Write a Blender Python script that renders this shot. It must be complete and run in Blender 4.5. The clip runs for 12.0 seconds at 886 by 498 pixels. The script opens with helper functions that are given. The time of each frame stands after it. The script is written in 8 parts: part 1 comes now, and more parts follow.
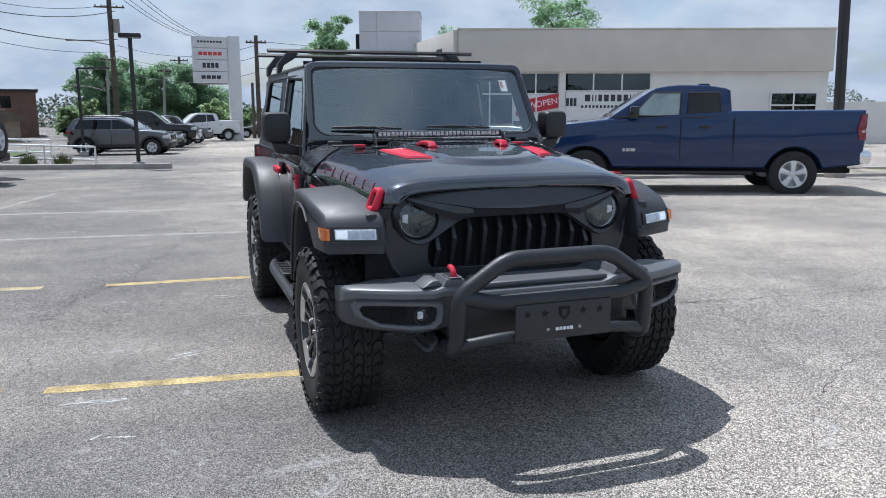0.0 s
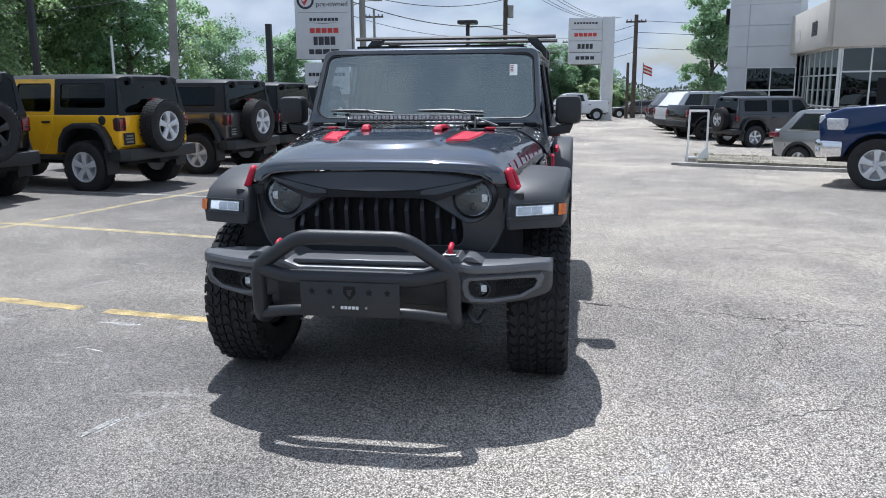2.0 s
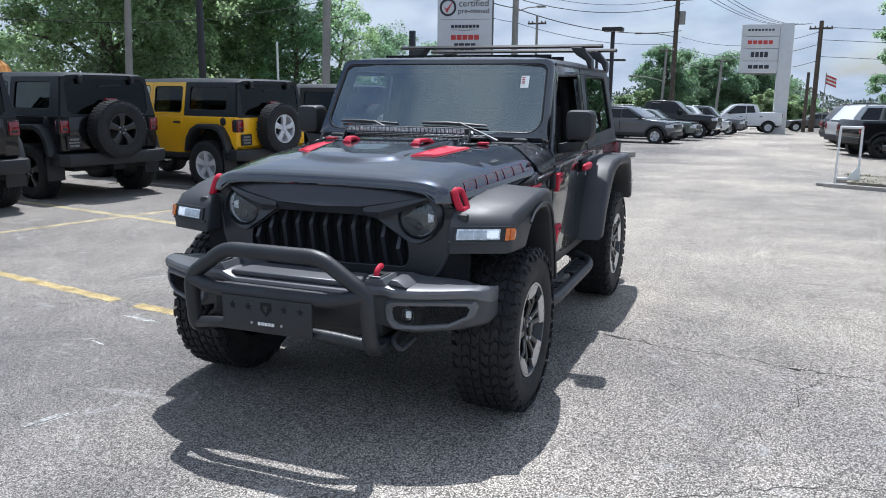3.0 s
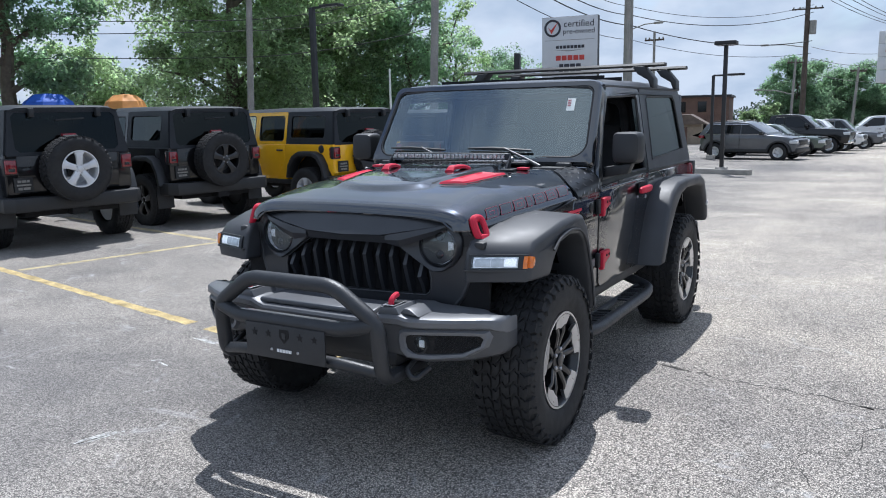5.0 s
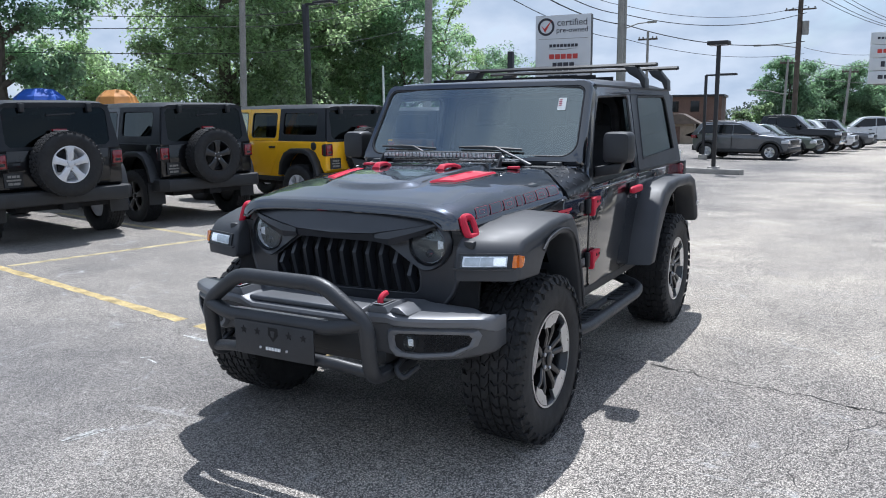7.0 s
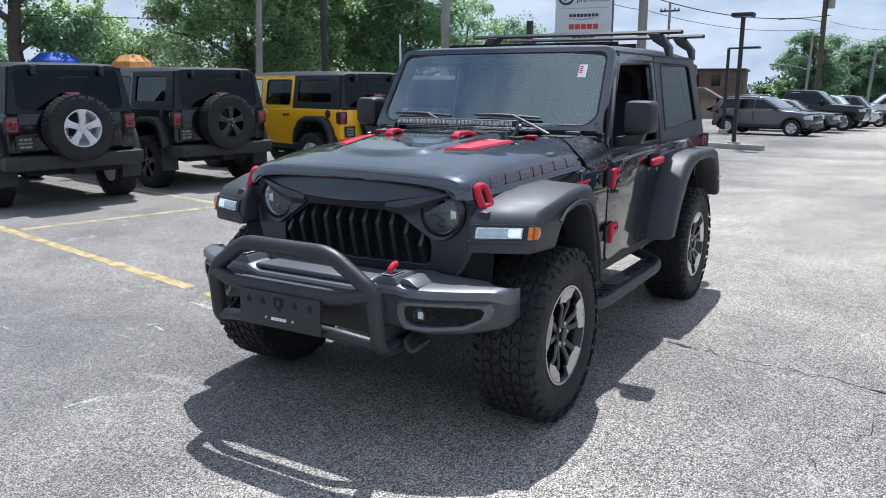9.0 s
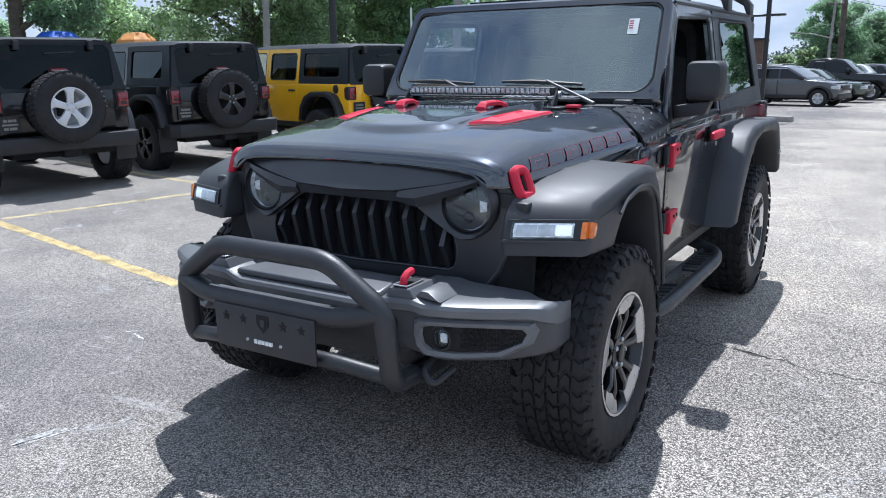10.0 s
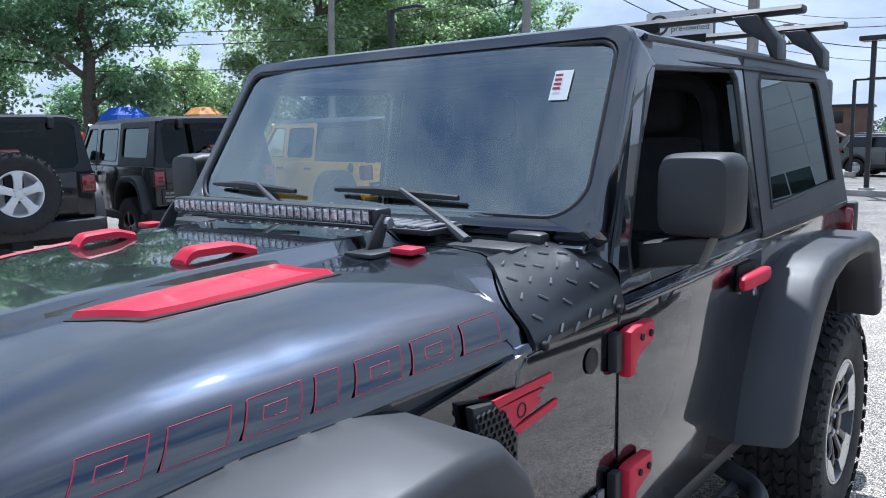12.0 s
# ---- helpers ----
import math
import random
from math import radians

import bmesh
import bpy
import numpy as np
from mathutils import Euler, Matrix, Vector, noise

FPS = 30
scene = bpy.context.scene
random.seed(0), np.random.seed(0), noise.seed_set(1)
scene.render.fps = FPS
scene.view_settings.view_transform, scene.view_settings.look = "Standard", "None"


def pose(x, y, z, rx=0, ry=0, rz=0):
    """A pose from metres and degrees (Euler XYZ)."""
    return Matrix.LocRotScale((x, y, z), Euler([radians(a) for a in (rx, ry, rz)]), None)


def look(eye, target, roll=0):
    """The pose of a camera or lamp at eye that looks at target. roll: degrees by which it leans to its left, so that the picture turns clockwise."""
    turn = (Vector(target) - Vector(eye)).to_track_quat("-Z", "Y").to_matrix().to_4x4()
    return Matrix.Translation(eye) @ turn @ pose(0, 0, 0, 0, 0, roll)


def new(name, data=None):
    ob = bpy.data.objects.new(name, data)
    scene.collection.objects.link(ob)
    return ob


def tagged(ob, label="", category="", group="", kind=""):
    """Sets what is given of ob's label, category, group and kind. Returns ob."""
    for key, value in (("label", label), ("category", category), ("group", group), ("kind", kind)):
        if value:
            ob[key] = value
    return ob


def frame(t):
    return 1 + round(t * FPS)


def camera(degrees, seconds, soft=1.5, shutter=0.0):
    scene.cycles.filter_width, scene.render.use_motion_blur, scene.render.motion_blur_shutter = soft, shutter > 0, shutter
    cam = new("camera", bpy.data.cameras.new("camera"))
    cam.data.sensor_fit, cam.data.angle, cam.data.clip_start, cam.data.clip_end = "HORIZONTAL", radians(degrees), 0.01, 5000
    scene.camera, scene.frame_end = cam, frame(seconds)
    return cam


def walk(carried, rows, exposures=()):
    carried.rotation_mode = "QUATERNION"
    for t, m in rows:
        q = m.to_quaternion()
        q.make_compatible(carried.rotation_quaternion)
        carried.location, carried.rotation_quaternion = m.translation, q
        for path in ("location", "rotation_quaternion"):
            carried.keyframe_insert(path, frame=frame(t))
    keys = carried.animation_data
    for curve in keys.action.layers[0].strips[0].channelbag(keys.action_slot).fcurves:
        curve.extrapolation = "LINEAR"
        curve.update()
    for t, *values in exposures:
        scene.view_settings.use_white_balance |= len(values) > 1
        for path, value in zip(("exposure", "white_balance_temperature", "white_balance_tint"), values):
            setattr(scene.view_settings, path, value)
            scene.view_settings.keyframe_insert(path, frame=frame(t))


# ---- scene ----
cam = camera(59.0, 12.0, 1.0)
PATH = [
    (0, (-1.545, -3.858, 1.504), (-0.894, -2.002, 1.141), -0.1),
    (0.5, (-0.979, -4.1, 1.527), (-0.565, -2.181, 1.144), -0.4),
    (1, (-0.357, -4.277, 1.53), (-0.199, -2.323, 1.136), -0.7),
    (1.5, (0.302, -4.304, 1.528), (0.211, -2.347, 1.124), -0.8),
    (2, (0.946, -4.213, 1.525), (0.628, -2.281, 1.117), -0.4),
    (2.5, (1.504, -4.001, 1.546), (0.972, -2.115, 1.142), 0.1),
    (3, (1.887, -3.734, 1.56), (1.169, -1.91, 1.166), 0.6),
    (3.5, (2.095, -3.539, 1.573), (1.234, -1.775, 1.19), 0.6),
    (3.7, (2.157, -3.502, 1.58), (1.253, -1.759, 1.202), 0.5),
    (5.3, (2.289, -3.498, 1.582), (1.289, -1.8, 1.245), -1.2),
    (5.5, (2.295, -3.517, 1.588), (1.301, -1.814, 1.251), -1.3),
    (6, (2.295, -3.496, 1.583), (1.31, -1.789, 1.246), -1.2),
    (6.5, (2.296, -3.493, 1.587), (1.314, -1.785, 1.246), -1.0),
    (8.5, (2.277, -3.452, 1.579), (1.281, -1.759, 1.202), 0.1),
    (9, (2.237, -3.379, 1.557), (1.23, -1.701, 1.141), 0.1),
    (9.5, (2.003, -3.14, 1.497), (0.984, -1.479, 1.045), -0.1),
    (10, (1.821, -2.779, 1.488), (0.791, -1.131, 1.015), -0.8),
    (10.5, (1.764, -2.26, 1.511), (0.756, -0.578, 1.115), -1.2),
    (11, (1.643, -1.697, 1.539), (0.669, 0.029, 1.273), -0.9),
    (11.5, (1.576, -1.192, 1.532), (0.498, 0.474, 1.276), -0.6),
    (12, (1.536, -0.726, 1.523), (0.299, 0.816, 1.223), -1.4),
]

walk(cam, [(t, look(eye, target, roll)) for t, eye, target, roll in PATH],
     [(0.0, 0.40, 5840, 10), (3.0, 0.49, 5840, 10), (6.0, 0.57, 5820, 10), (9.0, 0.60, 5780, 10), (10.5, 0.76, 5640, 10), (11.2, 0.64, 5600, 10), (12.0, 0.78, 5540, 10)])

# ---- world, sun ----
SUN_DIR = Vector((-0.168, 0.413, 1.0)).normalized()
sun_data = bpy.data.lights.new("sun", "SUN")
sun_data.energy, sun_data.angle, sun_data.color = 3.9, radians(0.6), (1.0, 0.965, 0.915)
sun = new("sun", sun_data)
sun.matrix_world = look((0, 0, 40), Vector((0, 0, 40)) - SUN_DIR)

world = bpy.data.worlds.new("sky")
scene.world = world
world.use_nodes = True
wn, wl = world.node_tree.nodes, world.node_tree.links
wn.clear()
w_out = wn.new("ShaderNodeOutputWorld")
w_bg = wn.new("ShaderNodeBackground")
w_bg.inputs["Strength"].default_value = 0.1
w_sky = wn.new("ShaderNodeTexSky")
w_sky.sky_type = "NISHITA"
w_sky.sun_disc = False
w_sky.sun_elevation = math.asin(SUN_DIR.z)
w_sky.sun_rotation = math.atan2(SUN_DIR.x, SUN_DIR.y)
w_sky.air_density, w_sky.dust_density, w_sky.ozone_density = 1.0, 1.8, 2.5
w_co = wn.new("ShaderNodeTexCoord")
# a flat cloud layer: the direction divided by its height
w_sep, w_add, w_div = wn.new("ShaderNodeSeparateXYZ"), wn.new("ShaderNodeMath"), wn.new("ShaderNodeVectorMath")
w_abs = wn.new("ShaderNodeMath")
w_abs.operation, w_add.operation, w_add.inputs[1].default_value = "ABSOLUTE", "ADD", 0.45
w_div.operation = "DIVIDE"
w_map = wn.new("ShaderNodeMapping")
w_map.inputs["Location"].default_value = (3.1, 1.4, 0.0)
w_no = wn.new("ShaderNodeTexNoise")
w_no.inputs["Scale"].default_value = 3.6
w_no.inputs["Detail"].default_value = 4.5
w_no.inputs["Roughness"].default_value = 0.56
w_no.inputs["Distortion"].default_value = 0.25
w_ramp = wn.new("ShaderNodeValToRGB")
w_ramp.color_ramp.elements[0].position, w_ramp.color_ramp.elements[1].position = 0.24, 0.47
w_shade = wn.new("ShaderNodeTexNoise")
w_shade.inputs["Scale"].default_value = 6.0
w_shade.inputs["Detail"].default_value = 5.0
w_cramp = wn.new("ShaderNodeValToRGB")
w_cramp.color_ramp.elements[0].position, w_cramp.color_ramp.elements[1].position = 0.38, 0.63
w_cramp.color_ramp.elements[0].color = (3.5, 4.05, 4.8, 1)
w_cramp.color_ramp.elements[1].color = (4.7, 5.1, 5.65, 1)
w_mix = wn.new("ShaderNodeMix")
w_mix.data_type = "RGBA"
wl.new(w_co.outputs["Generated"], w_sep.inputs["Vector"])
wl.new(w_sep.outputs["Z"], w_abs.inputs[0])
wl.new(w_abs.outputs["Value"], w_add.inputs[0])
wl.new(w_co.outputs["Generated"], w_div.inputs[0])
wl.new(w_add.outputs["Value"], w_div.inputs[1])
wl.new(w_div.outputs["Vector"], w_map.inputs["Vector"])
wl.new(w_map.outputs["Vector"], w_no.inputs["Vector"])
wl.new(w_map.outputs["Vector"], w_shade.inputs["Vector"])
w_thin = wn.new("ShaderNodeMath")
w_thin.operation, w_thin.inputs[1].default_value = "MULTIPLY_ADD", -0.14
wl.new(w_abs.outputs["Value"], w_thin.inputs[0])
wl.new(w_no.outputs["Fac"], w_thin.inputs[2])
wl.new(w_thin.outputs["Value"], w_ramp.inputs["Fac"])
wl.new(w_shade.outputs["Fac"], w_cramp.inputs["Fac"])
wl.new(w_ramp.outputs["Color"], w_mix.inputs["Factor"])
wl.new(w_sky.outputs["Color"], w_mix.inputs["A"])
wl.new(w_cramp.outputs["Color"], w_mix.inputs["B"])
wl.new(w_mix.outputs["Result"], w_bg.inputs["Color"])
wl.new(w_bg.outputs["Background"], w_out.inputs["Surface"])


# ---- materials ----
def material(name, color, rough=0.5, metal=0.0, coat=0.0, vary=0.15, vscale=3.0, grain=0.0, gscale=60.0, bump=0.0, bscale=80.0, spec=0.5, island=0.0, coat_ior=1.5):
    """A surface with slow and fine variation of its colour, uneven gloss and a fine relief."""
    m = bpy.data.materials.new(name)
    m.use_nodes = True
    n, l = m.node_tree.nodes, m.node_tree.links
    b = n["Principled BSDF"]
    b.inputs["Base Color"].default_value = (*color, 1)
    b.inputs["Roughness"].default_value = rough
    b.inputs["Metallic"].default_value = metal
    b.inputs["Coat Weight"].default_value = coat
    b.inputs["Coat Roughness"].default_value = 0.03
    b.inputs["Coat IOR"].default_value = coat_ior
    b.inputs["Specular IOR Level"].default_value = spec
    co = n.new("ShaderNodeTexCoord")
    last = None
    for amount, scale, detail in ((vary, vscale, 4.0), (grain, gscale, 2.0)):
        if not amount:
            continue
        t = n.new("ShaderNodeTexNoise")
        t.inputs["Scale"].default_value, t.inputs["Detail"].default_value = scale, detail
        l.new(co.outputs["Object"], t.inputs["Vector"])
        r = n.new("ShaderNodeMapRange")
        r.inputs["From Min"].default_value, r.inputs["From Max"].default_value = 0.3, 0.7
        r.inputs["To Min"].default_value, r.inputs["To Max"].default_value = 1 - amount, 1 + amount
        l.new(t.outputs["Fac"], r.inputs["Value"])
        x = n.new("ShaderNodeMix")
        x.data_type, x.blend_type = "RGBA", "MULTIPLY"
        x.inputs["Factor"].default_value = 1.0
        if last:
            l.new(last, x.inputs["A"])
        else:
            x.inputs["A"].default_value = (*color, 1)
        l.new(r.outputs["Result"], x.inputs["B"])
        last = x.outputs["Result"]
    if island:
        g = n.new("ShaderNodeNewGeometry")
        r = n.new("ShaderNodeMapRange")
        r.inputs["To Min"].default_value, r.inputs["To Max"].default_value = 1 - island, 1 + island
        l.new(g.outputs["Random Per Island"], r.inputs["Value"])
        x = n.new("ShaderNodeMix")
        x.data_type, x.blend_type = "RGBA", "MULTIPLY"
        x.inputs["Factor"].default_value = 1.0
        if last:
            l.new(last, x.inputs["A"])
        else:
            x.inputs["A"].default_value = (*color, 1)
        l.new(r.outputs["Result"], x.inputs["B"])
        last = x.outputs["Result"]
    if last:
        l.new(last, b.inputs["Base Color"])
    t = n.new("ShaderNodeTexNoise")
    t.inputs["Scale"].default_value = vscale * 2.3
    l.new(co.outputs["Object"], t.inputs["Vector"])
    r = n.new("ShaderNodeMapRange")
    r.inputs["To Min"].default_value, r.inputs["To Max"].default_value = max(0.0, rough * 0.8), min(1.0, rough * 1.2)
    l.new(t.outputs["Fac"], r.inputs["Value"])
    l.new(r.outputs["Result"], b.inputs["Roughness"])
    if bump:
        t = n.new("ShaderNodeTexNoise")
        t.inputs["Scale"].default_value, t.inputs["Detail"].default_value = bscale, 3.0
        l.new(co.outputs["Object"], t.inputs["Vector"])
        k = n.new("ShaderNodeBump")
        k.inputs["Strength"].default_value = bump
        k.inputs["Distance"].default_value = 0.3 / bscale
        l.new(t.outputs["Fac"], k.inputs["Height"])
        l.new(k.outputs["Normal"], b.inputs["Normal"])
    return m


def glass_material(name, tint, rough=0.0, gloss=0.08):
    """A thin tinted pane: it reflects a little face-on and more at a slant, and lets tinted light through."""
    m = bpy.data.materials.new(name)
    m.use_nodes = True
    n, l = m.node_tree.nodes, m.node_tree.links
    n.clear()
    out = n.new("ShaderNodeOutputMaterial")
    tr, gl, mx, lw = n.new("ShaderNodeBsdfTransparent"), n.new("ShaderNodeBsdfGlossy"), n.new("ShaderNodeMixShader"), n.new("ShaderNodeLayerWeight")
    tr.inputs["Color"].default_value = (*tint, 1)
    gl.inputs["Color"].default_value = (0.88, 0.98, 0.97, 1)
    gl.inputs["Roughness"].default_value = rough
    lw.inputs["Blend"].default_value = 0.5
    pw, mr = n.new("ShaderNodeMath"), n.new("ShaderNodeMapRange")
    pw.operation = "POWER"
    pw.inputs[1].default_value = 4.0
    mr.inputs["To Min"].default_value, mr.inputs["To Max"].default_value = gloss, 0.95
    l.new(lw.outputs["Facing"], pw.inputs[0])
    l.new(pw.outputs["Value"], mr.inputs["Value"])
    l.new(mr.outputs["Result"], mx.inputs["Fac"])
    l.new(tr.outputs["BSDF"], mx.inputs[1])
    l.new(gl.outputs["BSDF"], mx.inputs[2])
    l.new(mx.outputs["Shader"], out.inputs["Surface"])
    return m


PAINT = material("granite_paint", (0.0068, 0.0102, 0.0175), 0.34, 1.0, 1.0, vary=0.06, vscale=1.5, grain=0.12, gscale=900, coat_ior=2.05)
HARDTOP = material("moulded_black_hardtop", (0.034, 0.037, 0.044), 0.42, vary=0.12, vscale=3, bump=0.2, bscale=700)
PLASTIC = material("black_trim_plastic", (0.02, 0.021, 0.023), 0.5, vary=0.15, vscale=5, bump=0.25, bscale=900)
FLARE = material("fender_flare_plastic", (0.04, 0.042, 0.047), 0.52, vary=0.16, vscale=4, bump=0.2, bscale=900, spec=0.5)
GRILLE_BLACK = material("satin_black_grille", (0.021, 0.023, 0.028), 0.4, vary=0.15, vscale=6, bump=0.15, bscale=700, spec=0.75)
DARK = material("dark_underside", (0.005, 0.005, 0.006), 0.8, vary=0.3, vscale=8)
BUMPER_GREY = material("grey_bumper_steel", (0.125, 0.129, 0.138), 0.4, 0.15, vary=0.1, vscale=4, bump=0.12, bscale=600)
BUMPER_DARK = material("dark_grey_bumper_plastic", (0.06, 0.062, 0.067), 0.5, vary=0.12, vscale=5, bump=0.2, bscale=700)
BAR_BLACK = material("textured_black_powder_coat", (0.028, 0.03, 0.034), 0.42, 0.1, vary=0.15, vscale=8, bump=0.8, bscale=260)
ARMOUR = material("black_diamond_plate", (0.024, 0.026, 0.03), 0.3, 0.2, vary=0.15, vscale=8, bump=0.15, bscale=400)
RED = material("red_trim_plastic", (0.54, 0.02, 0.05), 0.48, 0.0, 0.0, vary=0.08, vscale=6, spec=0.3)
RED_LINE = material("red_vinyl_outline", (0.3, 0.02, 0.05), 0.4, vary=0.1)
DECAL_BLACK = material("black_vinyl", (0.012, 0.012, 0.014), 0.6, vary=0.1)
TYRE = material("tyre_rubber", (0.013, 0.013, 0.014), 0.72, vary=0.3, vscale=9, grain=0.2, gscale=120, bump=0.3, bscale=300)
RIM_BLACK = material("gloss_black_rim", (0.012, 0.012, 0.013), 0.3, 0.2, 0.5, vary=0.1)
RIM_SILVER = material("machined_aluminium", (0.62, 0.63, 0.65), 0.3, 1.0, vary=0.08, vscale=14)
RIM_PAINT = material("silver_painted_rim", (0.66, 0.67, 0.69), 0.35, 0.25, vary=0.1)
CHROME = material("chrome", (0.75, 0.76, 0.78), 0.12, 1.0, vary=0.03)
STEEL = material("brushed_steel", (0.5, 0.5, 0.52), 0.35, 1.0, vary=0.1, vscale=20)
GLASS = glass_material("windscreen_glass", (0.72, 0.8, 0.79), gloss=0.25)
TINT = glass_material("privacy_glass", (0.03, 0.034, 0.04), gloss=0.022)
QUARTER_GLASS = glass_material("dark_quarter_glass", (0.05, 0.055, 0.06), gloss=0.10)
LENS = glass_material("clear_lens", (0.9, 0.92, 0.94), gloss=0.08)
AMBER = material("amber_lens", (0.7, 0.17, 0.01), 0.15, 0.0, 0.8, vary=0.2, vscale=40)
TAIL_RED = material("red_lamp_lens", (0.2, 0.006, 0.012), 0.12, 0.0, 0.9, vary=0.2, vscale=40)
WHITE_LAMP = material("white_lamp_lens", (0.6, 0.62, 0.65), 0.15, 0.1, 0.9, vary=0.18, vscale=30)
INTERIOR = material("dark_cloth", (0.009, 0.009, 0.0105), 0.9, vary=0.2, vscale=10, bump=0.3, bscale=400)
WHITE = material("white_paint", (0.75, 0.75, 0.74), 0.45, vary=0.05, vscale=2)
LAMP_BOWL = material("lamp_reflector", (0.85, 0.86, 0.88), 0.3, 0.2, vary=0.35, vscale=45)
LIT_LAMP = material("lit_daytime_lamp", (0.7, 0.72, 0.75), 0.2, 0.0, 0.6, vary=0.15, vscale=40)
LIT_LAMP.node_tree.nodes["Principled BSDF"].inputs["Emission Color"].default_value = (0.95, 0.97, 1.0, 1)
LIT_LAMP.node_tree.nodes["Principled BSDF"].inputs["Emission Strength"].default_value = 0.42
LED_CELL = material("led_reflector", (0.55, 0.56, 0.58), 0.28, 0.9, vary=0.45, vscale=60)
SMOKED = material("smoked_reflector", (0.08, 0.083, 0.09), 0.24, 0.9, vary=0.2, vscale=30)
PAPER = material("white_paper", (0.7, 0.74, 0.72), 0.6, vary=0.05)


# ---- mesh helpers ----
def bm_box(bm, x0, x1, y0, y1, z0, z1, bevel=0.0, seg=2):
    g = bmesh.ops.create_cube(bm, size=1.0)
    m = Matrix.Translation(((x0 + x1) / 2, (y0 + y1) / 2, (z0 + z1) / 2)) @ Matrix.Diagonal((x1 - x0, y1 - y0, z1 - z0, 1))
    bmesh.ops.transform(bm, matrix=m, verts=g["verts"])
    if bevel:
        edges = {e for v in g["verts"] for e in v.link_edges}
        bmesh.ops.bevel(bm, geom=list(edges), offset=bevel, segments=seg, affect="EDGES", profile=0.5)
    return bm


def bm_prism(bm, pts, axis, a, b, bevel=0.0, seg=2):
    """A polygon, given in the two other coordinates in their order, drawn out along the axis from a to b."""
    def place(p, c):
        p = list(p)
        p.insert("xyz".index(axis), c)
        return p
    lo = [bm.verts.new(place(p, a)) for p in pts]
    hi = [bm.verts.new(place(p, b)) for p in pts]
    n = len(pts)
    faces = [bm.faces.new(lo[::-1]), bm.faces.new(hi)]
    faces += [bm.faces.new((lo[i], lo[(i + 1) % n], hi[(i + 1) % n], hi[i])) for i in range(n)]
    bmesh.ops.recalc_face_normals(bm, faces=faces)
    if bevel:
        edges = {e for f in faces[:2] for e in f.edges}
        bmesh.ops.bevel(bm, geom=list(edges), offset=bevel, segments=seg, affect="EDGES", profile=0.5)
    return bm


def bm_loft(bm, rings, closed=True, caps=True):
    """Rings of points, all of one count, joined by quads."""
    vs = [[bm.verts.new(p) for p in ring] for ring in rings]
    n = len(vs[0])
    faces = []
    for r, s in zip(vs, vs[1:]):
        for i in range(n if closed else n - 1):
            faces.append(bm.faces.new((r[i], r[(i + 1) % n], s[(i + 1) % n], s[i])))
    if caps and closed:
        faces += [bm.faces.new(vs[0][::-1]), bm.faces.new(vs[-1])]
    bmesh.ops.recalc_face_normals(bm, faces=faces)
    return bm


def bm_tube(bm, pts, r, seg=12, closed=False):
    """A round bar along a polyline, mitred at its bends; r may be a list."""
    pts = [Vector(p) for p in pts]
    n = len(pts)
    rings, up = [], None
    for i, p in enumerate(pts):
        a = pts[i - 1] if (i or closed) else None
        b = pts[(i + 1) % n] if (i < n - 1 or closed) else None
        d0 = (p - a).normalized() if a is not None else (b - p).normalized()
        d1 = (b - p).normalized() if b is not None else d0
        t = (d0 + d1).normalized()
        if up is None:
            up = Vector((0, 0, 1)) if abs(t.z) < 0.9 else Vector((1, 0, 0))
        u = (up - t * up.dot(t)).normalized()
        up = u
        v = t.cross(u)
        k = 1 / max(0.5, math.sqrt(max(0.0, (1 + d0.dot(d1)) / 2)))
        rad = r[i] if isinstance(r, (list, tuple)) else r
        turn = d1 - d0
        w = turn.normalized() if turn.length > 1e-4 else None
        ring = []
        for j in range(seg):
            c = 2 * math.pi * j / seg
            o = (u * math.cos(c) + v * math.sin(c)) * rad
            if w is not None:
                o += w * (o.dot(w) * (k - 1))
            ring.append(p + o)
        rings.append(ring)
    if closed:
        rings.append(rings[0])
        bm_loft(bm, rings, True, False)
        bmesh.ops.remove_doubles(bm, verts=bm.verts, dist=1e-5)
        return bm
    return bm_loft(bm, rings)


def arc_path(pts, radius, seg=5):
    """A polyline with its corners rounded."""
    pts = [Vector(p) for p in pts]
    out = [pts[0]]
    for a, p, b in zip(pts, pts[1:], pts[2:]):
        d0, d1 = (p - a), (b - p)
        k = min(radius, d0.length * 0.45, d1.length * 0.45)
        s, e = p - d0.normalized() * k, p + d1.normalized() * k
        for i in range(seg + 1):
            u = i / seg
            out.append(s * (1 - u) ** 2 + p * 2 * u * (1 - u) + e * u * u)
    out.append(pts[-1])
    return out


def bm_lathe(bm, prof, seg=32, m=None, axis="x"):
    """Profile of (radius, along) turned round the axis."""
    rings = []
    for j in range(seg):
        c, s = math.cos(2 * math.pi * j / seg), math.sin(2 * math.pi * j / seg)
        ring = []
        for r, h in prof:
            p = {"x": (h, r * c, r * s), "y": (r * c, h, r * s), "z": (r * c, r * s, h)}[axis]
            ring.append(m @ Vector(p) if m else Vector(p))
        rings.append(ring)
    vs = [[bm.verts.new(p) for p in ring] for ring in rings]
    faces = []
    for i in range(seg):
        a, b = vs[i], vs[(i + 1) % seg]
        for k in range(len(prof) - 1):
            faces.append(bm.faces.new((a[k], a[k + 1], b[k + 1], b[k])))
    for k in (0, -1):
        if prof[k][0] < 1e-6:
            bmesh.ops.remove_doubles(bm, verts=[v[k] for v in vs], dist=1e-5)
    bmesh.ops.recalc_face_normals(bm, faces=[f for f in faces if f.is_valid])
    return bm


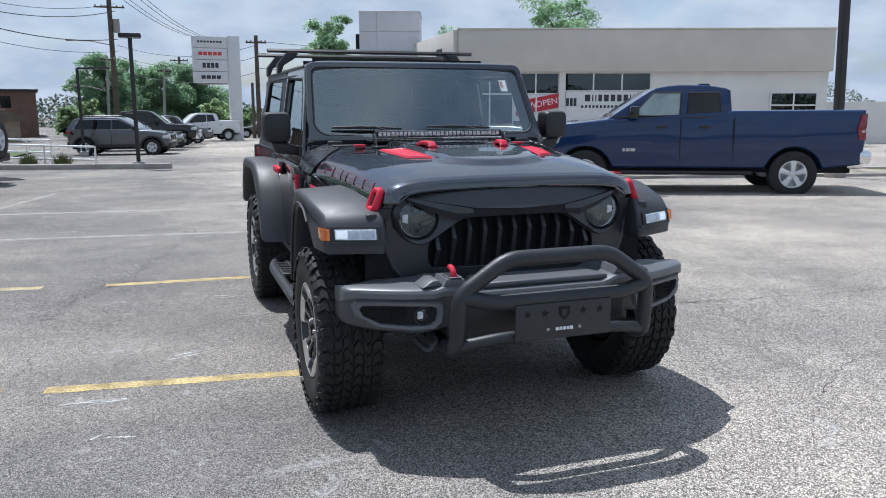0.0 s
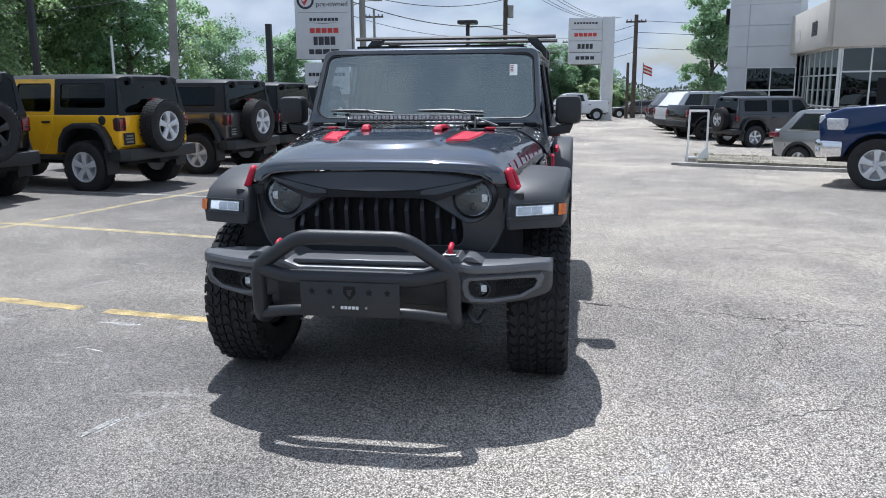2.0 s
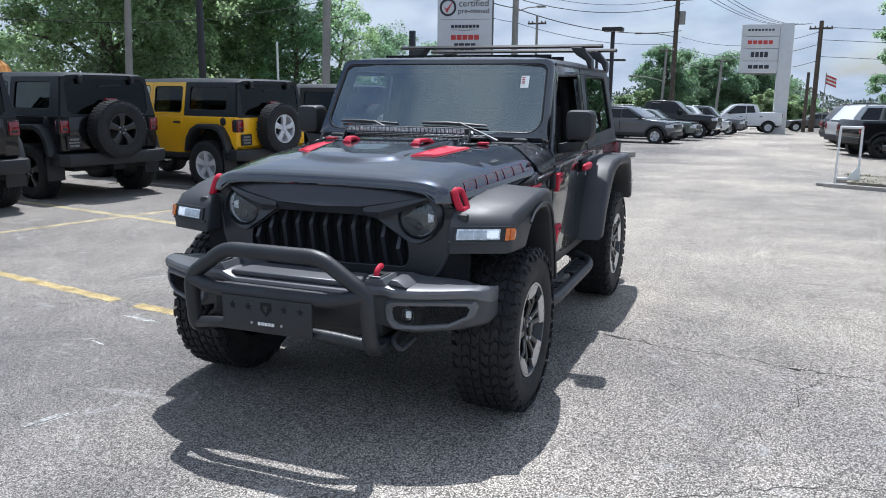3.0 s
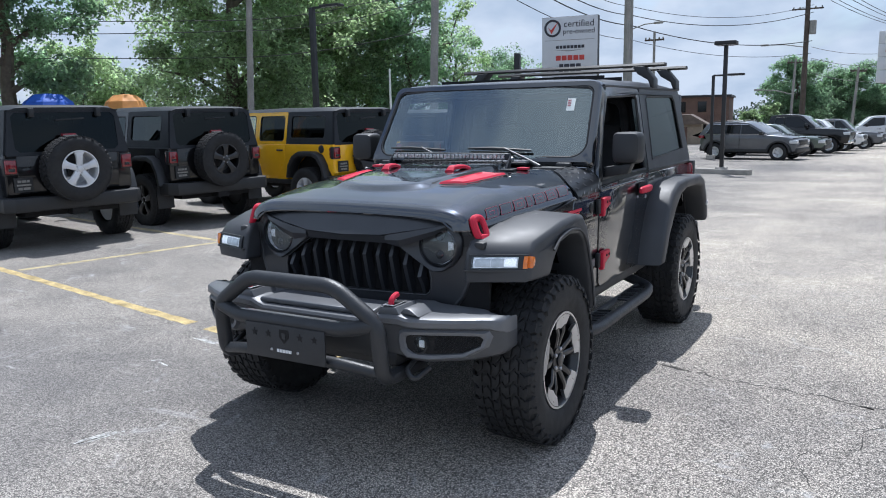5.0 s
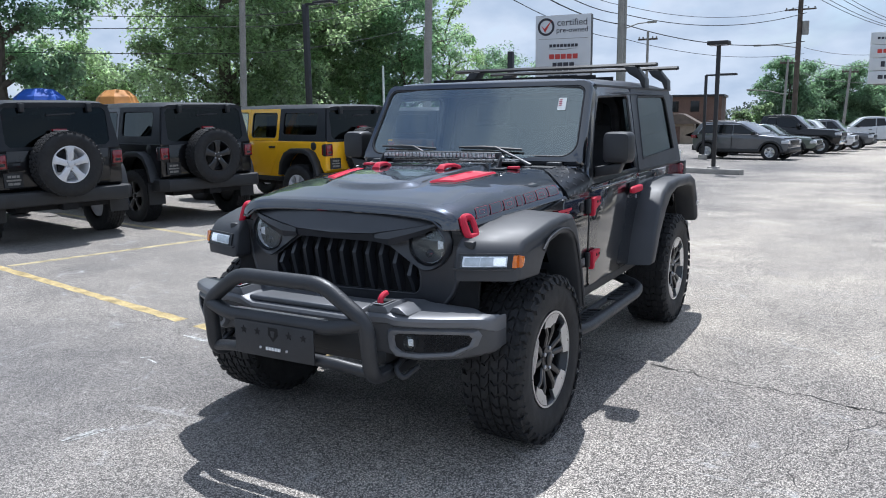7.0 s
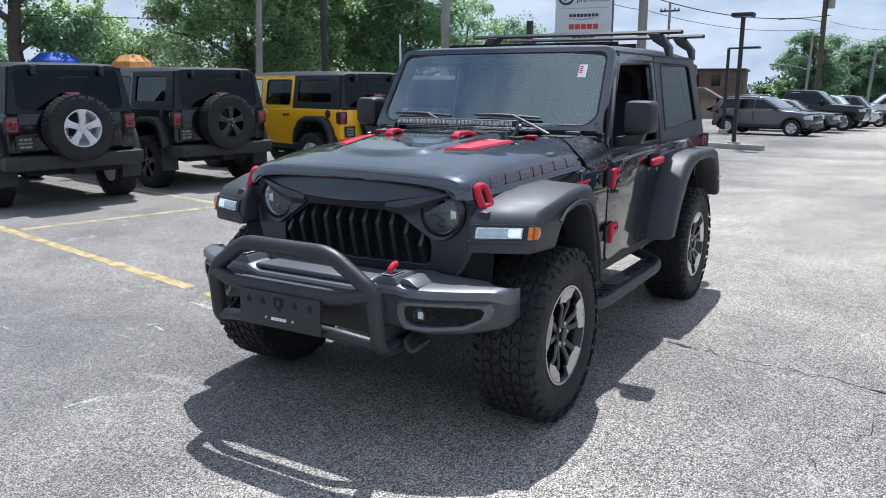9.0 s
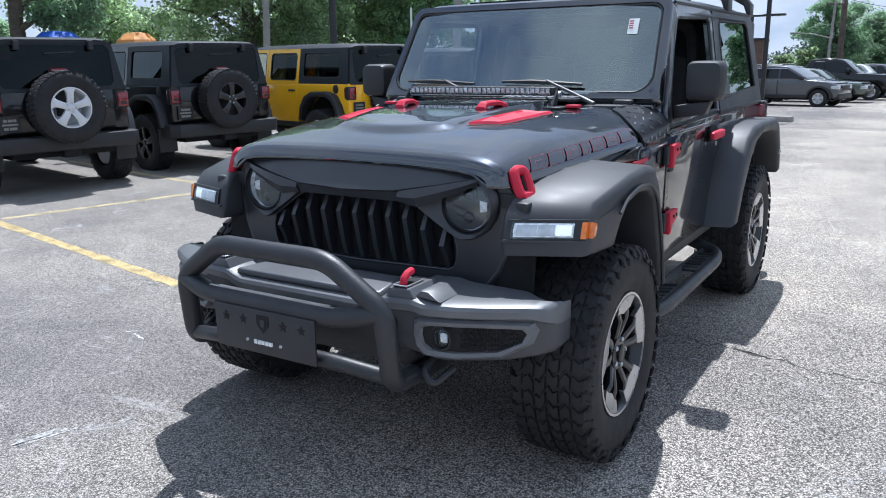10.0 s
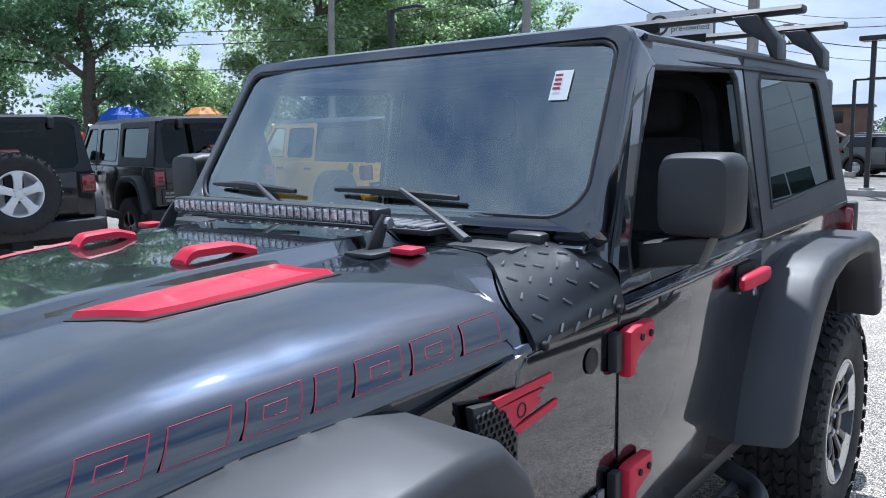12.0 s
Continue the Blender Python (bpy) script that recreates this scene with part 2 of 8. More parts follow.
def finish(name, bm, mat, smooth=35):
    me = bpy.data.meshes.new(name)
    bm.normal_update()
    bm.to_mesh(me)
    bm.free()
    for m in (mat if isinstance(mat, (list, tuple)) else (mat,)):
        me.materials.append(m)
    if smooth:
        me.shade_smooth()
        me.set_sharp_from_angle(angle=radians(smooth))
    return me


def part(name, bm, mat, parent, label="", smooth=35, m=None):
    """One mesh object under a thing or a part; m: its pose in the parent."""
    ob = new(name, finish(name, bm, mat, smooth))
    ob.parent = parent
    if m is not None:
        ob.matrix_basis = m
    return tagged(ob, label)


def thing(name, m, label, category, group="", kind=""):
    ob = new(name)
    ob.empty_display_size = 0.2
    ob.matrix_basis = m
    return tagged(ob, label, category, group, kind)


def solo(name, bm, mat, label="", category="", group="", kind="", m=None, smooth=35):
    ob = new(name, finish(name, bm, mat, smooth))
    if m is not None:
        ob.matrix_basis = m
    return tagged(ob, label, category, group, kind)


def B():
    return bmesh.new()


def ground_z(x, y):
    """The lot is level round the camera and falls away gently behind the vehicle."""
    d = y - 5.0
    if d <= -2:
        return 0.0
    s = d if d > 2 else (d + 2) ** 2 / 8
    dip = 0.5 * math.exp(-((x - 7.6) ** 2 + (y - 16.5) ** 2) / 8.0) + 0.3 * math.exp(-((x - 7.5) ** 2 + (y - 25.8) ** 2) / 16.0)
    return (-0.02 * s if s < 60 else -1.2 - 0.012 * (s - 60)) - dip


# ---- ground ----
def asphalt_material():
    m = bpy.data.materials.new("weathered_asphalt")
    m.use_nodes = True
    n, l = m.node_tree.nodes, m.node_tree.links
    b = n["Principled BSDF"]
    co = n.new("ShaderNodeTexCoord")

    def noise_tex(scale, detail=3.0, rough=0.5, dist=0.0):
        t = n.new("ShaderNodeTexNoise")
        t.inputs["Scale"].default_value, t.inputs["Detail"].default_value = scale, detail
        t.inputs["Roughness"].default_value, t.inputs["Distortion"].default_value = rough, dist
        l.new(co.outputs["Object"], t.inputs["Vector"])
        return t.outputs["Fac"]

    def ramp(src, p0, p1, c0, c1):
        r = n.new("ShaderNodeValToRGB")
        e = r.color_ramp.elements
        e[0].position, e[1].position = p0, p1
        e[0].color, e[1].color = (*c0, 1), (*c1, 1)
        l.new(src, r.inputs["Fac"])
        return r.outputs["Color"]

    def mix(a, c, fac, mode="MIX"):
        x = n.new("ShaderNodeMix")
        x.data_type, x.blend_type = "RGBA", mode
        for key, v in (("A", a), ("B", c), ("Factor", fac)):
            if isinstance(v, (int, float)):
                x.inputs[key].default_value = v
            elif isinstance(v, tuple):
                x.inputs[key].default_value = (*v, 1)
            else:
                l.new(v, x.inputs[key])
        return x.outputs["Result"]

    # across the lot: sealed bays on one hand, a bleached drive on the other
    sep = n.new("ShaderNodeSeparateXYZ")
    l.new(co.outputs["Object"], sep.inputs["Vector"])
    wob = n.new("ShaderNodeMath")
    wob.operation = "MULTIPLY_ADD"
    wob.inputs[1].default_value = 2.4
    l.new(noise_tex(0.8, 5, 0.6), wob.inputs[0])
    l.new(sep.outputs["X"], wob.inputs[2])
    side = n.new("ShaderNodeMapRange")
    side.interpolation_type = "SMOOTHSTEP"
    side.inputs["From Min"].default_value, side.inputs["From Max"].default_value = -0.7, 2.2
    side.inputs["To Min"].default_value, side.inputs["To Max"].default_value = 0.0, 1.0
    l.new(wob.outputs["Value"], side.inputs["Value"])
    # stones in a dark binder
    vor = n.new("ShaderNodeTexVoronoi")
    vor.inputs["Scale"].default_value = 175
    l.new(co.outputs["Object"], vor.inputs["Vector"])
    stones = ramp(vor.outputs["Color"], 0.28, 0.78, (0.13, 0.127, 0.122), (0.72, 0.695, 0.655))
    worn = ramp(vor.outputs["Color"], 0.2, 0.85, (0.165, 0.16, 0.155), (0.50, 0.485, 0.46))
    bind = ramp(vor.outputs["Distance"], 0.35, 0.75, (1, 1, 1), (0.35, 0.35, 0.36))
    base = mix(mix(worn, stones, side.outputs["Result"]), bind, 1.0, "MULTIPLY")
    # broad fading: sealed dark areas and bleached ones
    big = ramp(noise_tex(0.22, 5, 0.6, 0.4), 0.36, 0.62, (0.7, 0.7, 0.72), (1.26, 1.23, 1.18))
    base = mix(base, big, 1.0, "MULTIPLY")
    mid = ramp(noise_tex(1.3, 5, 0.65, 0.3), 0.3, 0.7, (0.8, 0.8, 0.81), (1.2, 1.19, 1.17))
    base = mix(base, mid, 1.0, "MULTIPLY")
    # the sealed bays towards the parked row, the bleached drive on the other side
    base = mix(base, mix((0.80, 0.785, 0.775), (1.03, 0.99, 0.935), side.outputs["Result"]), 1.0, "MULTIPLY")
    # the darker sealed patch in front of the parked vehicle
    fore = n.new("ShaderNodeMapRange")
    fore.interpolation_type = "SMOOTHSTEP"
    fore.inputs["From Min"].default_value, fore.inputs["From Max"].default_value = 0.0, 3.2
    wy = n.new("ShaderNodeMath")
    wy.operation = "MULTIPLY_ADD"
    wy.inputs[1].default_value = 3.0
    l.new(noise_tex(0.55, 5, 0.6, 0.5), wy.inputs[0])
    l.new(sep.outputs["Y"], wy.inputs[2])
    l.new(wy.outputs["Value"], fore.inputs["Value"])
    base = mix(base, mix((0.93, 0.935, 0.95), (1.04, 1.03, 1.01), fore.outputs["Result"]), 1.0, "MULTIPLY")
    # coarser stones and pits
    pit = ramp(noise_tex(38, 3, 0.7), 0.34, 0.66, (0.84, 0.84, 0.84), (1.2, 1.2, 1.2))
    base = mix(base, pit, 1.0, "MULTIPLY")
    # pale scuffs and worn streaks
    scuff = ramp(noise_tex(3.2, 8, 0.75, 1.2), 0.59, 0.72, (0, 0, 0), (0.6, 0.6, 0.6))
    base = mix(base, (0.5, 0.5, 0.495), scuff)
    # worn streaks along the drive
    mp = n.new("ShaderNodeMapping")
    mp.inputs["Rotation"].default_value = (0, 0, radians(9))
    mp.inputs["Scale"].default_value = (0.45, 2.2, 1.0)
    l.new(co.outputs["Object"], mp.inputs["Vector"])
    st = n.new("ShaderNodeTexNoise")
    st.inputs["Scale"].default_value, st.inputs["Detail"].default_value, st.inputs["Roughness"].default_value = 3.4, 9.0, 0.78
    l.new(mp.outputs["Vector"], st.inputs["Vector"])
    base = mix(base, (0.56, 0.55, 0.535), ramp(st.outputs["Fac"], 0.60, 0.70, (0, 0, 0), (0.62, 0.62, 0.62)))
    base = mix(base, (0.10, 0.099, 0.098), ramp(st.outputs["Fac"], 0.30, 0.40, (0.45, 0.45, 0.45), (0, 0, 0)))
    stain = ramp(noise_tex(0.75, 4, 0.6), 0.66, 0.78, (0, 0, 0), (0.5, 0.5, 0.5))
    base = mix(base, (0.06, 0.06, 0.06), stain)
    l.new(base, b.inputs["Base Color"])
    b.inputs["Roughness"].default_value = 0.85
    b.inputs["Specular IOR Level"].default_value = 0.3
    k = n.new("ShaderNodeBump")
    k.inputs["Strength"].default_value, k.inputs["Distance"].default_value = 0.7, 0.004
    k.invert = True
    l.new(vor.outputs["Distance"], k.inputs["Height"])
    l.new(k.outputs["Normal"], b.inputs["Normal"])
    return m


ASPHALT = asphalt_material()
GRASS = material("mown_grass", (0.07, 0.11, 0.03), 0.9, vary=0.4, vscale=0.6, grain=0.5, gscale=9)
CONCRETE = material("kerb_concrete", (0.34, 0.32, 0.29), 0.85, vary=0.2, vscale=2, grain=0.25, gscale=40, bump=0.3, bscale=60)
YELLOW_LINE = material("worn_yellow_paint", (0.40, 0.305, 0.135), 0.8, vary=0.4, vscale=7, grain=0.45, gscale=70)
FADED_YELLOW = material("faded_yellow_paint", (0.36, 0.30, 0.17), 0.85, vary=0.4, vscale=6, grain=0.5, gscale=60)
WHITE_LINE = material("faded_white_paint", (0.275, 0.265, 0.24), 0.8, vary=0.3, vscale=5, grain=0.4, gscale=60)
CRACK = material("open_crack", (0.045, 0.042, 0.038), 0.95, vary=0.3, vscale=8)

bm = B()
gx = [-900, -400, -150, -80, -50, -30, -20, -10, -5, 0, 3, *range(4, 16), 20, 30, 50, 80, 150, 400, 900]
gy = [-900, -300, -80, -20, -5, 0, 3, 3.5, 4, 4.5, 5, 5.5, 6, 6.5, 7, 10, *range(11, 26), 30, 40, 50, 65, 80, 120, 200, 400, 900]
gv = [[bm.verts.new((x, y, ground_z(x, y))) for x in gx] for y in gy]
for r, s in zip(gv, gv[1:]):
    for i in range(len(gx) - 1):
        bm.faces.new((r[i], r[i + 1], s[i + 1], s[i]))
solo("ground", bm, ASPHALT, "weathered grey asphalt car lot with pale scuffs and dark patches", "ground", kind="structure")


def strip_on_ground(pts, width, lift=0.004, ragged=0.0, taper=False):
    """A flat ribbon along points on the ground, with uneven edges."""
    bm = B()
    rows = []
    rnd = random.Random(len(pts) * 7 + int(pts[0][0] * 100))
    for i, (x, y) in enumerate(pts):
        a, b = pts[max(0, i - 1)], pts[min(len(pts) - 1, i + 1)]
        d = Vector((b[0] - a[0], b[1] - a[1]))
        d.normalize()
        w = width / 2 * (1 + rnd.uniform(-ragged, ragged))
        if taper and i in (0, len(pts) - 1):
            w *= 0.2
        n = Vector((-d.y, d.x))
        rows.append([bm.verts.new((x + n.x * k * w, y + n.y * k * w, ground_z(x, y) + lift)) for k in (-1, 1)])
    for r, s in zip(rows, rows[1:]):
        bm.faces.new((r[0], s[0], s[1], r[1]))
    bmesh.ops.recalc_face_normals(bm, faces=bm.faces)
    for f in bm.faces:
        if f.normal.z < 0:
            f.normal_flip()
    return bm


def run(a, b, n):
    return [(a[0] + (b[0] - a[0]) * i / n, a[1] + (b[1] - a[1]) * i / n) for i in range(n + 1)]


for a, b, mat in (((-9.6, 1.95), (-2.46, 0.65), YELLOW_LINE), ((-2.24, 0.61), (-0.85, 0.43), YELLOW_LINE), ((-2.1, 3.2), (-0.3, 3.08), YELLOW_LINE), ((-9.8, 4.6), (-2.6, 3.28), FADED_YELLOW),
                  ((-9.0, 7.1), (-0.4, 5.8), WHITE_LINE), ((-8.6, 9.7), (-0.8, 8.66), WHITE_LINE),
                  ((-5.93, 1.38), (-5.12, 4.5), FADED_YELLOW), ((-5.1, 4.6), (-4.4, 8.4), FADED_YELLOW), ((-4.4, 8.4), (-3.6, 12.6), WHITE_LINE)):
    solo("parking_line", strip_on_ground(run(a, b, 60), 0.1, 0.0015, 0.2), mat, "worn yellow parking line" if mat is YELLOW_LINE else "faded pale yellow parking line" if mat is FADED_YELLOW else "faded white parking line",
         "parking line", "parking lines", "structure", smooth=0)


def crack(points, width, seed, rough=0.012):
    rnd = random.Random(seed)
    out = []
    for a, b in zip(points, points[1:]):
        n = max(3, int(math.dist(a, b) / 0.05))
        for i in range(n):
            u = i / n
            out.append((a[0] + (b[0] - a[0]) * u + rnd.gauss(0, rough), a[1] + (b[1] - a[1]) * u + rnd.gauss(0, rough)))
    out.append(points[-1])
    solo("crack", strip_on_ground(out, width, 0.0012, 0.8, True), CRACK, "thin dark crack in the asphalt", "crack", "cracks in the lot", "structure", smooth=0)


crack([(0.2, 1.42), (0.75, 1.34), (1.15, 1.24), (1.7, 1.16), (2.35, 1.03), (3.6, 0.9), (5.5, 0.8)], 0.011, 3, 0.02)
crack([(1.06, 1.27), (1.16, 1.235), (1.24, 1.225)], 0.02, 4)
crack([(2.35, 1.03), (2.23, 0.66), (2.2, 0.45), (1.95, 0.2), (2.05, -0.1)], 0.005, 5, 0.022)
crack([(-1.2, 6.4), (-1.66, 4.38), (-1.96, 3.27), (-2.23, 2.83)], 0.007, 6, 0.03)
crack([(-1.96, 3.27), (-2.25, 3.0), (-2.37, 2.25), (-2.3, 1.8)], 0.005, 9, 0.03)
crack([(-2.2, 2.9), (-2.45, 2.3), (-2.37, 1.17), (-2.47, 0.7), (-2.9, 0.3)], 0.005, 10, 0.03)
crack([(-2.6, 0.8), (-2.95, 0.5), (-3.4, 0.35)], 0.004, 11, 0.02)
crack([(1.9, 3.42), (3.2, 3.3), (5.4, 3.1), (8.2, 3.0)], 0.008, 7)
crack([(1.5, -0.9), (2.3, -0.4), (3.4, -0.3)], 0.005, 8)

SCUFF = material("pale_scrape", (0.42, 0.415, 0.4), 0.9, vary=0.4, vscale=9, grain=0.5, gscale=70)
def scrape(x, y, length, turn, seed, n=6, wide=0.05):
    """A short scrape: a few thin slivers side by side."""
    rnd = random.Random(seed)
    c, q = math.cos(radians(turn)), math.sin(radians(turn))
    for i in range(n):
        u, v = rnd.uniform(-0.3, 0.3) * length, rnd.uniform(-0.5, 0.5) * wide
        h = length * rnd.uniform(0.15, 0.45)
        a, b = (x + c * (u - h) - q * v, y + q * (u - h) + c * v), (x + c * (u + h) - q * v, y + q * (u + h) + c * v)
        solo("scrape", strip_on_ground(run(a, b, 14), rnd.uniform(0.006, 0.014), 0.0012 + 0.0005 * i, 0.8, True), SCUFF, "short pale scrape in the asphalt", "scrape", "scrapes in the lot", "structure", smooth=0)


scrape(-1.14, -1.12, 0.22, 75, 1, 7, 0.05)
scrape(-1.83, -0.17, 0.14, -18, 2, 4, 0.02)
scrape(-1.94, 0.34, 0.32, -8, 3, 5, 0.03)
scrape(-1.11, 2.5, 0.22, -5, 4, 3, 0.22)
scrape(-1.50, 1.0, 0.25, 20, 5, 5, 0.12)
scrape(-1.92, -0.13, 0.08, 40, 6, 2, 0.02)


# ---- showroom building ----
STUCCO = material("warm_grey_stucco", (0.56, 0.53, 0.48), 0.85, vary=0.06, vscale=0.8, grain=0.08, gscale=60, bump=0.2, bscale=80)
WALL_WHITE = material("white_painted_wall", (0.7, 0.69, 0.66), 0.8, vary=0.06, vscale=0.7, grain=0.05, gscale=50)
FRAME_GREY = material("aluminium_window_frame", (0.72, 0.72, 0.71), 0.4, 0.4, vary=0.06)
SHOP_GLASS = glass_material("shop_glass", (0.08, 0.09, 0.1))
TOWER_PANEL = material("pale_grey_metal_panel", (0.58, 0.59, 0.61), 0.5, 0.05, vary=0.05, vscale=1.2)
BANNER_RED = material("red_banner", (0.5, 0.03, 0.05), 0.7, vary=0.08)
BANNER_WHITE = material("white_banner", (0.72, 0.72, 0.71), 0.7, vary=0.05)
TEXT_DARK = material("dark_lettering", (0.035, 0.035, 0.045), 0.6, vary=0.05)
TEXT_RED = material("red_lettering", (0.5, 0.05, 0.04), 0.6, vary=0.05)
TEXT_WHITE = material("white_lettering", (0.8, 0.8, 0.8), 0.6, vary=0.03)


def writing(text, size, mat, parent, m, name="lettering", depth=0.004, spread=1.0):
    """Flat lettering in the built-in font, centred; it stands in the x-z plane facing -y."""
    cu = bpy.data.curves.new(name, "FONT")
    cu.body, cu.size, cu.align_x, cu.align_y, cu.extrude, cu.space_character = text, size, "CENTER", "CENTER", depth, spread
    cu.resolution_u = 3
    ob = bpy.data.objects.new(name, cu)
    scene.collection.objects.link(ob)
    bpy.context.view_layer.update()
    me = bpy.data.meshes.new_from_object(ob.evaluated_get(bpy.context.evaluated_depsgraph_get()))
    bpy.data.objects.remove(ob)
    bpy.data.curves.remove(cu)
    me.materials.clear()
    me.materials.append(mat)
    o = new(name, me)
    o.parent = parent
    o.matrix_basis = m @ pose(0, 0, 0, 90)
    return o


def bars(widths, height, gap, mat, parent, m, name="lettering_bar"):
    """Unreadable writing or a mark as a row of plain bars."""
    total = sum(widths) + gap * (len(widths) - 1)
    x = -total / 2
    for w in widths:
        ob = part(name, bm_box(B(), x, x + w, -0.006, 0.0, -height / 2, height / 2), mat, parent, m=m, smooth=0)
        x += w + gap
    return ob


FACE = pose(11.38, 29.94, 0, 0, 0, -19.4)  # x along the front, y into the building
base_z = -0.55
shop = thing("showroom", FACE, "low dealership showroom with beige fascia and dark glazed front", "building")
bm = B()
bm_box(bm, -0.3, 16.45, -0.3, 0.3, 2.93, 4.76, 0.02)
bm_box(bm, -0.35, 16.5, -0.35, 0.35, 4.76, 4.83, 0.01)
part("fascia", bm, STUCCO, shop, "beige stucco fascia with a thin coping")
part("wall", bm_box(B(), 8.4, 16.4, 0.0, 0.3, base_z, 2.93), WALL_WHITE, shop, "white painted wall")
part("roof", bm_box(B(), -0.3, 16.4, 0.3, 12, 4.3, 4.5), STUCCO, shop)
part("back_wall", bm_box(B(), 0.0, 16.4, 12, 12.2, base_z, 4.5), WALL_WHITE, shop)
part("end_wall", bm_box(B(), 16.2, 16.4, 0.3, 12.2, base_z, 4.3), WALL_WHITE, shop)
part("floor_slab", bm_box(B(), 0.1, 16.2, 0.3, 12, base_z - 0.3, base_z + 0.12), CONCRETE, shop)
part("footing", bm_box(B(), -0.05, 8.4, -0.04, 0.12, base_z - 0.3, base_z + 0.22), CONCRETE, shop)


def glazing(parent, m, x0, x1, z0, z1, cols, rows, mull=0.06, door=()):
    """A framed window wall: each mullion, rail and pane its own piece."""
    w = new("window")
    w.parent, w.matrix_basis = parent, m
    xs = [x0 + (x1 - x0) * i / cols for i in range(cols + 1)]
    zs = [z0] + list(rows) + [z1]
    for x in xs:
        part("mullion", bm_box(B(), x - mull / 2, x + mull / 2, -0.05, 0.05, z0, z1), FRAME_GREY, w, smooth=0)
    for z in zs:
        part("rail", bm_box(B(), x0, x1, -0.045, 0.045, z - mull / 2, z + mull / 2), FRAME_GREY, w, smooth=0)
    for a, b in zip(xs, xs[1:]):
        for c, d in zip(zs, zs[1:]):
            o = part("pane", bm_box(B(), a + mull / 2, b - mull / 2, -0.008, 0.008, c + mull / 2, d - mull / 2), SHOP_GLASS, w, smooth=0)
    return w


glazing(shop, pose(0, 0.1, 0), 0.08, 4.25, base_z + 0.2, 2.9, 4, (0.5, 1.97))
part("pier", bm_box(B(), 4.25, 4.53, -0.05, 0.3, base_z, 2.93), WALL_WHITE, shop)
glazing(shop, pose(0, 0.1, 0), 4.53, 8.4, base_z + 0.2, 2.9, 3, (2.1,))
glazing(shop, pose(0, -0.02, 0), 13.85, 15.93, 1.2, 2.0, 2, (1.45,))
bm = B()
bm_box(bm, 1.4, 2.14, 0.02, 0.06, base_z + 0.2, 1.72)
part("door", bm, DARK, shop, "dark open entrance door")
side = new("side_wall")
side.parent, side.matrix_basis = shop, pose(0.0, 0.0, 0, 0, 0, 104.3)
bm = B()
bm_box(bm, 0.0, 11.0, -0.3, 0.55, 2.93, 4.76, 0.02)
part("side_fascia", bm, STUCCO, side)
glazing(side, pose(0, 0, 0), 0.1, 10.8, base_z + 0.2, 2.9, 9, (0.55, 1.85))
bars((0.35, 0.2, 0.2, 0.2), 0.6, 0.06, TEXT_DARK, side, pose(2.6, 0.56, 3.8, 0, 0, 180))
bars((0.7,), 0.55, 0.06, FRAME_GREY, side, pose(6.2, 0.56, 3.7, 0, 0, 180))
# banners on the panes
ban = solo("banner", bm_box(B(), 2.2, 4.25, 0.035, 0.045, 0.75, 1.93), BANNER_WHITE, "white banner hung on the showroom glass", "banner", m=FACE, smooth=0)
part("red_band", bm_prism(B(), [(2.3, 0.98), (4.25, 1.36), (4.25, 2.0), (2.3, 1.62)], "y", -0.002, 0.005), BANNER_RED, ban, smooth=0)
writing("NOW", 0.39, TEXT_WHITE, ban, pose(2.76, -0.006, 1.39, 0, -11, 0))
writing("OPEN!", 0.39, TEXT_WHITE, ban, pose(3.76, -0.006, 1.585, 0, -11, 0))
part("white_tie", bm_box(B(), 3.2, 3.27, -0.008, -0.004, 1.1, 1.9), BANNER_WHITE, ban, smooth=0)
ban2 = solo("banner", bm_box(B(), 4.56, 8.38, -0.02, -0.008, 0.75, 2.06), BANNER_WHITE, "white banner with dark writing on the showroom glass", "banner", m=FACE, smooth=0)
bars((0.24, 0.05, 0.05, 0.16, 0.22, 0.2, 0.2, 0.2, 0.05, 0.18, 0.18), 0.3, 0.09, TEXT_DARK, ban2, pose(6.75, -0.024, 1.78))
bars((0.13, 0.13, 0.13), 0.35, 0.04, TEXT_DARK, ban2, pose(4.82, -0.024, 1.6))
bars((0.1,) * 16, 0.12, 0.07, TEXT_DARK, ban2, pose(6.6, -0.024, 1.4))

# tower
TOW = pose(8.75, 39.2, 0, 0, 0, -19.4)
tower = thing("tower", TOW, "tall pale grey metal panel entrance tower", "building")
part("shaft", bm_box(B(), 0.05, 3.28, 0.05, 4, base_z - 0.3, 6.42), TOWER_PANEL, tower, smooth=0)
for r in range(4):
    z = 2.36 + r * 1.02
    for a, b in ((0.0, 0.95), (0.97, 3.3)):
        part("panel", bm_box(B(), a, b, 0.0, 0.05, z, z + 1.005, 0.006), TOWER_PANEL, tower, smooth=0)
    part("panel", bm_box(B(), 0.0, 0.05, 0.06, 4, z, z + 1.005, 0.006), TOWER_PANEL, tower, smooth=0)
part("coping", bm_box(B(), -0.03, 3.33, -0.03, 4.05, 6.43, 6.5, 0.01), TOWER_PANEL, tower, smooth=0)
glazing(tower, pose(0, -0.02, 0), 0.98, 3.3, base_z + 0.3, 2.32, 2, (1.2,))
part("wall_lamp", bm_box(B(), -0.22, 0.0, 0.1, 0.3, 4.5, 5.3, 0.05), DARK, tower, "black wall lamp")

# long low white wall past the showroom
solo("yard_wall", bm_box(B(), 17.3, 40, 2.0, 2.3, -0.6, 1.6), WALL_WHITE, "long white painted yard wall", "wall", kind="structure", m=FACE)

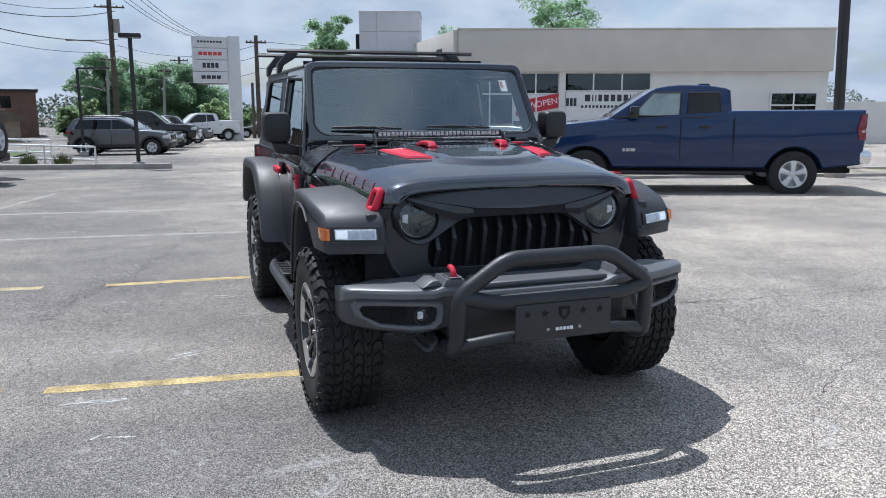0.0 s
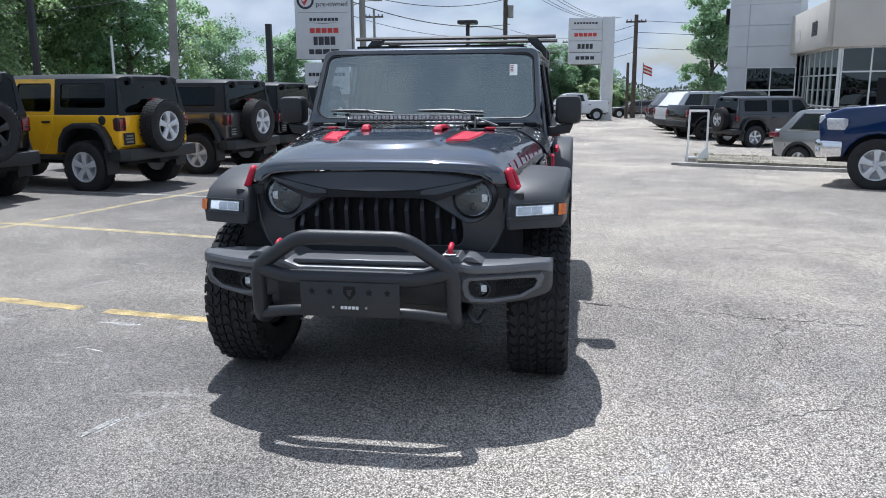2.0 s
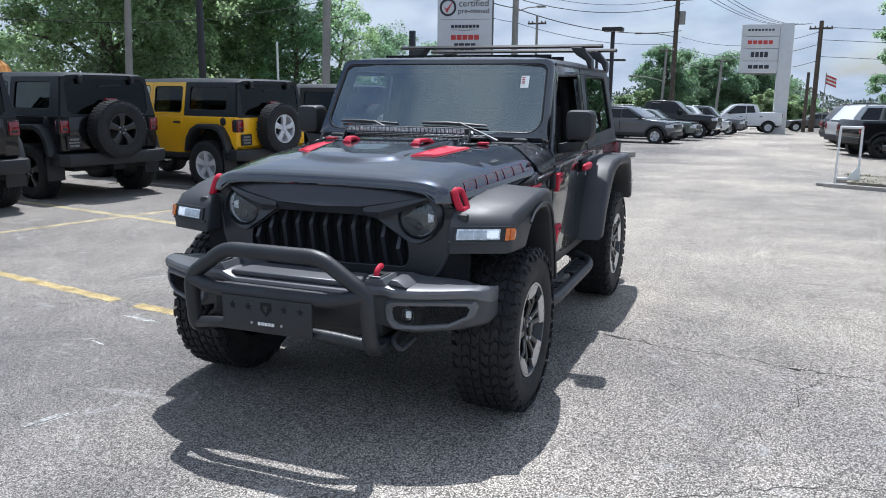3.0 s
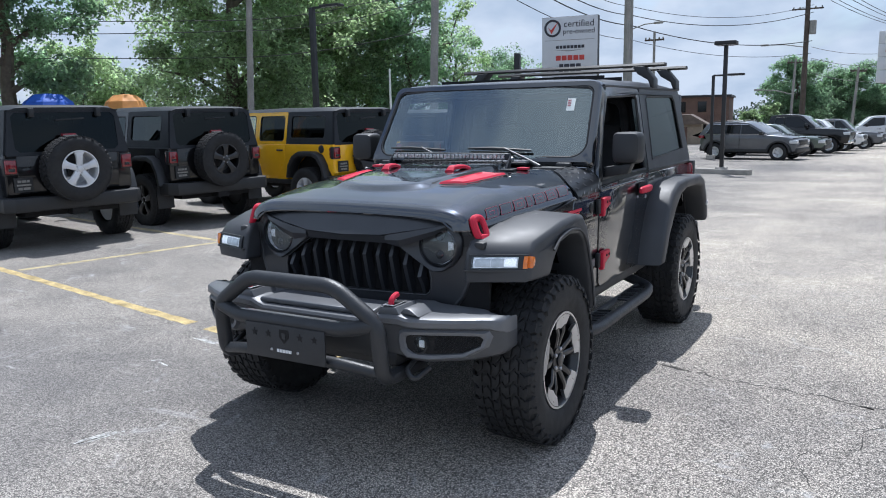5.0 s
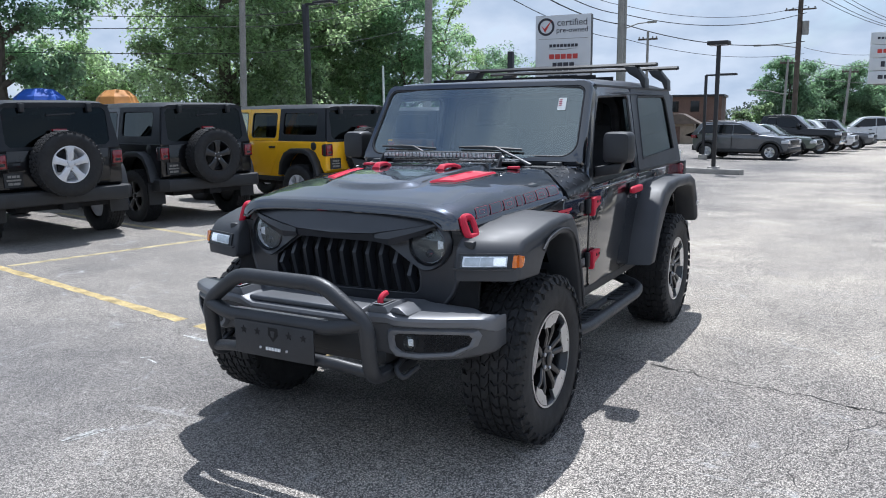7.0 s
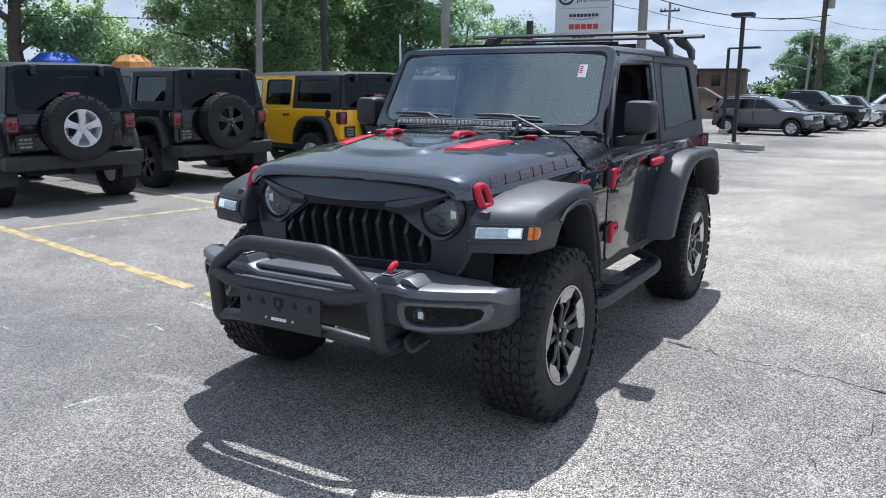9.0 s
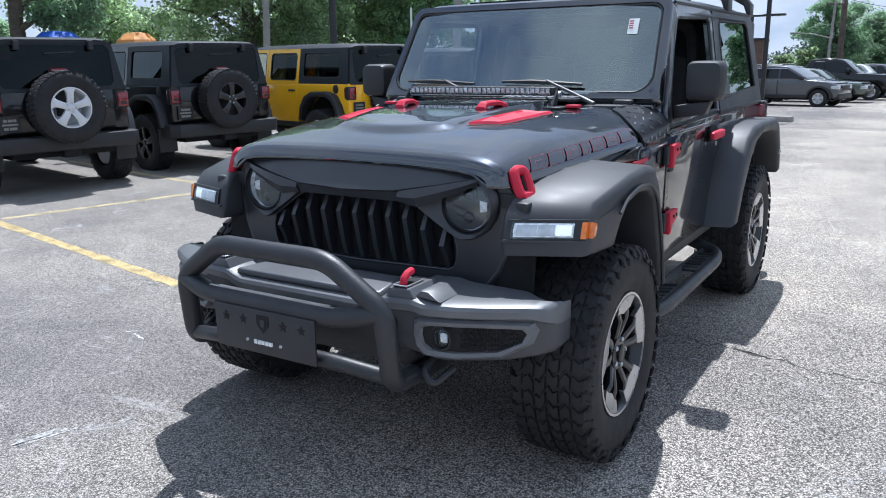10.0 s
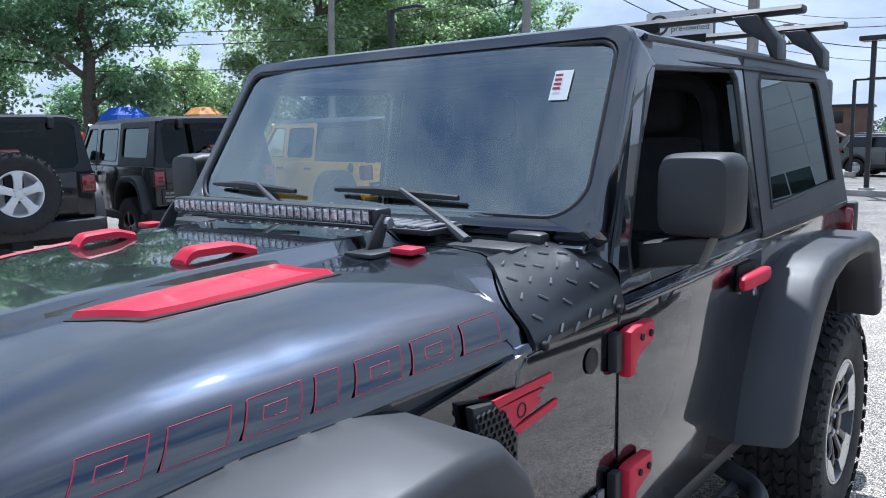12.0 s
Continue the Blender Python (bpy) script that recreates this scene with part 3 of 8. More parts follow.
# ---- kerbed islands ----
def kerb_bar(name, pts, width, height, label):
    bm = B()
    rows = []
    for i, (x, y) in enumerate(pts):
        a, b = pts[max(0, i - 1)], pts[min(len(pts) - 1, i + 1)]
        d = Vector((b[0] - a[0], b[1] - a[1])).normalized()
        n = Vector((-d.y, d.x)) * width / 2
        z = ground_z(x, y)
        rows.append([(x - n.x, y - n.y, z - 0.05), (x - n.x, y - n.y, z + height - 0.03), (x - n.x * 0.85, y - n.y * 0.85, z + height),
                     (x + n.x * 0.85, y + n.y * 0.85, z + height), (x + n.x, y + n.y, z + height - 0.03), (x + n.x, y + n.y, z - 0.05)])
    bm_loft(bm, rows)
    return solo(name, bm, CONCRETE, label, "kerb", kind="structure")


kerb_bar("kerb", run((3.2, 13.05), (24, 5.72), 20), 0.16, 0.07, "low worn concrete kerb of the planted island")
kerb_bar("kerb", run((3.6, 14.9), (24, 7.7), 20), 0.25, 0.1, "low worn concrete kerb of the planted island")
kerb_bar("kerb", run((-30, 29.5), (-1.45, 20.2), 20), 0.25, 0.15, "low concrete kerb along the lot edge")
WORN_SOIL = material("worn_gravel_soil", (0.25, 0.225, 0.18), 0.95, vary=0.35, vscale=1.2, grain=0.4, gscale=14, bump=0.5, bscale=30)
WEED = material("sparse_weeds", (0.15, 0.16, 0.06), 0.8, vary=0.3, vscale=3, island=0.4)
rnd = random.Random(5)
verts, faces = [], []
for i in range(9000):
    u = rnd.random()
    side_y = rnd.choice((0.25, 1.65, 0.9, 1.65)) + rnd.gauss(0, 0.14)
    if math.sin(u * 40) + math.sin(u * 97 + 1) < rnd.uniform(-0.6, 1.4):
        continue
    x = 3.7 + 17 * u
    y = 13.0 - 0.353 * (x - 3.6) + side_y
    h, a = rnd.uniform(0.012, 0.05), rnd.uniform(0, 6.28)
    c, s = math.cos(a) * 0.009, math.sin(a) * 0.009
    k = len(verts)
    verts += [(x - c, y - s, -0.07), (x + c, y + s, -0.07), (x + rnd.gauss(0, 0.04), y + rnd.gauss(0, 0.04), -0.06 + h)]
    faces.append((k, k + 1, k + 2))
me = bpy.data.meshes.new("weeds")
me.from_pydata(verts, [], faces)
me.materials.append(WEED)
tagged(new("weeds", me), "sparse green weeds along the island kerbs", "weeds", kind="stuff")
bm = B()
solo("island_grass", bm_prism(bm, [(3.6, 13.1), (24, 5.9), (24, 7.6), (3.8, 14.8)], "z", -0.35, -0.06), WORN_SOIL, "worn dirt strip with sparse weeds between kerbs", "verge", kind="stuff")


# ---- trees ----
BARK = material("grey_brown_bark", (0.11, 0.09, 0.07), 0.9, vary=0.3, vscale=6, bump=0.6, bscale=25)


def leaf_material(name, color):
    """Thin leaves: they let light through from behind; each leaf differs a little."""
    m = material(name, color, 0.55, vary=0.25, vscale=0.5, island=0.4)
    n, l = m.node_tree.nodes, m.node_tree.links
    b, out = n["Principled BSDF"], n["Material Output"]
    tr, mx = n.new("ShaderNodeBsdfTranslucent"), n.new("ShaderNodeMixShader")
    src = b.inputs["Base Color"].links[0].from_socket
    tint = n.new("ShaderNodeMix")
    tint.data_type, tint.blend_type = "RGBA", "MULTIPLY"
    tint.inputs["Factor"].default_value = 1.0
    tint.inputs["B"].default_value = (2.3, 2.5, 2.0, 1)
    l.new(src, tint.inputs["A"])
    l.new(tint.outputs["Result"], tr.inputs["Color"])
    mx.inputs["Fac"].default_value = 0.66
    l.new(b.outputs["BSDF"], mx.inputs[1])
    l.new(tr.outputs["BSDF"], mx.inputs[2])
    l.new(mx.outputs["Shader"], out.inputs["Surface"])
    return m


LEAF = [leaf_material("leaf_green", (0.155, 0.215, 0.15)), leaf_material("leaf_dark_green", (0.138, 0.195, 0.14)), leaf_material("leaf_light_green", (0.205, 0.25, 0.165))]
WOODS = material("distant_woods_green", (0.075, 0.105, 0.07), 0.7, vary=0.3, vscale=0.1, island=0.4)


def tree(x, y, height, spread, seed, mat, trunk=0.25, bare=0.28, leaves=5200, leaf=0.3, full=1.6, fill=60, label="leafy green broadleaf tree behind the lot"):
    rnd = random.Random(seed)
    z0 = ground_z(x, y) - 0.1
    t = thing("tree", pose(x, y, z0), label, "tree", "trees round the lot")
    bm = B()
    top = height * 0.8
    sway = [(rnd.uniform(-0.3, 0.3) * i / 6, rnd.uniform(-0.3, 0.3) * i / 6) for i in range(7)]
    bm_tube(bm, [(sway[i][0], sway[i][1], top * i / 6) for i in range(7)], [trunk * (1 - 0.14 * i) * (1.25 if i == 0 else 1) for i in range(7)], 8)
    part("trunk", bm, BARK, t)
    tips = []
    for i in range(14):
        u = bare + (0.92 - bare) * i / 13
        a = i * 2.4 + rnd.uniform(-0.4, 0.4)
        reach = spread * (0.55 + 0.5 * math.sin(math.pi * min(1, (u - bare) / (1 - bare) * 0.9 + 0.12))) * rnd.uniform(0.7, 1.1)
        z = height * u
        p0 = Vector((0, 0, z * 0.86))
        p2 = Vector((math.cos(a) * reach, math.sin(a) * reach, z + height * 0.06 * rnd.uniform(-0.5, 1.4)))
        p1 = (p0 + p2) / 2 + Vector((0, 0, height * 0.03))
        part("limb", bm_tube(B(), [p0, p1, p2], [trunk * 0.4, trunk * 0.25, 0.02], 5), BARK, t)
        tips += [p2, p1 * 0.4 + p2 * 0.6, p1]
    tips.append(Vector((0, 0, height * 0.9)))
    clumps = []
    for p in tips:
        for _ in range(3):
            clumps.append((p + Vector((rnd.gauss(0, 0.16), rnd.gauss(0, 0.16), rnd.gauss(0, 0.12))) * spread, spread * rnd.uniform(0.14, 0.34)))
    # boughs that fill the crown between the limbs
    zc, zh = height * (bare + 1.0) / 2, height * (1.0 - bare) / 2
    for _ in range(fill):
        d = Vector((rnd.gauss(0, 1), rnd.gauss(0, 1), rnd.gauss(0, 1))).normalized() * rnd.uniform(0.12, 1.0) ** 0.45
        wide = 1.0 - 0.3 * max(0.0, d.z)
        clumps.append((Vector((d.x * spread * wide, d.y * spread * wide, zc + d.z * zh)), spread * rnd.uniform(0.16, 0.32)))
    rnd.shuffle(clumps)
    verts, faces = [], []
    for i in range(int(leaves * full)):
        c, r = clumps[i % len(clumps)]
        d = Vector((rnd.gauss(0, 1), rnd.gauss(0, 1), rnd.gauss(0.35, 0.85))).normalized()
        p = c + Vector((d.x, d.y, d.z * 0.75)) * r * rnd.uniform(0.45, 1.08)
        p.z = max(p.z, height * bare * rnd.uniform(0.55, 0.95))
        n = (d * 0.5 + Vector((rnd.gauss(0, 0.55), rnd.gauss(0, 0.55), rnd.gauss(0, 0.4) + 0.6))).normalized()
        u = n.orthogonal().normalized()
        v = n.cross(u)
        a = rnd.uniform(0, 6.28)
        u, v = u * math.cos(a) + v * math.sin(a), v * math.cos(a) - u * math.sin(a)
        s = leaf * rnd.uniform(0.5, 1.1)
        k = len(verts)
        verts += [p - u * s * 0.5, p + v * s * 0.3 + n * s * 0.08, p + u * s * 0.55, p - v * s * 0.3 + n * s * 0.08]
        faces.append((k, k + 1, k + 2, k + 3))
    me = bpy.data.meshes.new("crown")
    me.from_pydata([tuple(v) for v in verts], [], faces)
    me.materials.append(mat)
    ob = new("crown", me)
    ob.parent = t
    tagged(ob, kind="stuff")
    return t


def polar(yaw, dist, eye=(2.3, -3.5)):
    """A place at so many degrees left of the +y axis and metres from the standing point."""
    a = radians(yaw)
    return eye[0] - math.sin(a) * dist, eye[1] + math.cos(a) * dist


# ---- wheels ----
TREADS = {}


def tread_mesh(R, h, rugged):
    """Interlocking zigzag blocks round a tyre; a rugged one has wavy lugs down its sidewalls."""
    verts, faces = [], []
    count = 44
    st = 2 * math.pi / count

    def at(a, x, r):
        verts.append((x, math.cos(a) * r, math.sin(a) * r))

    def block(a0, a1, x0, x1, bend, skew, r0, r1):
        k = len(verts)
        xm, ga, gx = (x0 + x1) / 2, (a1 - a0) * 0.07, (x1 - x0) * 0.05
        for r, t in ((r0, 0.0), (r1, 1.0)):
            for a, x in ((a0 + t * ga, x0 + t * gx), (a0 + bend + skew / 2 + t * ga, xm), (a0 + skew + t * ga, x1 - t * gx), (a1 + skew - t * ga, x1 - t * gx), (a1 + bend + skew / 2 - t * ga, xm), (a1 - t * ga, x0 + t * gx)):
                at(a, x, r)
        faces.extend([(k + 6, k + 7, k + 10, k + 11), (k + 7, k + 8, k + 9, k + 10)] + [(k + i, k + (i + 1) % 6, k + 6 + (i + 1) % 6, k + 6 + i) for i in range(6)])

    for i in range(count):
        a = i * st
        for s in (1, -1):
            o = a + (0 if s > 0 else st * 0.5)
            big = i % 2
            block(o, o + st * 0.80, s * h * 0.03, s * h * 0.30, st * 0.3, st * 0.25, R * 0.965, R)
            block(o + st * 0.45, o + st * 1.24, s * h * 0.345, s * h * 0.60, -st * 0.3, -st * 0.2, R * 0.965, R)
            block(o + st * 0.1, o + st * 0.84, s * h * 0.645, s * h * (0.97 if big else 0.9), st * 0.22, st * 0.12, R * 0.95, R * 0.997)
            if not rugged:
                continue
            # a wavy lug: a ridge stepping from side to side down the sidewall
            k = len(verts)
            steps = ((0.93, 0.988, 0.0), (1.02, 0.955, 0.16), (1.075, 0.915, -0.12), (1.085, 0.872, 0.1)) if big else ((0.9, 0.985, 0.0), (1.0, 0.955, -0.14), (1.07, 0.92, 0.12), (1.08, 0.895, 0.0))
            for x, r, wob in steps:
                b0 = o + st * (0.16 + wob)
                b1 = b0 + st * (0.66 if big else 0.56)
                for aa, xx in ((b0, x - 0.055), (b0 + st * 0.05, x), (b1 - st * 0.05, x), (b1, x - 0.055)):
                    at(aa, s * h * xx, R * r)
            for j in range(3):
                q = k + j * 4
                faces.extend([(q + i2, q + i2 + 1, q + i2 + 5, q + i2 + 4) for i2 in range(3)])
            faces.append((k + 12, k + 13, k + 14, k + 15))
    me = bpy.data.meshes.new("tread")
    me.from_pydata(verts, [], faces)
    bm = B()
    bm.from_mesh(me)
    bmesh.ops.recalc_face_normals(bm, faces=bm.faces)
    bm.to_mesh(me)
    bm.free()
    me.materials.append(TYRE)
    return me


def wheel_parts(parent, m, R=0.415, W=0.285, rim=0.222, style="pair", rim_mat=RIM_BLACK, face_mat=RIM_SILVER, tread=True, seg=48):
    """A wheel turned round x, its face to +x: tyre with tread blocks, rim, spokes, cap and nuts."""
    w = new("wheel")
    w.parent, w.matrix_basis = parent, m
    h = W / 2
    bm = B()
    bm_lathe(bm, [(rim, -h * 0.8), (rim + 0.03, -h * 0.97), (R * 0.8, -h * 1.04), (R * 0.93, -h * 0.96), (R * 0.975, -h * 0.82), (R * 0.975, h * 0.82),
                  (R * 0.93, h * 0.96), (R * 0.8, h * 1.04), (rim + 0.03, h * 0.97), (rim, h * 0.8), (rim - 0.012, h * 0.6)], seg)
    tyre = part("tyre", bm, TYRE, w, "black all-terrain tyre")
    if tread:
        key = (R, W, style)
        if key not in TREADS:
            TREADS[key] = tread_mesh(R, h, style == "pair")
        tr = new("tread", TREADS[key])
        tr.parent = w
        tagged(tr, "chunky tread blocks", kind="stuff")
    bm = B()
    bm_lathe(bm, [(rim + 0.012, h * 0.84), (rim + 0.012, h * 0.92), (rim, h * 0.93), (rim - 0.010, h * 0.8), (rim - 0.02, h * 0.3), (rim - 0.02, -h * 0.7), (rim * 0.4, -h * 0.75), (0.0, -h * 0.75)], seg)
    rimob = part("rim", bm, rim_mat, w)
    xf = h * 0.78
    if style == "pair":
        for i in range(5):
            a = 2 * math.pi * i / 5 + 0.3
            for s in (-1, 1):
                bm = B()
                ao, ai = a + s * 0.27, a + s * 0.2
                p0 = Vector((xf - 0.01, math.cos(ai) * 0.055, math.sin(ai) * 0.055))
                p1 = Vector((xf + 0.012, math.cos(a + s * 0.24) * rim * 0.62, math.sin(a + s * 0.24) * rim * 0.62))
                p2 = Vector((xf + 0.004, math.cos(ao) * rim * 0.95, math.sin(ao) * rim * 0.95))
                rings = []
                for p, wd in ((p0, 0.017), (p1, 0.015), (p2, 0.02)):
                    t = Vector((0, -math.sin(a), math.cos(a)))
                    rings.append([p + t * wd + Vector((-0.03, 0, 0)), p + t * wd, p + t * wd * 0.5 + Vector((0.006, 0, 0)), p - t * wd * 0.5 + Vector((0.006, 0, 0)), p - t * wd, p - t * wd + Vector((-0.03, 0, 0))])
                bm_loft(bm, rings)
                part("spoke", bm, rim_mat, rimob)
            # machined face between the pairs
            bm = B()
            rings = []
            for u in range(7):
                aa = a + (u / 6 - 0.5) * 0.78
                rr = []
                for r, x in ((rim * 0.79, xf - 0.005), (rim * 0.8, xf + 0.014), (rim * 1.0, xf + 0.024), (rim * 1.015, xf + 0.005)):
                    k = r - (0.022 * (1 - abs(u / 3 - 1)) if r < rim * 0.9 else 0)
                    rr.append((x, math.cos(aa) * k, math.sin(aa) * k))
                rings.append(rr)
            bm_loft(bm, rings)
            part("machined_face", bm, face_mat, rimob, "bright machined rim face")
        bm = B()
        bm_lathe(bm, [(rim + 0.013, h * 0.9), (rim + 0.013, h * 0.945), (rim + 0.004, h * 0.95), (rim + 0.004, h * 0.9)], seg)
        part("rim_lip", bm, face_mat, rimob, "thin machined rim lip")
    else:
        for i in range(5):
            a = 2 * math.pi * i / 5 + 0.3
            bm = B()
            t = Vector((0, -math.sin(a), math.cos(a)))
            rings = []
            for r, wd, x in ((0.04, 0.036, xf - 0.005), (rim * 0.5, rim * 0.17, xf + 0.014), (rim * 0.78, rim * 0.19, xf + 0.012), (rim * 0.99, rim * 0.31, xf + 0.006)):
                p = Vector((x, math.cos(a) * r, math.sin(a) * r))
                rings.append([p + t * wd + Vector((-0.035, 0, 0)), p + t * wd, p + t * wd * 0.6 + Vector((0.008, 0, 0)), p - t * wd * 0.6 + Vector((0.008, 0, 0)), p - t * wd, p - t * wd + Vector((-0.035, 0, 0))])
            bm_loft(bm, rings)
            part("spoke", bm, rim_mat, rimob)
    bm = B()
    bm_lathe(bm, [(0.062, xf - 0.04), (0.062, xf), (0.034, xf + 0.006), (0.034, xf + 0.014), (0.028, xf + 0.018), (0.0, xf + 0.018)], 20)
    part("centre_cap", bm, rim_mat, rimob)
    for i in range(5):
        a = 2 * math.pi * i / 5
        bm = B()
        bm_lathe(bm, [(0.0105, 0.0), (0.0105, 0.010), (0.006, 0.014), (0.0, 0.014)], 8, pose(xf - 0.002, math.cos(a) * 0.052, math.sin(a) * 0.052))
        part("wheel_nut", bm, STEEL, rimob)
    return w


# ---- the dark off-roader (origin under the front axle, nose to -y) ----
jeep = thing("off_road_car", pose(0, 0, 0), "dark granite-grey two-door off-road car with red trim and black bull bar", "car")


def smooth(a, b, x):
    u = max(0.0, min(1.0, (x - a) / (b - a)))
    return u * u * (3 - 2 * u)


def interp(x, table):
    for (a, p), (b, q) in zip(table, table[1:]):
        if x <= b:
            u = max(0.0, (x - a) / (b - a))
            return p + (q - p) * u
    return table[-1][1]


def hood_half(y):
    return interp(y, ((-0.515, 0.585), (-0.50, 0.625), (-0.47, 0.648), (-0.40, 0.66), (0.42, 0.788), (0.8, 0.796)))


def hood_edge(y):
    return interp(y, ((-0.515, 1.078), (-0.40, 1.078), (0.40, 1.132), (0.8, 1.15)))


def hood_top(y):
    return interp(y, ((-0.515, 1.132), (-0.512, 1.150), (-0.498, 1.167), (-0.465, 1.180), (-0.40, 1.196), (-0.30, 1.217), (-0.2, 1.233), (-0.1, 1.245), (0.05, 1.257), (0.2, 1.265), (0.40, 1.272), (0.8, 1.280)))


def hood_rear(x):
    """The hood's rear edge: straight across the middle, sweeping forward at the corners."""
    return 0.60 - 0.155 * smooth(0.56, 0.76, abs(x))


def hood_z(x, y):
    w, e, t = hood_half(y), hood_edge(y), hood_top(y)
    u = min(1.0, abs(x) / w)
    z = e + (t - e) * (1 - u ** interp(y, ((-0.5, 10.0), (-0.3, 6.5), (0.0, 4.8), (0.45, 4.8), (0.62, 8.0), (0.8, 16.0)))) ** 0.5 if u < 1 else e
    z -= 0.012 * u * u
    dome = smooth(0.315, 0.290, abs(x) - 0.06 * smooth(-0.3, 0.3, y) + 0.04) * smooth(-0.34, -0.28, y - 0.1 * (abs(x) / 0.3) ** 2)
    z += 0.020 * dome
    trough = smooth(0.05, 0.0, abs(abs(x) - 0.40)) * smooth(-0.2, 0.0, y)
    return z - 0.003 * trough


def hood_sheet(y0, y1, ny, nx=56):
    """A piece of the hood's skin; y0 and y1 are functions of x."""
    bm = B()
    rows = []
    for j in range(ny + 1):
        row = []
        for i in range(-1, nx + 2):
            k = max(0, min(nx, i))
            c = -math.cos(math.pi * k / nx)
            u = 0.35 * c + 0.65 * math.copysign(abs(2 * k / nx - 1) ** 0.8, 2 * k / nx - 1)
            a, b = y0(u * 0.79), y1(u * 0.79)
            y = a + (b - a) * (j / ny) ** 1.25
            w = hood_half(y)
            row.append(bm.verts.new((u * w, y, hood_edge(y) - 0.006 if i in (-1, nx + 1) else hood_z(u * w, y))))
        rows.append(row)
    for r, s in zip(rows, rows[1:]):
        for i in range(len(r) - 1):
            bm.faces.new((r[i], r[i + 1], s[i + 1], s[i]))
    bmesh.ops.recalc_face_normals(bm, faces=bm.faces)
    return bm


hood = part("hood", hood_sheet(lambda x: -0.515, lambda x: hood_rear(x) - 0.004, 72), PAINT, jeep, "glossy dark hood with raised dome", 50)
part("hood_lip", bm_tube(B(), [(hood_half(-0.515) * u, -0.508, hood_z(hood_half(-0.515) * u * 0.999, -0.515) - 0.004) for u in [i / 10 - 1 for i in range(21)]], 0.007, 8), PAINT, hood)
cowl = part("cowl", hood_sheet(lambda x: hood_rear(x) + 0.004, lambda x: 0.86, 12), PAINT, jeep, "", 50)

for s in (1, -1):
    bm = B()
    rings = []
    for j in range(13):
        y = -0.40 + 0.84 * j / 12
        w, e = hood_half(y), hood_edge(y)
        rings.append([(s * (w - 0.012), y, e - 0.012), (s * (w - 0.010), y, e - 0.03), (s * (w - 0.004), y, e - 0.10), (s * (w - 0.004), y, 0.90), (s * (w - 0.05), y, 0.90), (s * (w - 0.05), y, e - 0.012)])
    part("hood_side", bm_loft(B(), rings), GRILLE_BLACK, jeep)

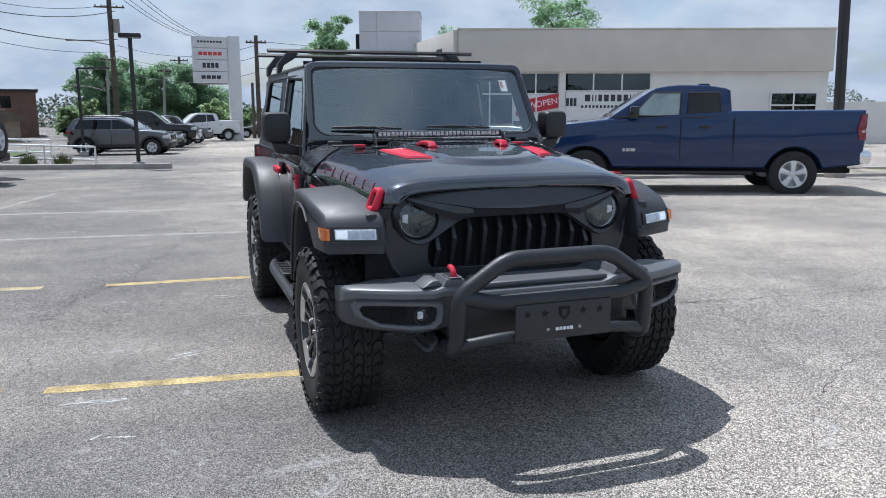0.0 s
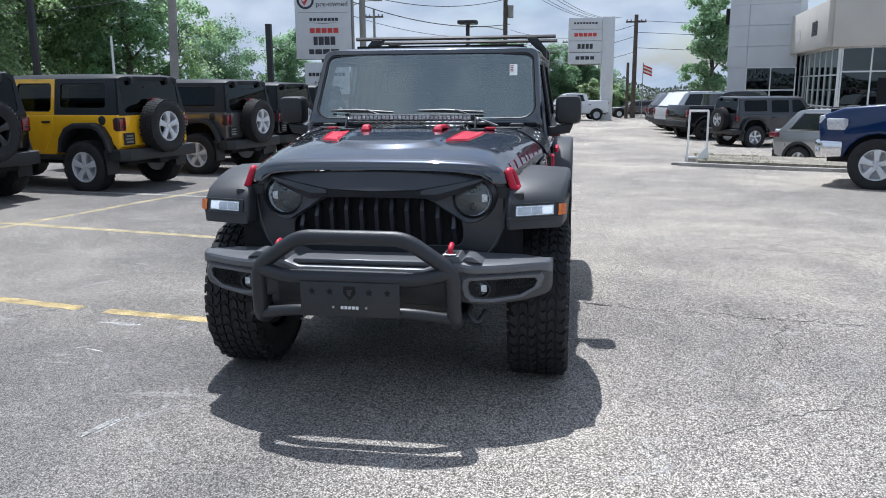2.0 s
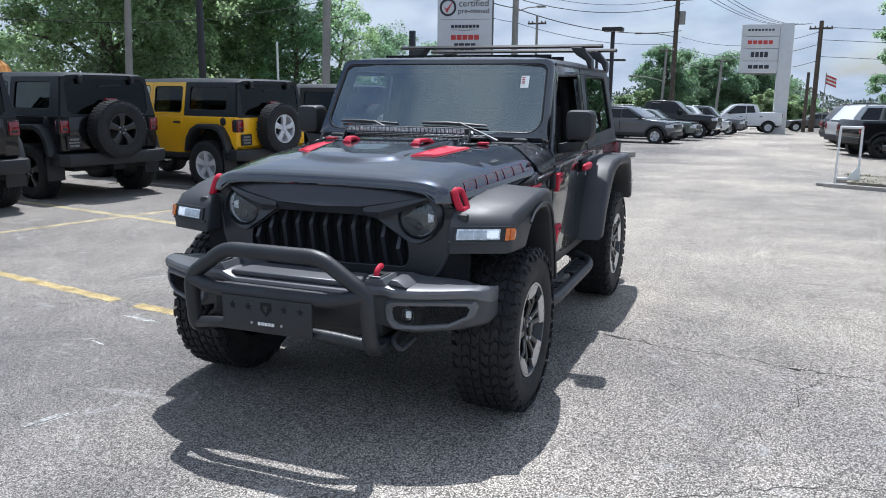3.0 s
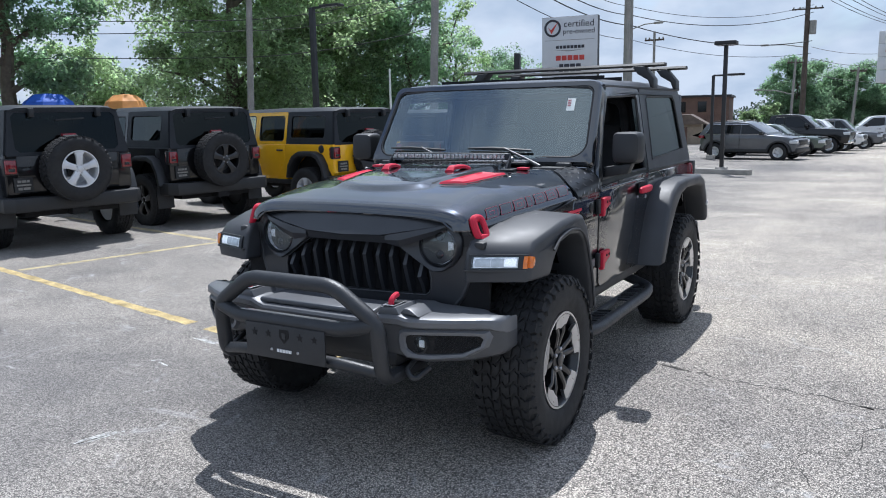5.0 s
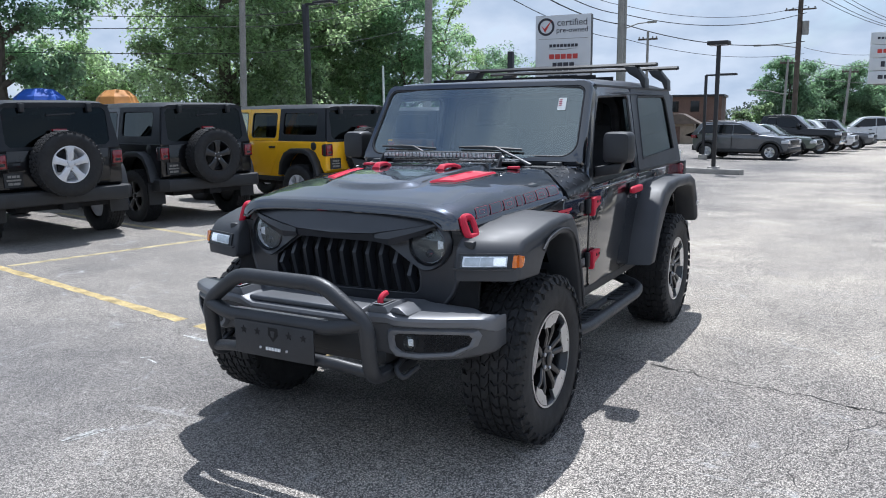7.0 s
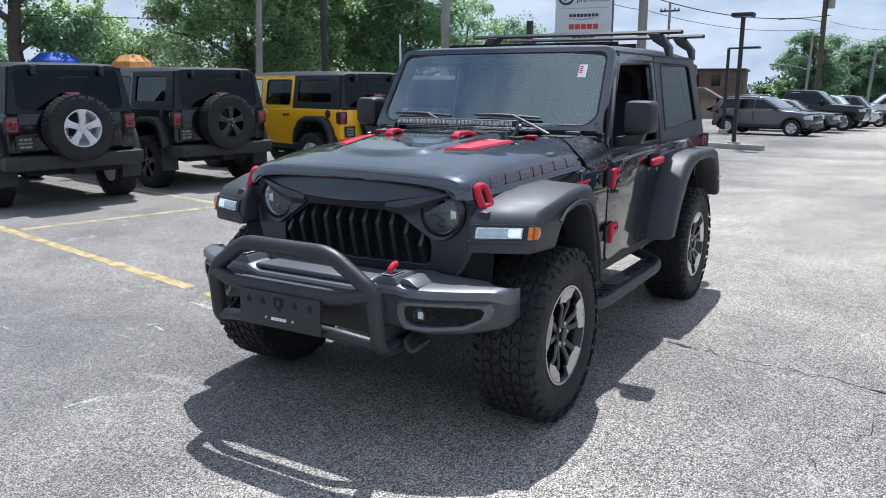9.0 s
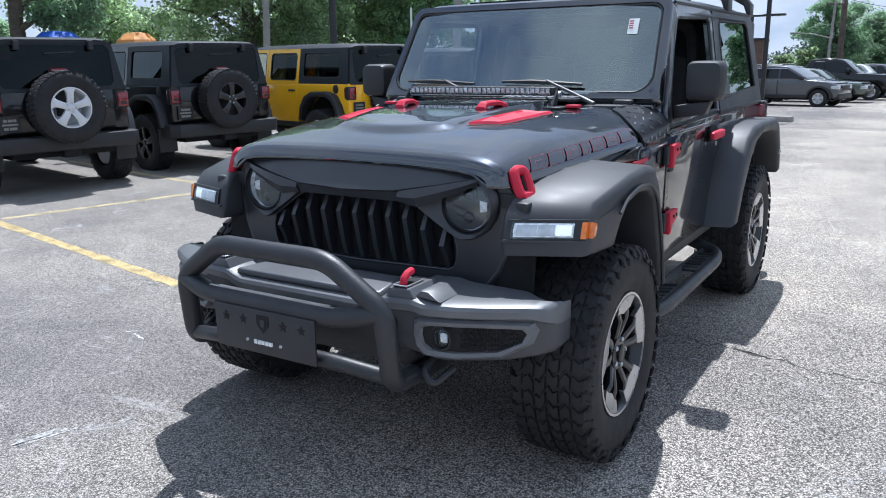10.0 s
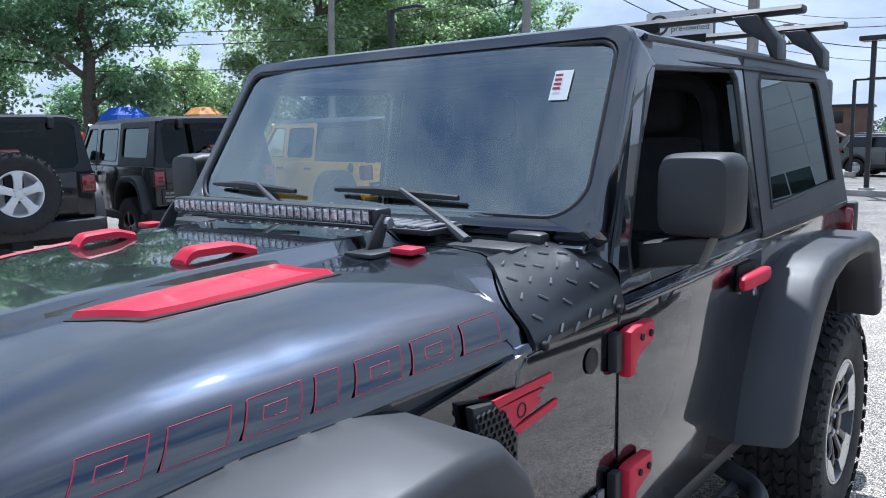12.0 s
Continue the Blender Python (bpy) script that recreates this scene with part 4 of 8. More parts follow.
# hood vents, handles
for s in (1, -1):
    # cover: a four-cornered dish with raised rim and two facets, following the hood
    c00, c01, c10, c11 = (0.288, -0.146), (0.398, -0.075), (0.328, 0.252), (0.455, 0.29)
    NA, NB = 44, 16
    bm = B()
    grid = []
    for i in range(NA + 1):
        a = i / NA
        row = []
        for j in range(NB + 1):
            b = j / NB
            x = (c00[0] * (1 - a) + c10[0] * a) * (1 - b) + (c01[0] * (1 - a) + c11[0] * a) * b + 0.012 * math.sin(math.pi * a) * b
            y = (c00[1] * (1 - a) + c10[1] * a) * (1 - b) + (c01[1] * (1 - a) + c11[1] * a) * b
            edge = min(a / 0.05, (1 - a) / 0.05, b / 0.11, (1 - b) / 0.11)
            if edge < 0.5:
                h = 0.001 + 0.020 * edge
            else:
                h = 0.011 - 0.0085 * min(1.0, (edge - 0.5) / 0.5)
                saw = (a * 2.6 + 0.5 * b) % 1.0
                h += 0.011 * max(0.0, saw - 0.9 * b) * max(0.0, min(1.0, (edge - 1.1) / 0.5))
            row.append(bm.verts.new((s * x, y, hood_z(x, y) + h)))
        grid.append(row)
    for r, q in zip(grid, grid[1:]):
        for j in range(NB):
            bm.faces.new((r[j], r[j + 1], q[j + 1], q[j]))
    bmesh.ops.recalc_face_normals(bm, faces=bm.faces)
    vent = part("hood_vent", bm, RED, jeep, "red hood vent cover", 25)
    gap = [(0.268, -0.172), (0.335, -0.135), (0.412, -0.083), (0.452, 0.10), (0.468, 0.298), (0.395, 0.282), (0.320, 0.262), (0.296, 0.06)]
    mx_, my_ = sum(p[0] for p in gap) / 8, sum(p[1] for p in gap) / 8
    bm = B()
    rows = []
    for f in (1.0, 0.8, 0.6):
        row = []
        for (xa, ya), (xb, yb) in zip(gap, gap[1:] + gap[:1]):
            for k in range(6):
                x, y = xa + (xb - xa) * k / 6, ya + (yb - ya) * k / 6
                x, y = mx_ + (x - mx_) * f, my_ + (y - my_) * f
                row.append((s * x, y, hood_z(x, y) + 0.0012))
        rows.append(row)
    part("vent_gap", bm_loft(bm, rows, True, False), DARK, vent)
    bm = B()
    z = hood_z(0.217, 0.2)
    path = arc_path([(s * 0.205, 0.115, z - 0.004), (s * 0.208, 0.135, z + 0.018), (s * 0.222, 0.225, z + 0.020), (s * 0.228, 0.268, z + 0.006)], 0.02, 4)
    rings = []
    for i, p in enumerate(path):
        wd = 0.021 if 0 < i < len(path) - 1 else 0.026
        rings.append([p + Vector((-wd, 0, -0.011)), p + Vector((-wd, 0, 0.003)), p + Vector((-wd * 0.7, 0, 0.009)), p + Vector((wd * 0.7, 0, 0.009)), p + Vector((wd, 0, 0.003)), p + Vector((wd, 0, -0.011))])
    bm_loft(bm, rings)
    part("hood_bumper", bm, RED, jeep, "red hood bump stop")
    # corner latches of the hood
    up_v, h_v = Vector((-0.034 * s, 0.004, 0.086)), Vector((0.010 * s, 0.032, 0.0))
    o_v = Vector((s * 0.686, -0.43, 1.034))
    ring = [o_v + up_v * (0.5 + 0.5 * math.copysign(abs(math.sin(k)) ** 0.6, math.sin(k))) + h_v * 0.8 * math.copysign(abs(math.cos(k)) ** 0.6, math.cos(k)) for k in [2 * math.pi * i / 28 for i in range(28)]]
    la = part("hood_latch", bm_tube(B(), ring, 0.018, 10, True), RED, jeep, "red rubber hood latch")
    part("latch_pad", bm_tube(B(), [o_v - h_v * 0.7, o_v + h_v * 0.7], 0.02, 8), RED, la)
    part("latch_base", bm_box(B(), s * 0.70 - 0.026, s * 0.70 + 0.026, -0.50, -0.38, 0.985, 1.025, 0.012), PLASTIC, la)
    part("latch_core", bm_tube(B(), [o_v + up_v * 0.15, o_v + up_v * 0.75], 0.01, 8), DARK, la)

# cowl grille slats, diamond-plate corners, hinges
slats = part("cowl_grille", bm_box(B(), -0.42, 0.42, 0.615, 0.745, hood_z(0, 0.65) - 0.01, hood_z(0, 0.65) + 0.004, 0.004), PLASTIC, jeep, "black cowl air grille")
for i in range(22):
    x = -0.40 + i * 0.038
    part("slat", bm_box(B(), x - 0.012, x + 0.012, 0.622, 0.735, hood_z(0, 0.65) + 0.004, hood_z(0, 0.65) + 0.012, 0.002, 1), PLASTIC if i < 12 else STEEL, slats, smooth=0)
for s in (1, -1):
    part("wiper_well", bm_box(B(), s * 0.55 - 0.09, s * 0.55 + 0.09, 0.62, 0.72, hood_z(0.55, 0.66) - 0.02, hood_z(0.55, 0.66) + 0.004, 0.006), PLASTIC, jeep)
    part("hinge_cover", bm_box(B(), s * 0.605 - 0.045, s * 0.605 + 0.045, 0.715, 0.765, 1.262, 1.295, 0.012), PLASTIC, jeep)
    def shell(y, k, off):
        """Across the cowl corner: k from the top edge 0 to the flank 1."""
        w = hood_half(y)
        y += 0.11 * max(0.0, 1 - k / 0.55) ** 1.5 * (1 - (y - 0.45) / 0.345)
        w = hood_half(y)
        if k < 0.7:
            u = 0.78 + 0.22 * (k / 0.7) ** 0.75
            return Vector((s * (min(u, 0.9995) * w + (off + 0.008) * (k / 0.7) ** 3), y, hood_z(min(u, 0.9995) * w, y) + off * (1 - k / 0.7) + 0.002))
        return Vector((s * (w + off + 0.008), y, hood_edge(y) - 0.012 * (k - 0.7) / 0.3))
    ks = [i / 14 for i in range(15)]
    rings = [[shell(y, k, 0.006) for k in ks] + [shell(y, k, -0.008) for k in ks[::-1]] for y in [0.45 + 0.345 * j / 8 for j in range(9)]]
    dp = part("cowl_armour", bm_loft(B(), rings), ARMOUR, jeep, "black diamond-plate cowl guard", 50)
    for j in range(6):
        for i in range(5):
            y, k = 0.49 + j * 0.053, 0.10 + i * 0.17 + (0.08 if j % 2 else 0)
            if k > 0.84:
                continue
            p = shell(y, k, 0.007)
            e1 = (shell(y, k + 0.02, 0.007) - p).normalized()
            e2 = (shell(y + 0.01, k, 0.007) - p).normalized()
            nn = e1.cross(e2).normalized()
            if nn.x * s < 0 and nn.z < 0 or nn.z < -0.1:
                nn = -nn
            d = (e1 + e2 * (1 if (i + j) % 2 else -1)).normalized()
            m = Matrix((d.cross(nn), d, nn)).transposed().to_4x4()
            m.translation = p
            bm = B()
            bm_box(bm, -0.003, 0.003, -0.012, 0.012, -0.002, 0.0035, 0.0025, 1)
            part("stud", bm, BUMPER_GREY, dp, m=m)
    for y in (0.475, 0.765):
        p = shell(y, 0.92, 0.007)
        bm = B()
        bm_lathe(bm, [(0.0, 0.009), (0.007, 0.008), (0.010, 0.003), (0.010, 0.0)], 10, pose(*p, 0, 0, 0 if s > 0 else 180))
        part("bolt", bm, DARK, dp)

# body tub
tub_side = [(0.36, 0.62), (0.42, 0.575), (1.72, 0.555), (1.86, 0.62), (1.95, 0.80), (2.10, 0.93), (2.46, 0.98), (2.80, 0.92), (2.90, 0.72), (2.96, 0.66), (2.985, 1.10), (2.97, 1.185), (0.80, 1.165), (0.41, 1.135), (0.385, 1.10)]
bm = B()
bm_prism(bm, tub_side, "x", -0.80, 0.80, 0.02, 3)
for v in bm.verts:
    v.co.x *= 1 - 0.035 * max(0.0, (0.8 - v.co.z)) - 0.05 * max(0.0, v.co.z - 1.1)
part("body", bm, PAINT, jeep, "glossy dark body tub")
for s in (1, -1):
    bm = bm_prism(B(), [(0.14, 1.075), (0.425, 1.126), (0.425, 0.66), (0.33, 0.66), (0.14, 0.99)], "x", s * 0.76, s * 0.7995)
    for v in bm.verts:
        v.co.x -= s * 0.14 * max(0.0, 0.40 - v.co.y)
    part("cowl_flank", bm, PAINT, jeep)
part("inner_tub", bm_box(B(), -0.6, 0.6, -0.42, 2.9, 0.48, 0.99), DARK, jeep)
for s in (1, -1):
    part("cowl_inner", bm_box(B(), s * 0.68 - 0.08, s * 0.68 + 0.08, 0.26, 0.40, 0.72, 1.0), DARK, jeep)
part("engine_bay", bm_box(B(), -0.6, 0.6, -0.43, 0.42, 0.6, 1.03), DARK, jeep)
for s in (1, -1):
    part("rocker", bm_box(B(), s * 0.775 - 0.02, s * 0.775 + 0.02, 0.42, 1.80, 0.515, 0.575, 0.012), PLASTIC, jeep)
    # doors
    dr = part("door", bm_prism(B(), [(0.79, 0.60), (0.82, 0.575), (1.60, 0.572), (1.68, 0.64), (1.755, 0.84), (1.775, 1.0), (1.785, 1.17), (0.79, 1.158)], "x", s * 0.785, s * 0.8025, 0.003, 2), PAINT, jeep, "glossy dark door with a red handle")
    part("door_crease", bm_box(B(), s * 0.806 - 0.007, s * 0.806 + 0.007, 0.80, 1.755, 1.128, 1.142, 0.005), PAINT, dr)
    rings = []
    for y, wd, hz in ((1.495, 0.008, 0.012), (1.505, 0.014, 0.019), (1.54, 0.017, 0.023), (1.69, 0.017, 0.024), (1.725, 0.014, 0.020), (1.735, 0.008, 0.013)):
        rings.append([(s * (0.835 + wd * math.copysign(abs(math.cos(a)) ** 0.6, math.cos(a))), y, 1.07 + hz * math.copysign(abs(math.sin(a)) ** 0.6, math.sin(a))) for a in [2 * math.pi * i / 14 for i in range(14)]])
    h = part("door_handle", bm_loft(B(), rings), RED, dr, "red door handle", 50)
    part("handle_recess", bm_box(B(), s * 0.806 - 0.006, s * 0.806 + 0.006, 1.54, 1.69, 1.035, 1.115, 0.006), DARK, dr)
    bm = B()
    bm_lathe(bm, [(0.0, 0.006), (0.012, 0.006), (0.014, 0.0)], 12, pose(s * 0.807, 1.70, 1.012, 0, 0, 0 if s > 0 else 180))
    part("keyhole", bm, STEEL, dr)
    for z in (1.045, 0.735):
        hg = part("door_hinge", bm_prism(B(), [(0.775, z - 0.055), (0.80, z - 0.055), (0.815, z - 0.02), (0.895, z + 0.005), (0.895, z + 0.05), (0.80, z + 0.052), (0.775, z + 0.045)], "x", s * 0.806, s * 0.838, 0.008), RED, jeep, "red door hinge cover")
        part("hinge_block", bm_box(B(), s * 0.81 - 0.012, s * 0.81 + 0.012, 0.74, 0.774, z - 0.04, z + 0.045, 0.006), PLASTIC, hg)
        for y in (0.825, 0.87):
            bm = B()
            bm_lathe(bm, [(0.0, 0.004), (0.008, 0.004), (0.008, 0.0)], 10, pose(s * 0.838, y, z + 0.025, 0, 0, 0 if s > 0 else 180))
            part("hinge_bolt", bm, DARK, hg)
    # door window frame: leaning post and rail
    def lean(y, z, off=0.0):
        return Vector((s * (0.795 - 0.16 * max(0.0, z - 1.17) + off), y, z))
    fr = [(0.80, 1.165), (0.81, 1.235), (1.055, 1.69), (1.095, 1.716), (1.765, 1.725), (1.80, 1.70), (1.79, 1.165)]
    inn = [(0.862, 1.195), (0.868, 1.255), (1.085, 1.64), (1.12, 1.664), (1.71, 1.680), (1.742, 1.655), (1.735, 1.195)]
    bm = B()
    a = [bm.verts.new(lean(y, z, 0.004)) for y, z in fr]
    b = [bm.verts.new(lean(y, z, 0.004)) for y, z in inn]
    c = [bm.verts.new(lean(y, z, -0.03)) for y, z in fr]
    d = [bm.verts.new(lean(y, z, -0.03)) for y, z in inn]
    for i in range(len(fr)):
        j = (i + 1) % len(fr)
        for p, q in ((a, b), (b, d), (d, c), (c, a)):
            bm.faces.new((p[i], p[j], q[j], q[i]))
    bmesh.ops.recalc_face_normals(bm, faces=bm.faces)
    wf = part("window_frame", bm, PAINT, dr, "", 30)
    part("window_seal", bm_tube(B(), [lean(y, z, -0.002) for y, z in inn], 0.009, 6, True), PLASTIC, dr)
    if s < 0:
        bm = B()
        bm.faces.new([bm.verts.new(lean(y, z, -0.02)) for y, z in inn])
        part("door_glass", bm, LENS, dr, smooth=0)
    # windscreen post
    bm = B()
    rings = []
    for t in range(9):
        u = t / 8
        y, z = 0.775 + 0.255 * u, 1.235 + 0.50 * u
        x = 0.775 - 0.135 * (z - 1.235)
        rings.append([(s * (x - 0.05), y + 0.012, z), (s * (x - 0.012), y + 0.014, z), (s * x, y + 0.03, z - 0.006), (s * x, y + 0.11, z - 0.03), (s * (x - 0.05), y + 0.11, z - 0.03)])
    bm_loft(bm, rings)
    part("windscreen_post", bm, PAINT, jeep, "", 45)
    # side step
    st = new("side_step")
    st.parent = jeep
    tagged(st, "black tubular side step with cut-out treads")
    part("step_rail", bm_tube(B(), arc_path([(s * 0.70, 0.30, 0.47), (s * 0.875, 0.34, 0.425), (s * 0.905, 0.50, 0.41), (s * 0.905, 1.45, 0.41), (s * 0.875, 1.60, 0.425), (s * 0.70, 1.64, 0.47)], 0.1, 6), 0.032, 12), BAR_BLACK, st)
    part("step_inner", bm_tube(B(), [(s * 0.80, 0.40, 0.42), (s * 0.80, 1.60, 0.42)], 0.022, 8), BAR_BLACK, st)
    for y in (0.62, 1.30):
        part("tread_plate", bm_box(B(), s * 0.845 - 0.05, s * 0.845 + 0.05, y - 0.19, y + 0.19, 0.425, 0.437, 0.004), BAR_BLACK, st)
        for k in range(6):
            yy = y - 0.15 + k * 0.06
            bm = B()
            bm_prism(bm, [(s * 0.81, yy - 0.012), (s * 0.88, yy + 0.012), (s * 0.88, yy + 0.034), (s * 0.81, yy + 0.01)], "z", 0.437, 0.443)
            part("tread_slot", bm, DARK if k % 2 else PLASTIC, st, smooth=0)
    # mirror
    mi = new("mirror")
    mi.parent = jeep
    tagged(mi, "black plastic door mirror")
    bm = B()
    rings = []
    for y, k in ((0.872, 0.72), (0.88, 0.9), (0.91, 1.0), (0.985, 1.0), (1.0, 0.96)):
        ring = []
        for i in range(24):
            c, q = math.cos(2 * math.pi * i / 24), math.sin(2 * math.pi * i / 24)
            ring.append((s * (0.918 + 0.082 * k * math.copysign(abs(c) ** 0.35, c)), y + 0.3 * (0.085 - 0.082 * c) * 0, 1.372 + 0.09 * k * math.copysign(abs(q) ** 0.35, q)))
        rings.append(ring)
    bm_loft(bm, rings)
    part("mirror_shell", bm, PLASTIC, mi, "", 45)
    part("mirror_glass", bm_box(B(), s * 0.918 - 0.07, s * 0.918 + 0.07, 1.001, 1.004, 1.295, 1.45), CHROME, mi, smooth=0)
    part("mirror_arm", bm_prism(B(), [(0.79, 1.20), (0.79, 1.262), (0.93, 1.285), (0.955, 1.285), (0.93, 1.225)], "y", 0.90, 0.97, 0.012) if s > 0 else bm_prism(B(), [(-0.79, 1.20), (-0.79, 1.262), (-0.93, 1.285), (-0.955, 1.285), (-0.93, 1.225)], "y", 0.90, 0.97, 0.012), PLASTIC, mi)

# windscreen: header, sill, glass
bm = B()
rings = []
for i in range(25):
    u = math.sin((i / 12 - 1) * math.pi / 2)
    x, dz = 0.713 * u, 0.035 * abs(u) ** 14
    rings.append([(x, y, z - dz * k) for y, z, k in ((1.045, 1.735, 0.6), (1.05, 1.752, 0.8), (1.064, 1.764, 1), (1.085, 1.772, 1), (1.14, 1.776, 1), (1.14, 1.70, 0), (1.06, 1.70, 0))])
part("windscreen_header", bm_loft(bm, rings), PAINT, jeep, "", 45)
part("windscreen_sill", bm_prism(B(), [(0.745, 1.25), (0.74, 1.266), (0.765, 1.276), (0.85, 1.29), (0.85, 1.25)], "x", -0.74, 0.74, 0.008, 3), PAINT, jeep)
SL = math.hypot(0.25, 0.41)


def on_screen(x, w, off=0.0):
    """A point of the bowed screen: x across, w up its slope, off outward."""
    return Vector((x, 0.755 + 0.25 * w / SL + 0.03 * (x / 0.71) ** 2 - off * 0.854, 1.315 + 0.41 * w / SL + off * 0.521))


def screen_pt(u, v, lift=0.0):
    """u across -1..1, v from the bottom 0 to the top 1."""
    return on_screen(u * (0.722 - 0.025 * v), v * SL, lift)


bm = B()
rows = [[bm.verts.new(screen_pt(i / 10 - 1, j / 6)) for i in range(21)] for j in range(7)]
for r, q in zip(rows, rows[1:]):
    for i in range(20):
        bm.faces.new((r[i], r[i + 1], q[i + 1], q[i]))


def screen_outline(h0, h1, w0, w1, r0, r1, off, n=9):
    """A rounded trapezoid on the slope of the screen: half widths, heights and corner radii below and above."""
    pts = []
    for cx, cw, r, q in ((h0, w0, r0, 3), (h1, w1, r1, 0), (-h1, w1, r1, 1), (-h0, w0, r0, 2)):
        ox, ow = cx - math.copysign(r, cx), cw + (r if cw == w0 else -r)
        for i in range(n):
            a = (q + i / (n - 1)) * math.pi / 2
            pts.append(on_screen(ox + r * math.cos(a), ow + r * math.sin(a), off))
    return pts


bm2 = B()
loops = [[bm2.verts.new(p) for p in screen_outline(*q)] for q in ((0.764, 0.722, -0.040, SL + 0.045, 0.03, 0.05, -0.12), (0.764, 0.722, -0.040, SL + 0.045, 0.03, 0.05, -0.03), (0.760, 0.719, -0.038, SL + 0.043, 0.03, 0.05, 0.0), (0.748, 0.710, -0.028, SL + 0.034, 0.035, 0.05, 0.012),
                                                              (0.716, 0.692, 0.0, SL + 0.004, 0.095, 0.06, 0.011), (0.710, 0.686, 0.006, SL - 0.002, 0.09, 0.055, 0.003), (0.708, 0.684, 0.008, SL - 0.004, 0.09, 0.055, -0.02))]
for p, q in zip(loops, loops[1:]):
    for i in range(len(p)):
        bm2.faces.new((p[i], p[(i + 1) % len(p)], q[(i + 1) % len(p)], q[i]))
bmesh.ops.recalc_face_normals(bm2, faces=bm2.faces)
part("windscreen_frame", bm2, PAINT, jeep, "", 35)
part("windscreen_seal", bm_tube(B(), screen_outline(0.708, 0.684, 0.008, SL - 0.004, 0.09, 0.055, 0.004), 0.006, 6, True), PLASTIC, jeep)
ws = part("windscreen", bm, GLASS, jeep, "tall flat windscreen reflecting the sky")
ws.visible_shadow = False
def screen_quad(u0, u1, v0, v1, lift):
    bm = B()
    bm.faces.new([bm.verts.new(screen_pt(u, v, lift)) for u, v in ((u0, v0), (u1, v0), (u1, v1), (u0, v1))])
    return bm
stk = part("price_tag", screen_quad(0.765, 0.835, 0.66, 0.835, 0.004), PAPER, jeep, "white price tag inside the windscreen", smooth=0)
for k in range(4):
    part("print_bar", screen_quad(0.772, 0.80, 0.72 + k * 0.026, 0.734 + k * 0.026, 0.006), RED_LINE, stk, smooth=0)
for side_x, long in ((-0.19, 0.42), (0.39, 0.42)):
    wp = new("wiper")
    wp.parent = jeep
    tagged(wp, "black windscreen wiper")
    a, b = on_screen(side_x - long, 0.052, 0.022), on_screen(side_x, 0.04, 0.022)
    part("wiper_blade", bm_tube(B(), [a, a * 0.6 + b * 0.4 + Vector((0, -0.006, 0.005)), b], [0.006, 0.012, 0.007], 6), PLASTIC, wp)
    p = a * 0.42 + b * 0.58 + Vector((0, -0.008, 0.012))
    part("wiper_arm", bm_tube(B(), [p, p * 0.3 + Vector((side_x + 0.06, 0.69, 1.29)) * 0.7, (side_x + 0.10, 0.665, 1.275)], [0.006, 0.009, 0.013], 8), BUMPER_DARK, wp)

# hardtop
bm = B()
rings = []
for y, zt, w in ((1.115, 1.764, 0.705), (1.16, 1.778, 0.712), (1.5, 1.797, 0.722), (2.0, 1.804, 0.728), (2.6, 1.80, 0.725), (2.86, 1.785, 0.715), (2.90, 1.765, 0.70)):
    ring = [(-w, y, 1.69)]
    for i in range(25):
        u = i / 12 - 1
        ring.append((u * w, y, 1.70 + (zt - 1.70) * (1 - abs(u) ** 7) ** 0.5 + 0.012 * (1 - u * u) - 0.012))
    ring.append((w, y, 1.69))
    rings.append(ring)
bm_loft(bm, rings)
roof = part("hardtop", bm, HARDTOP, jeep, "dark moulded hardtop roof", 45)
for y in (1.44, 1.80):
    part("roof_seam", bm_box(B(), -0.6, 0.6, y - 0.004, y + 0.004, 1.78, 1.8065), DARK, roof, smooth=0)
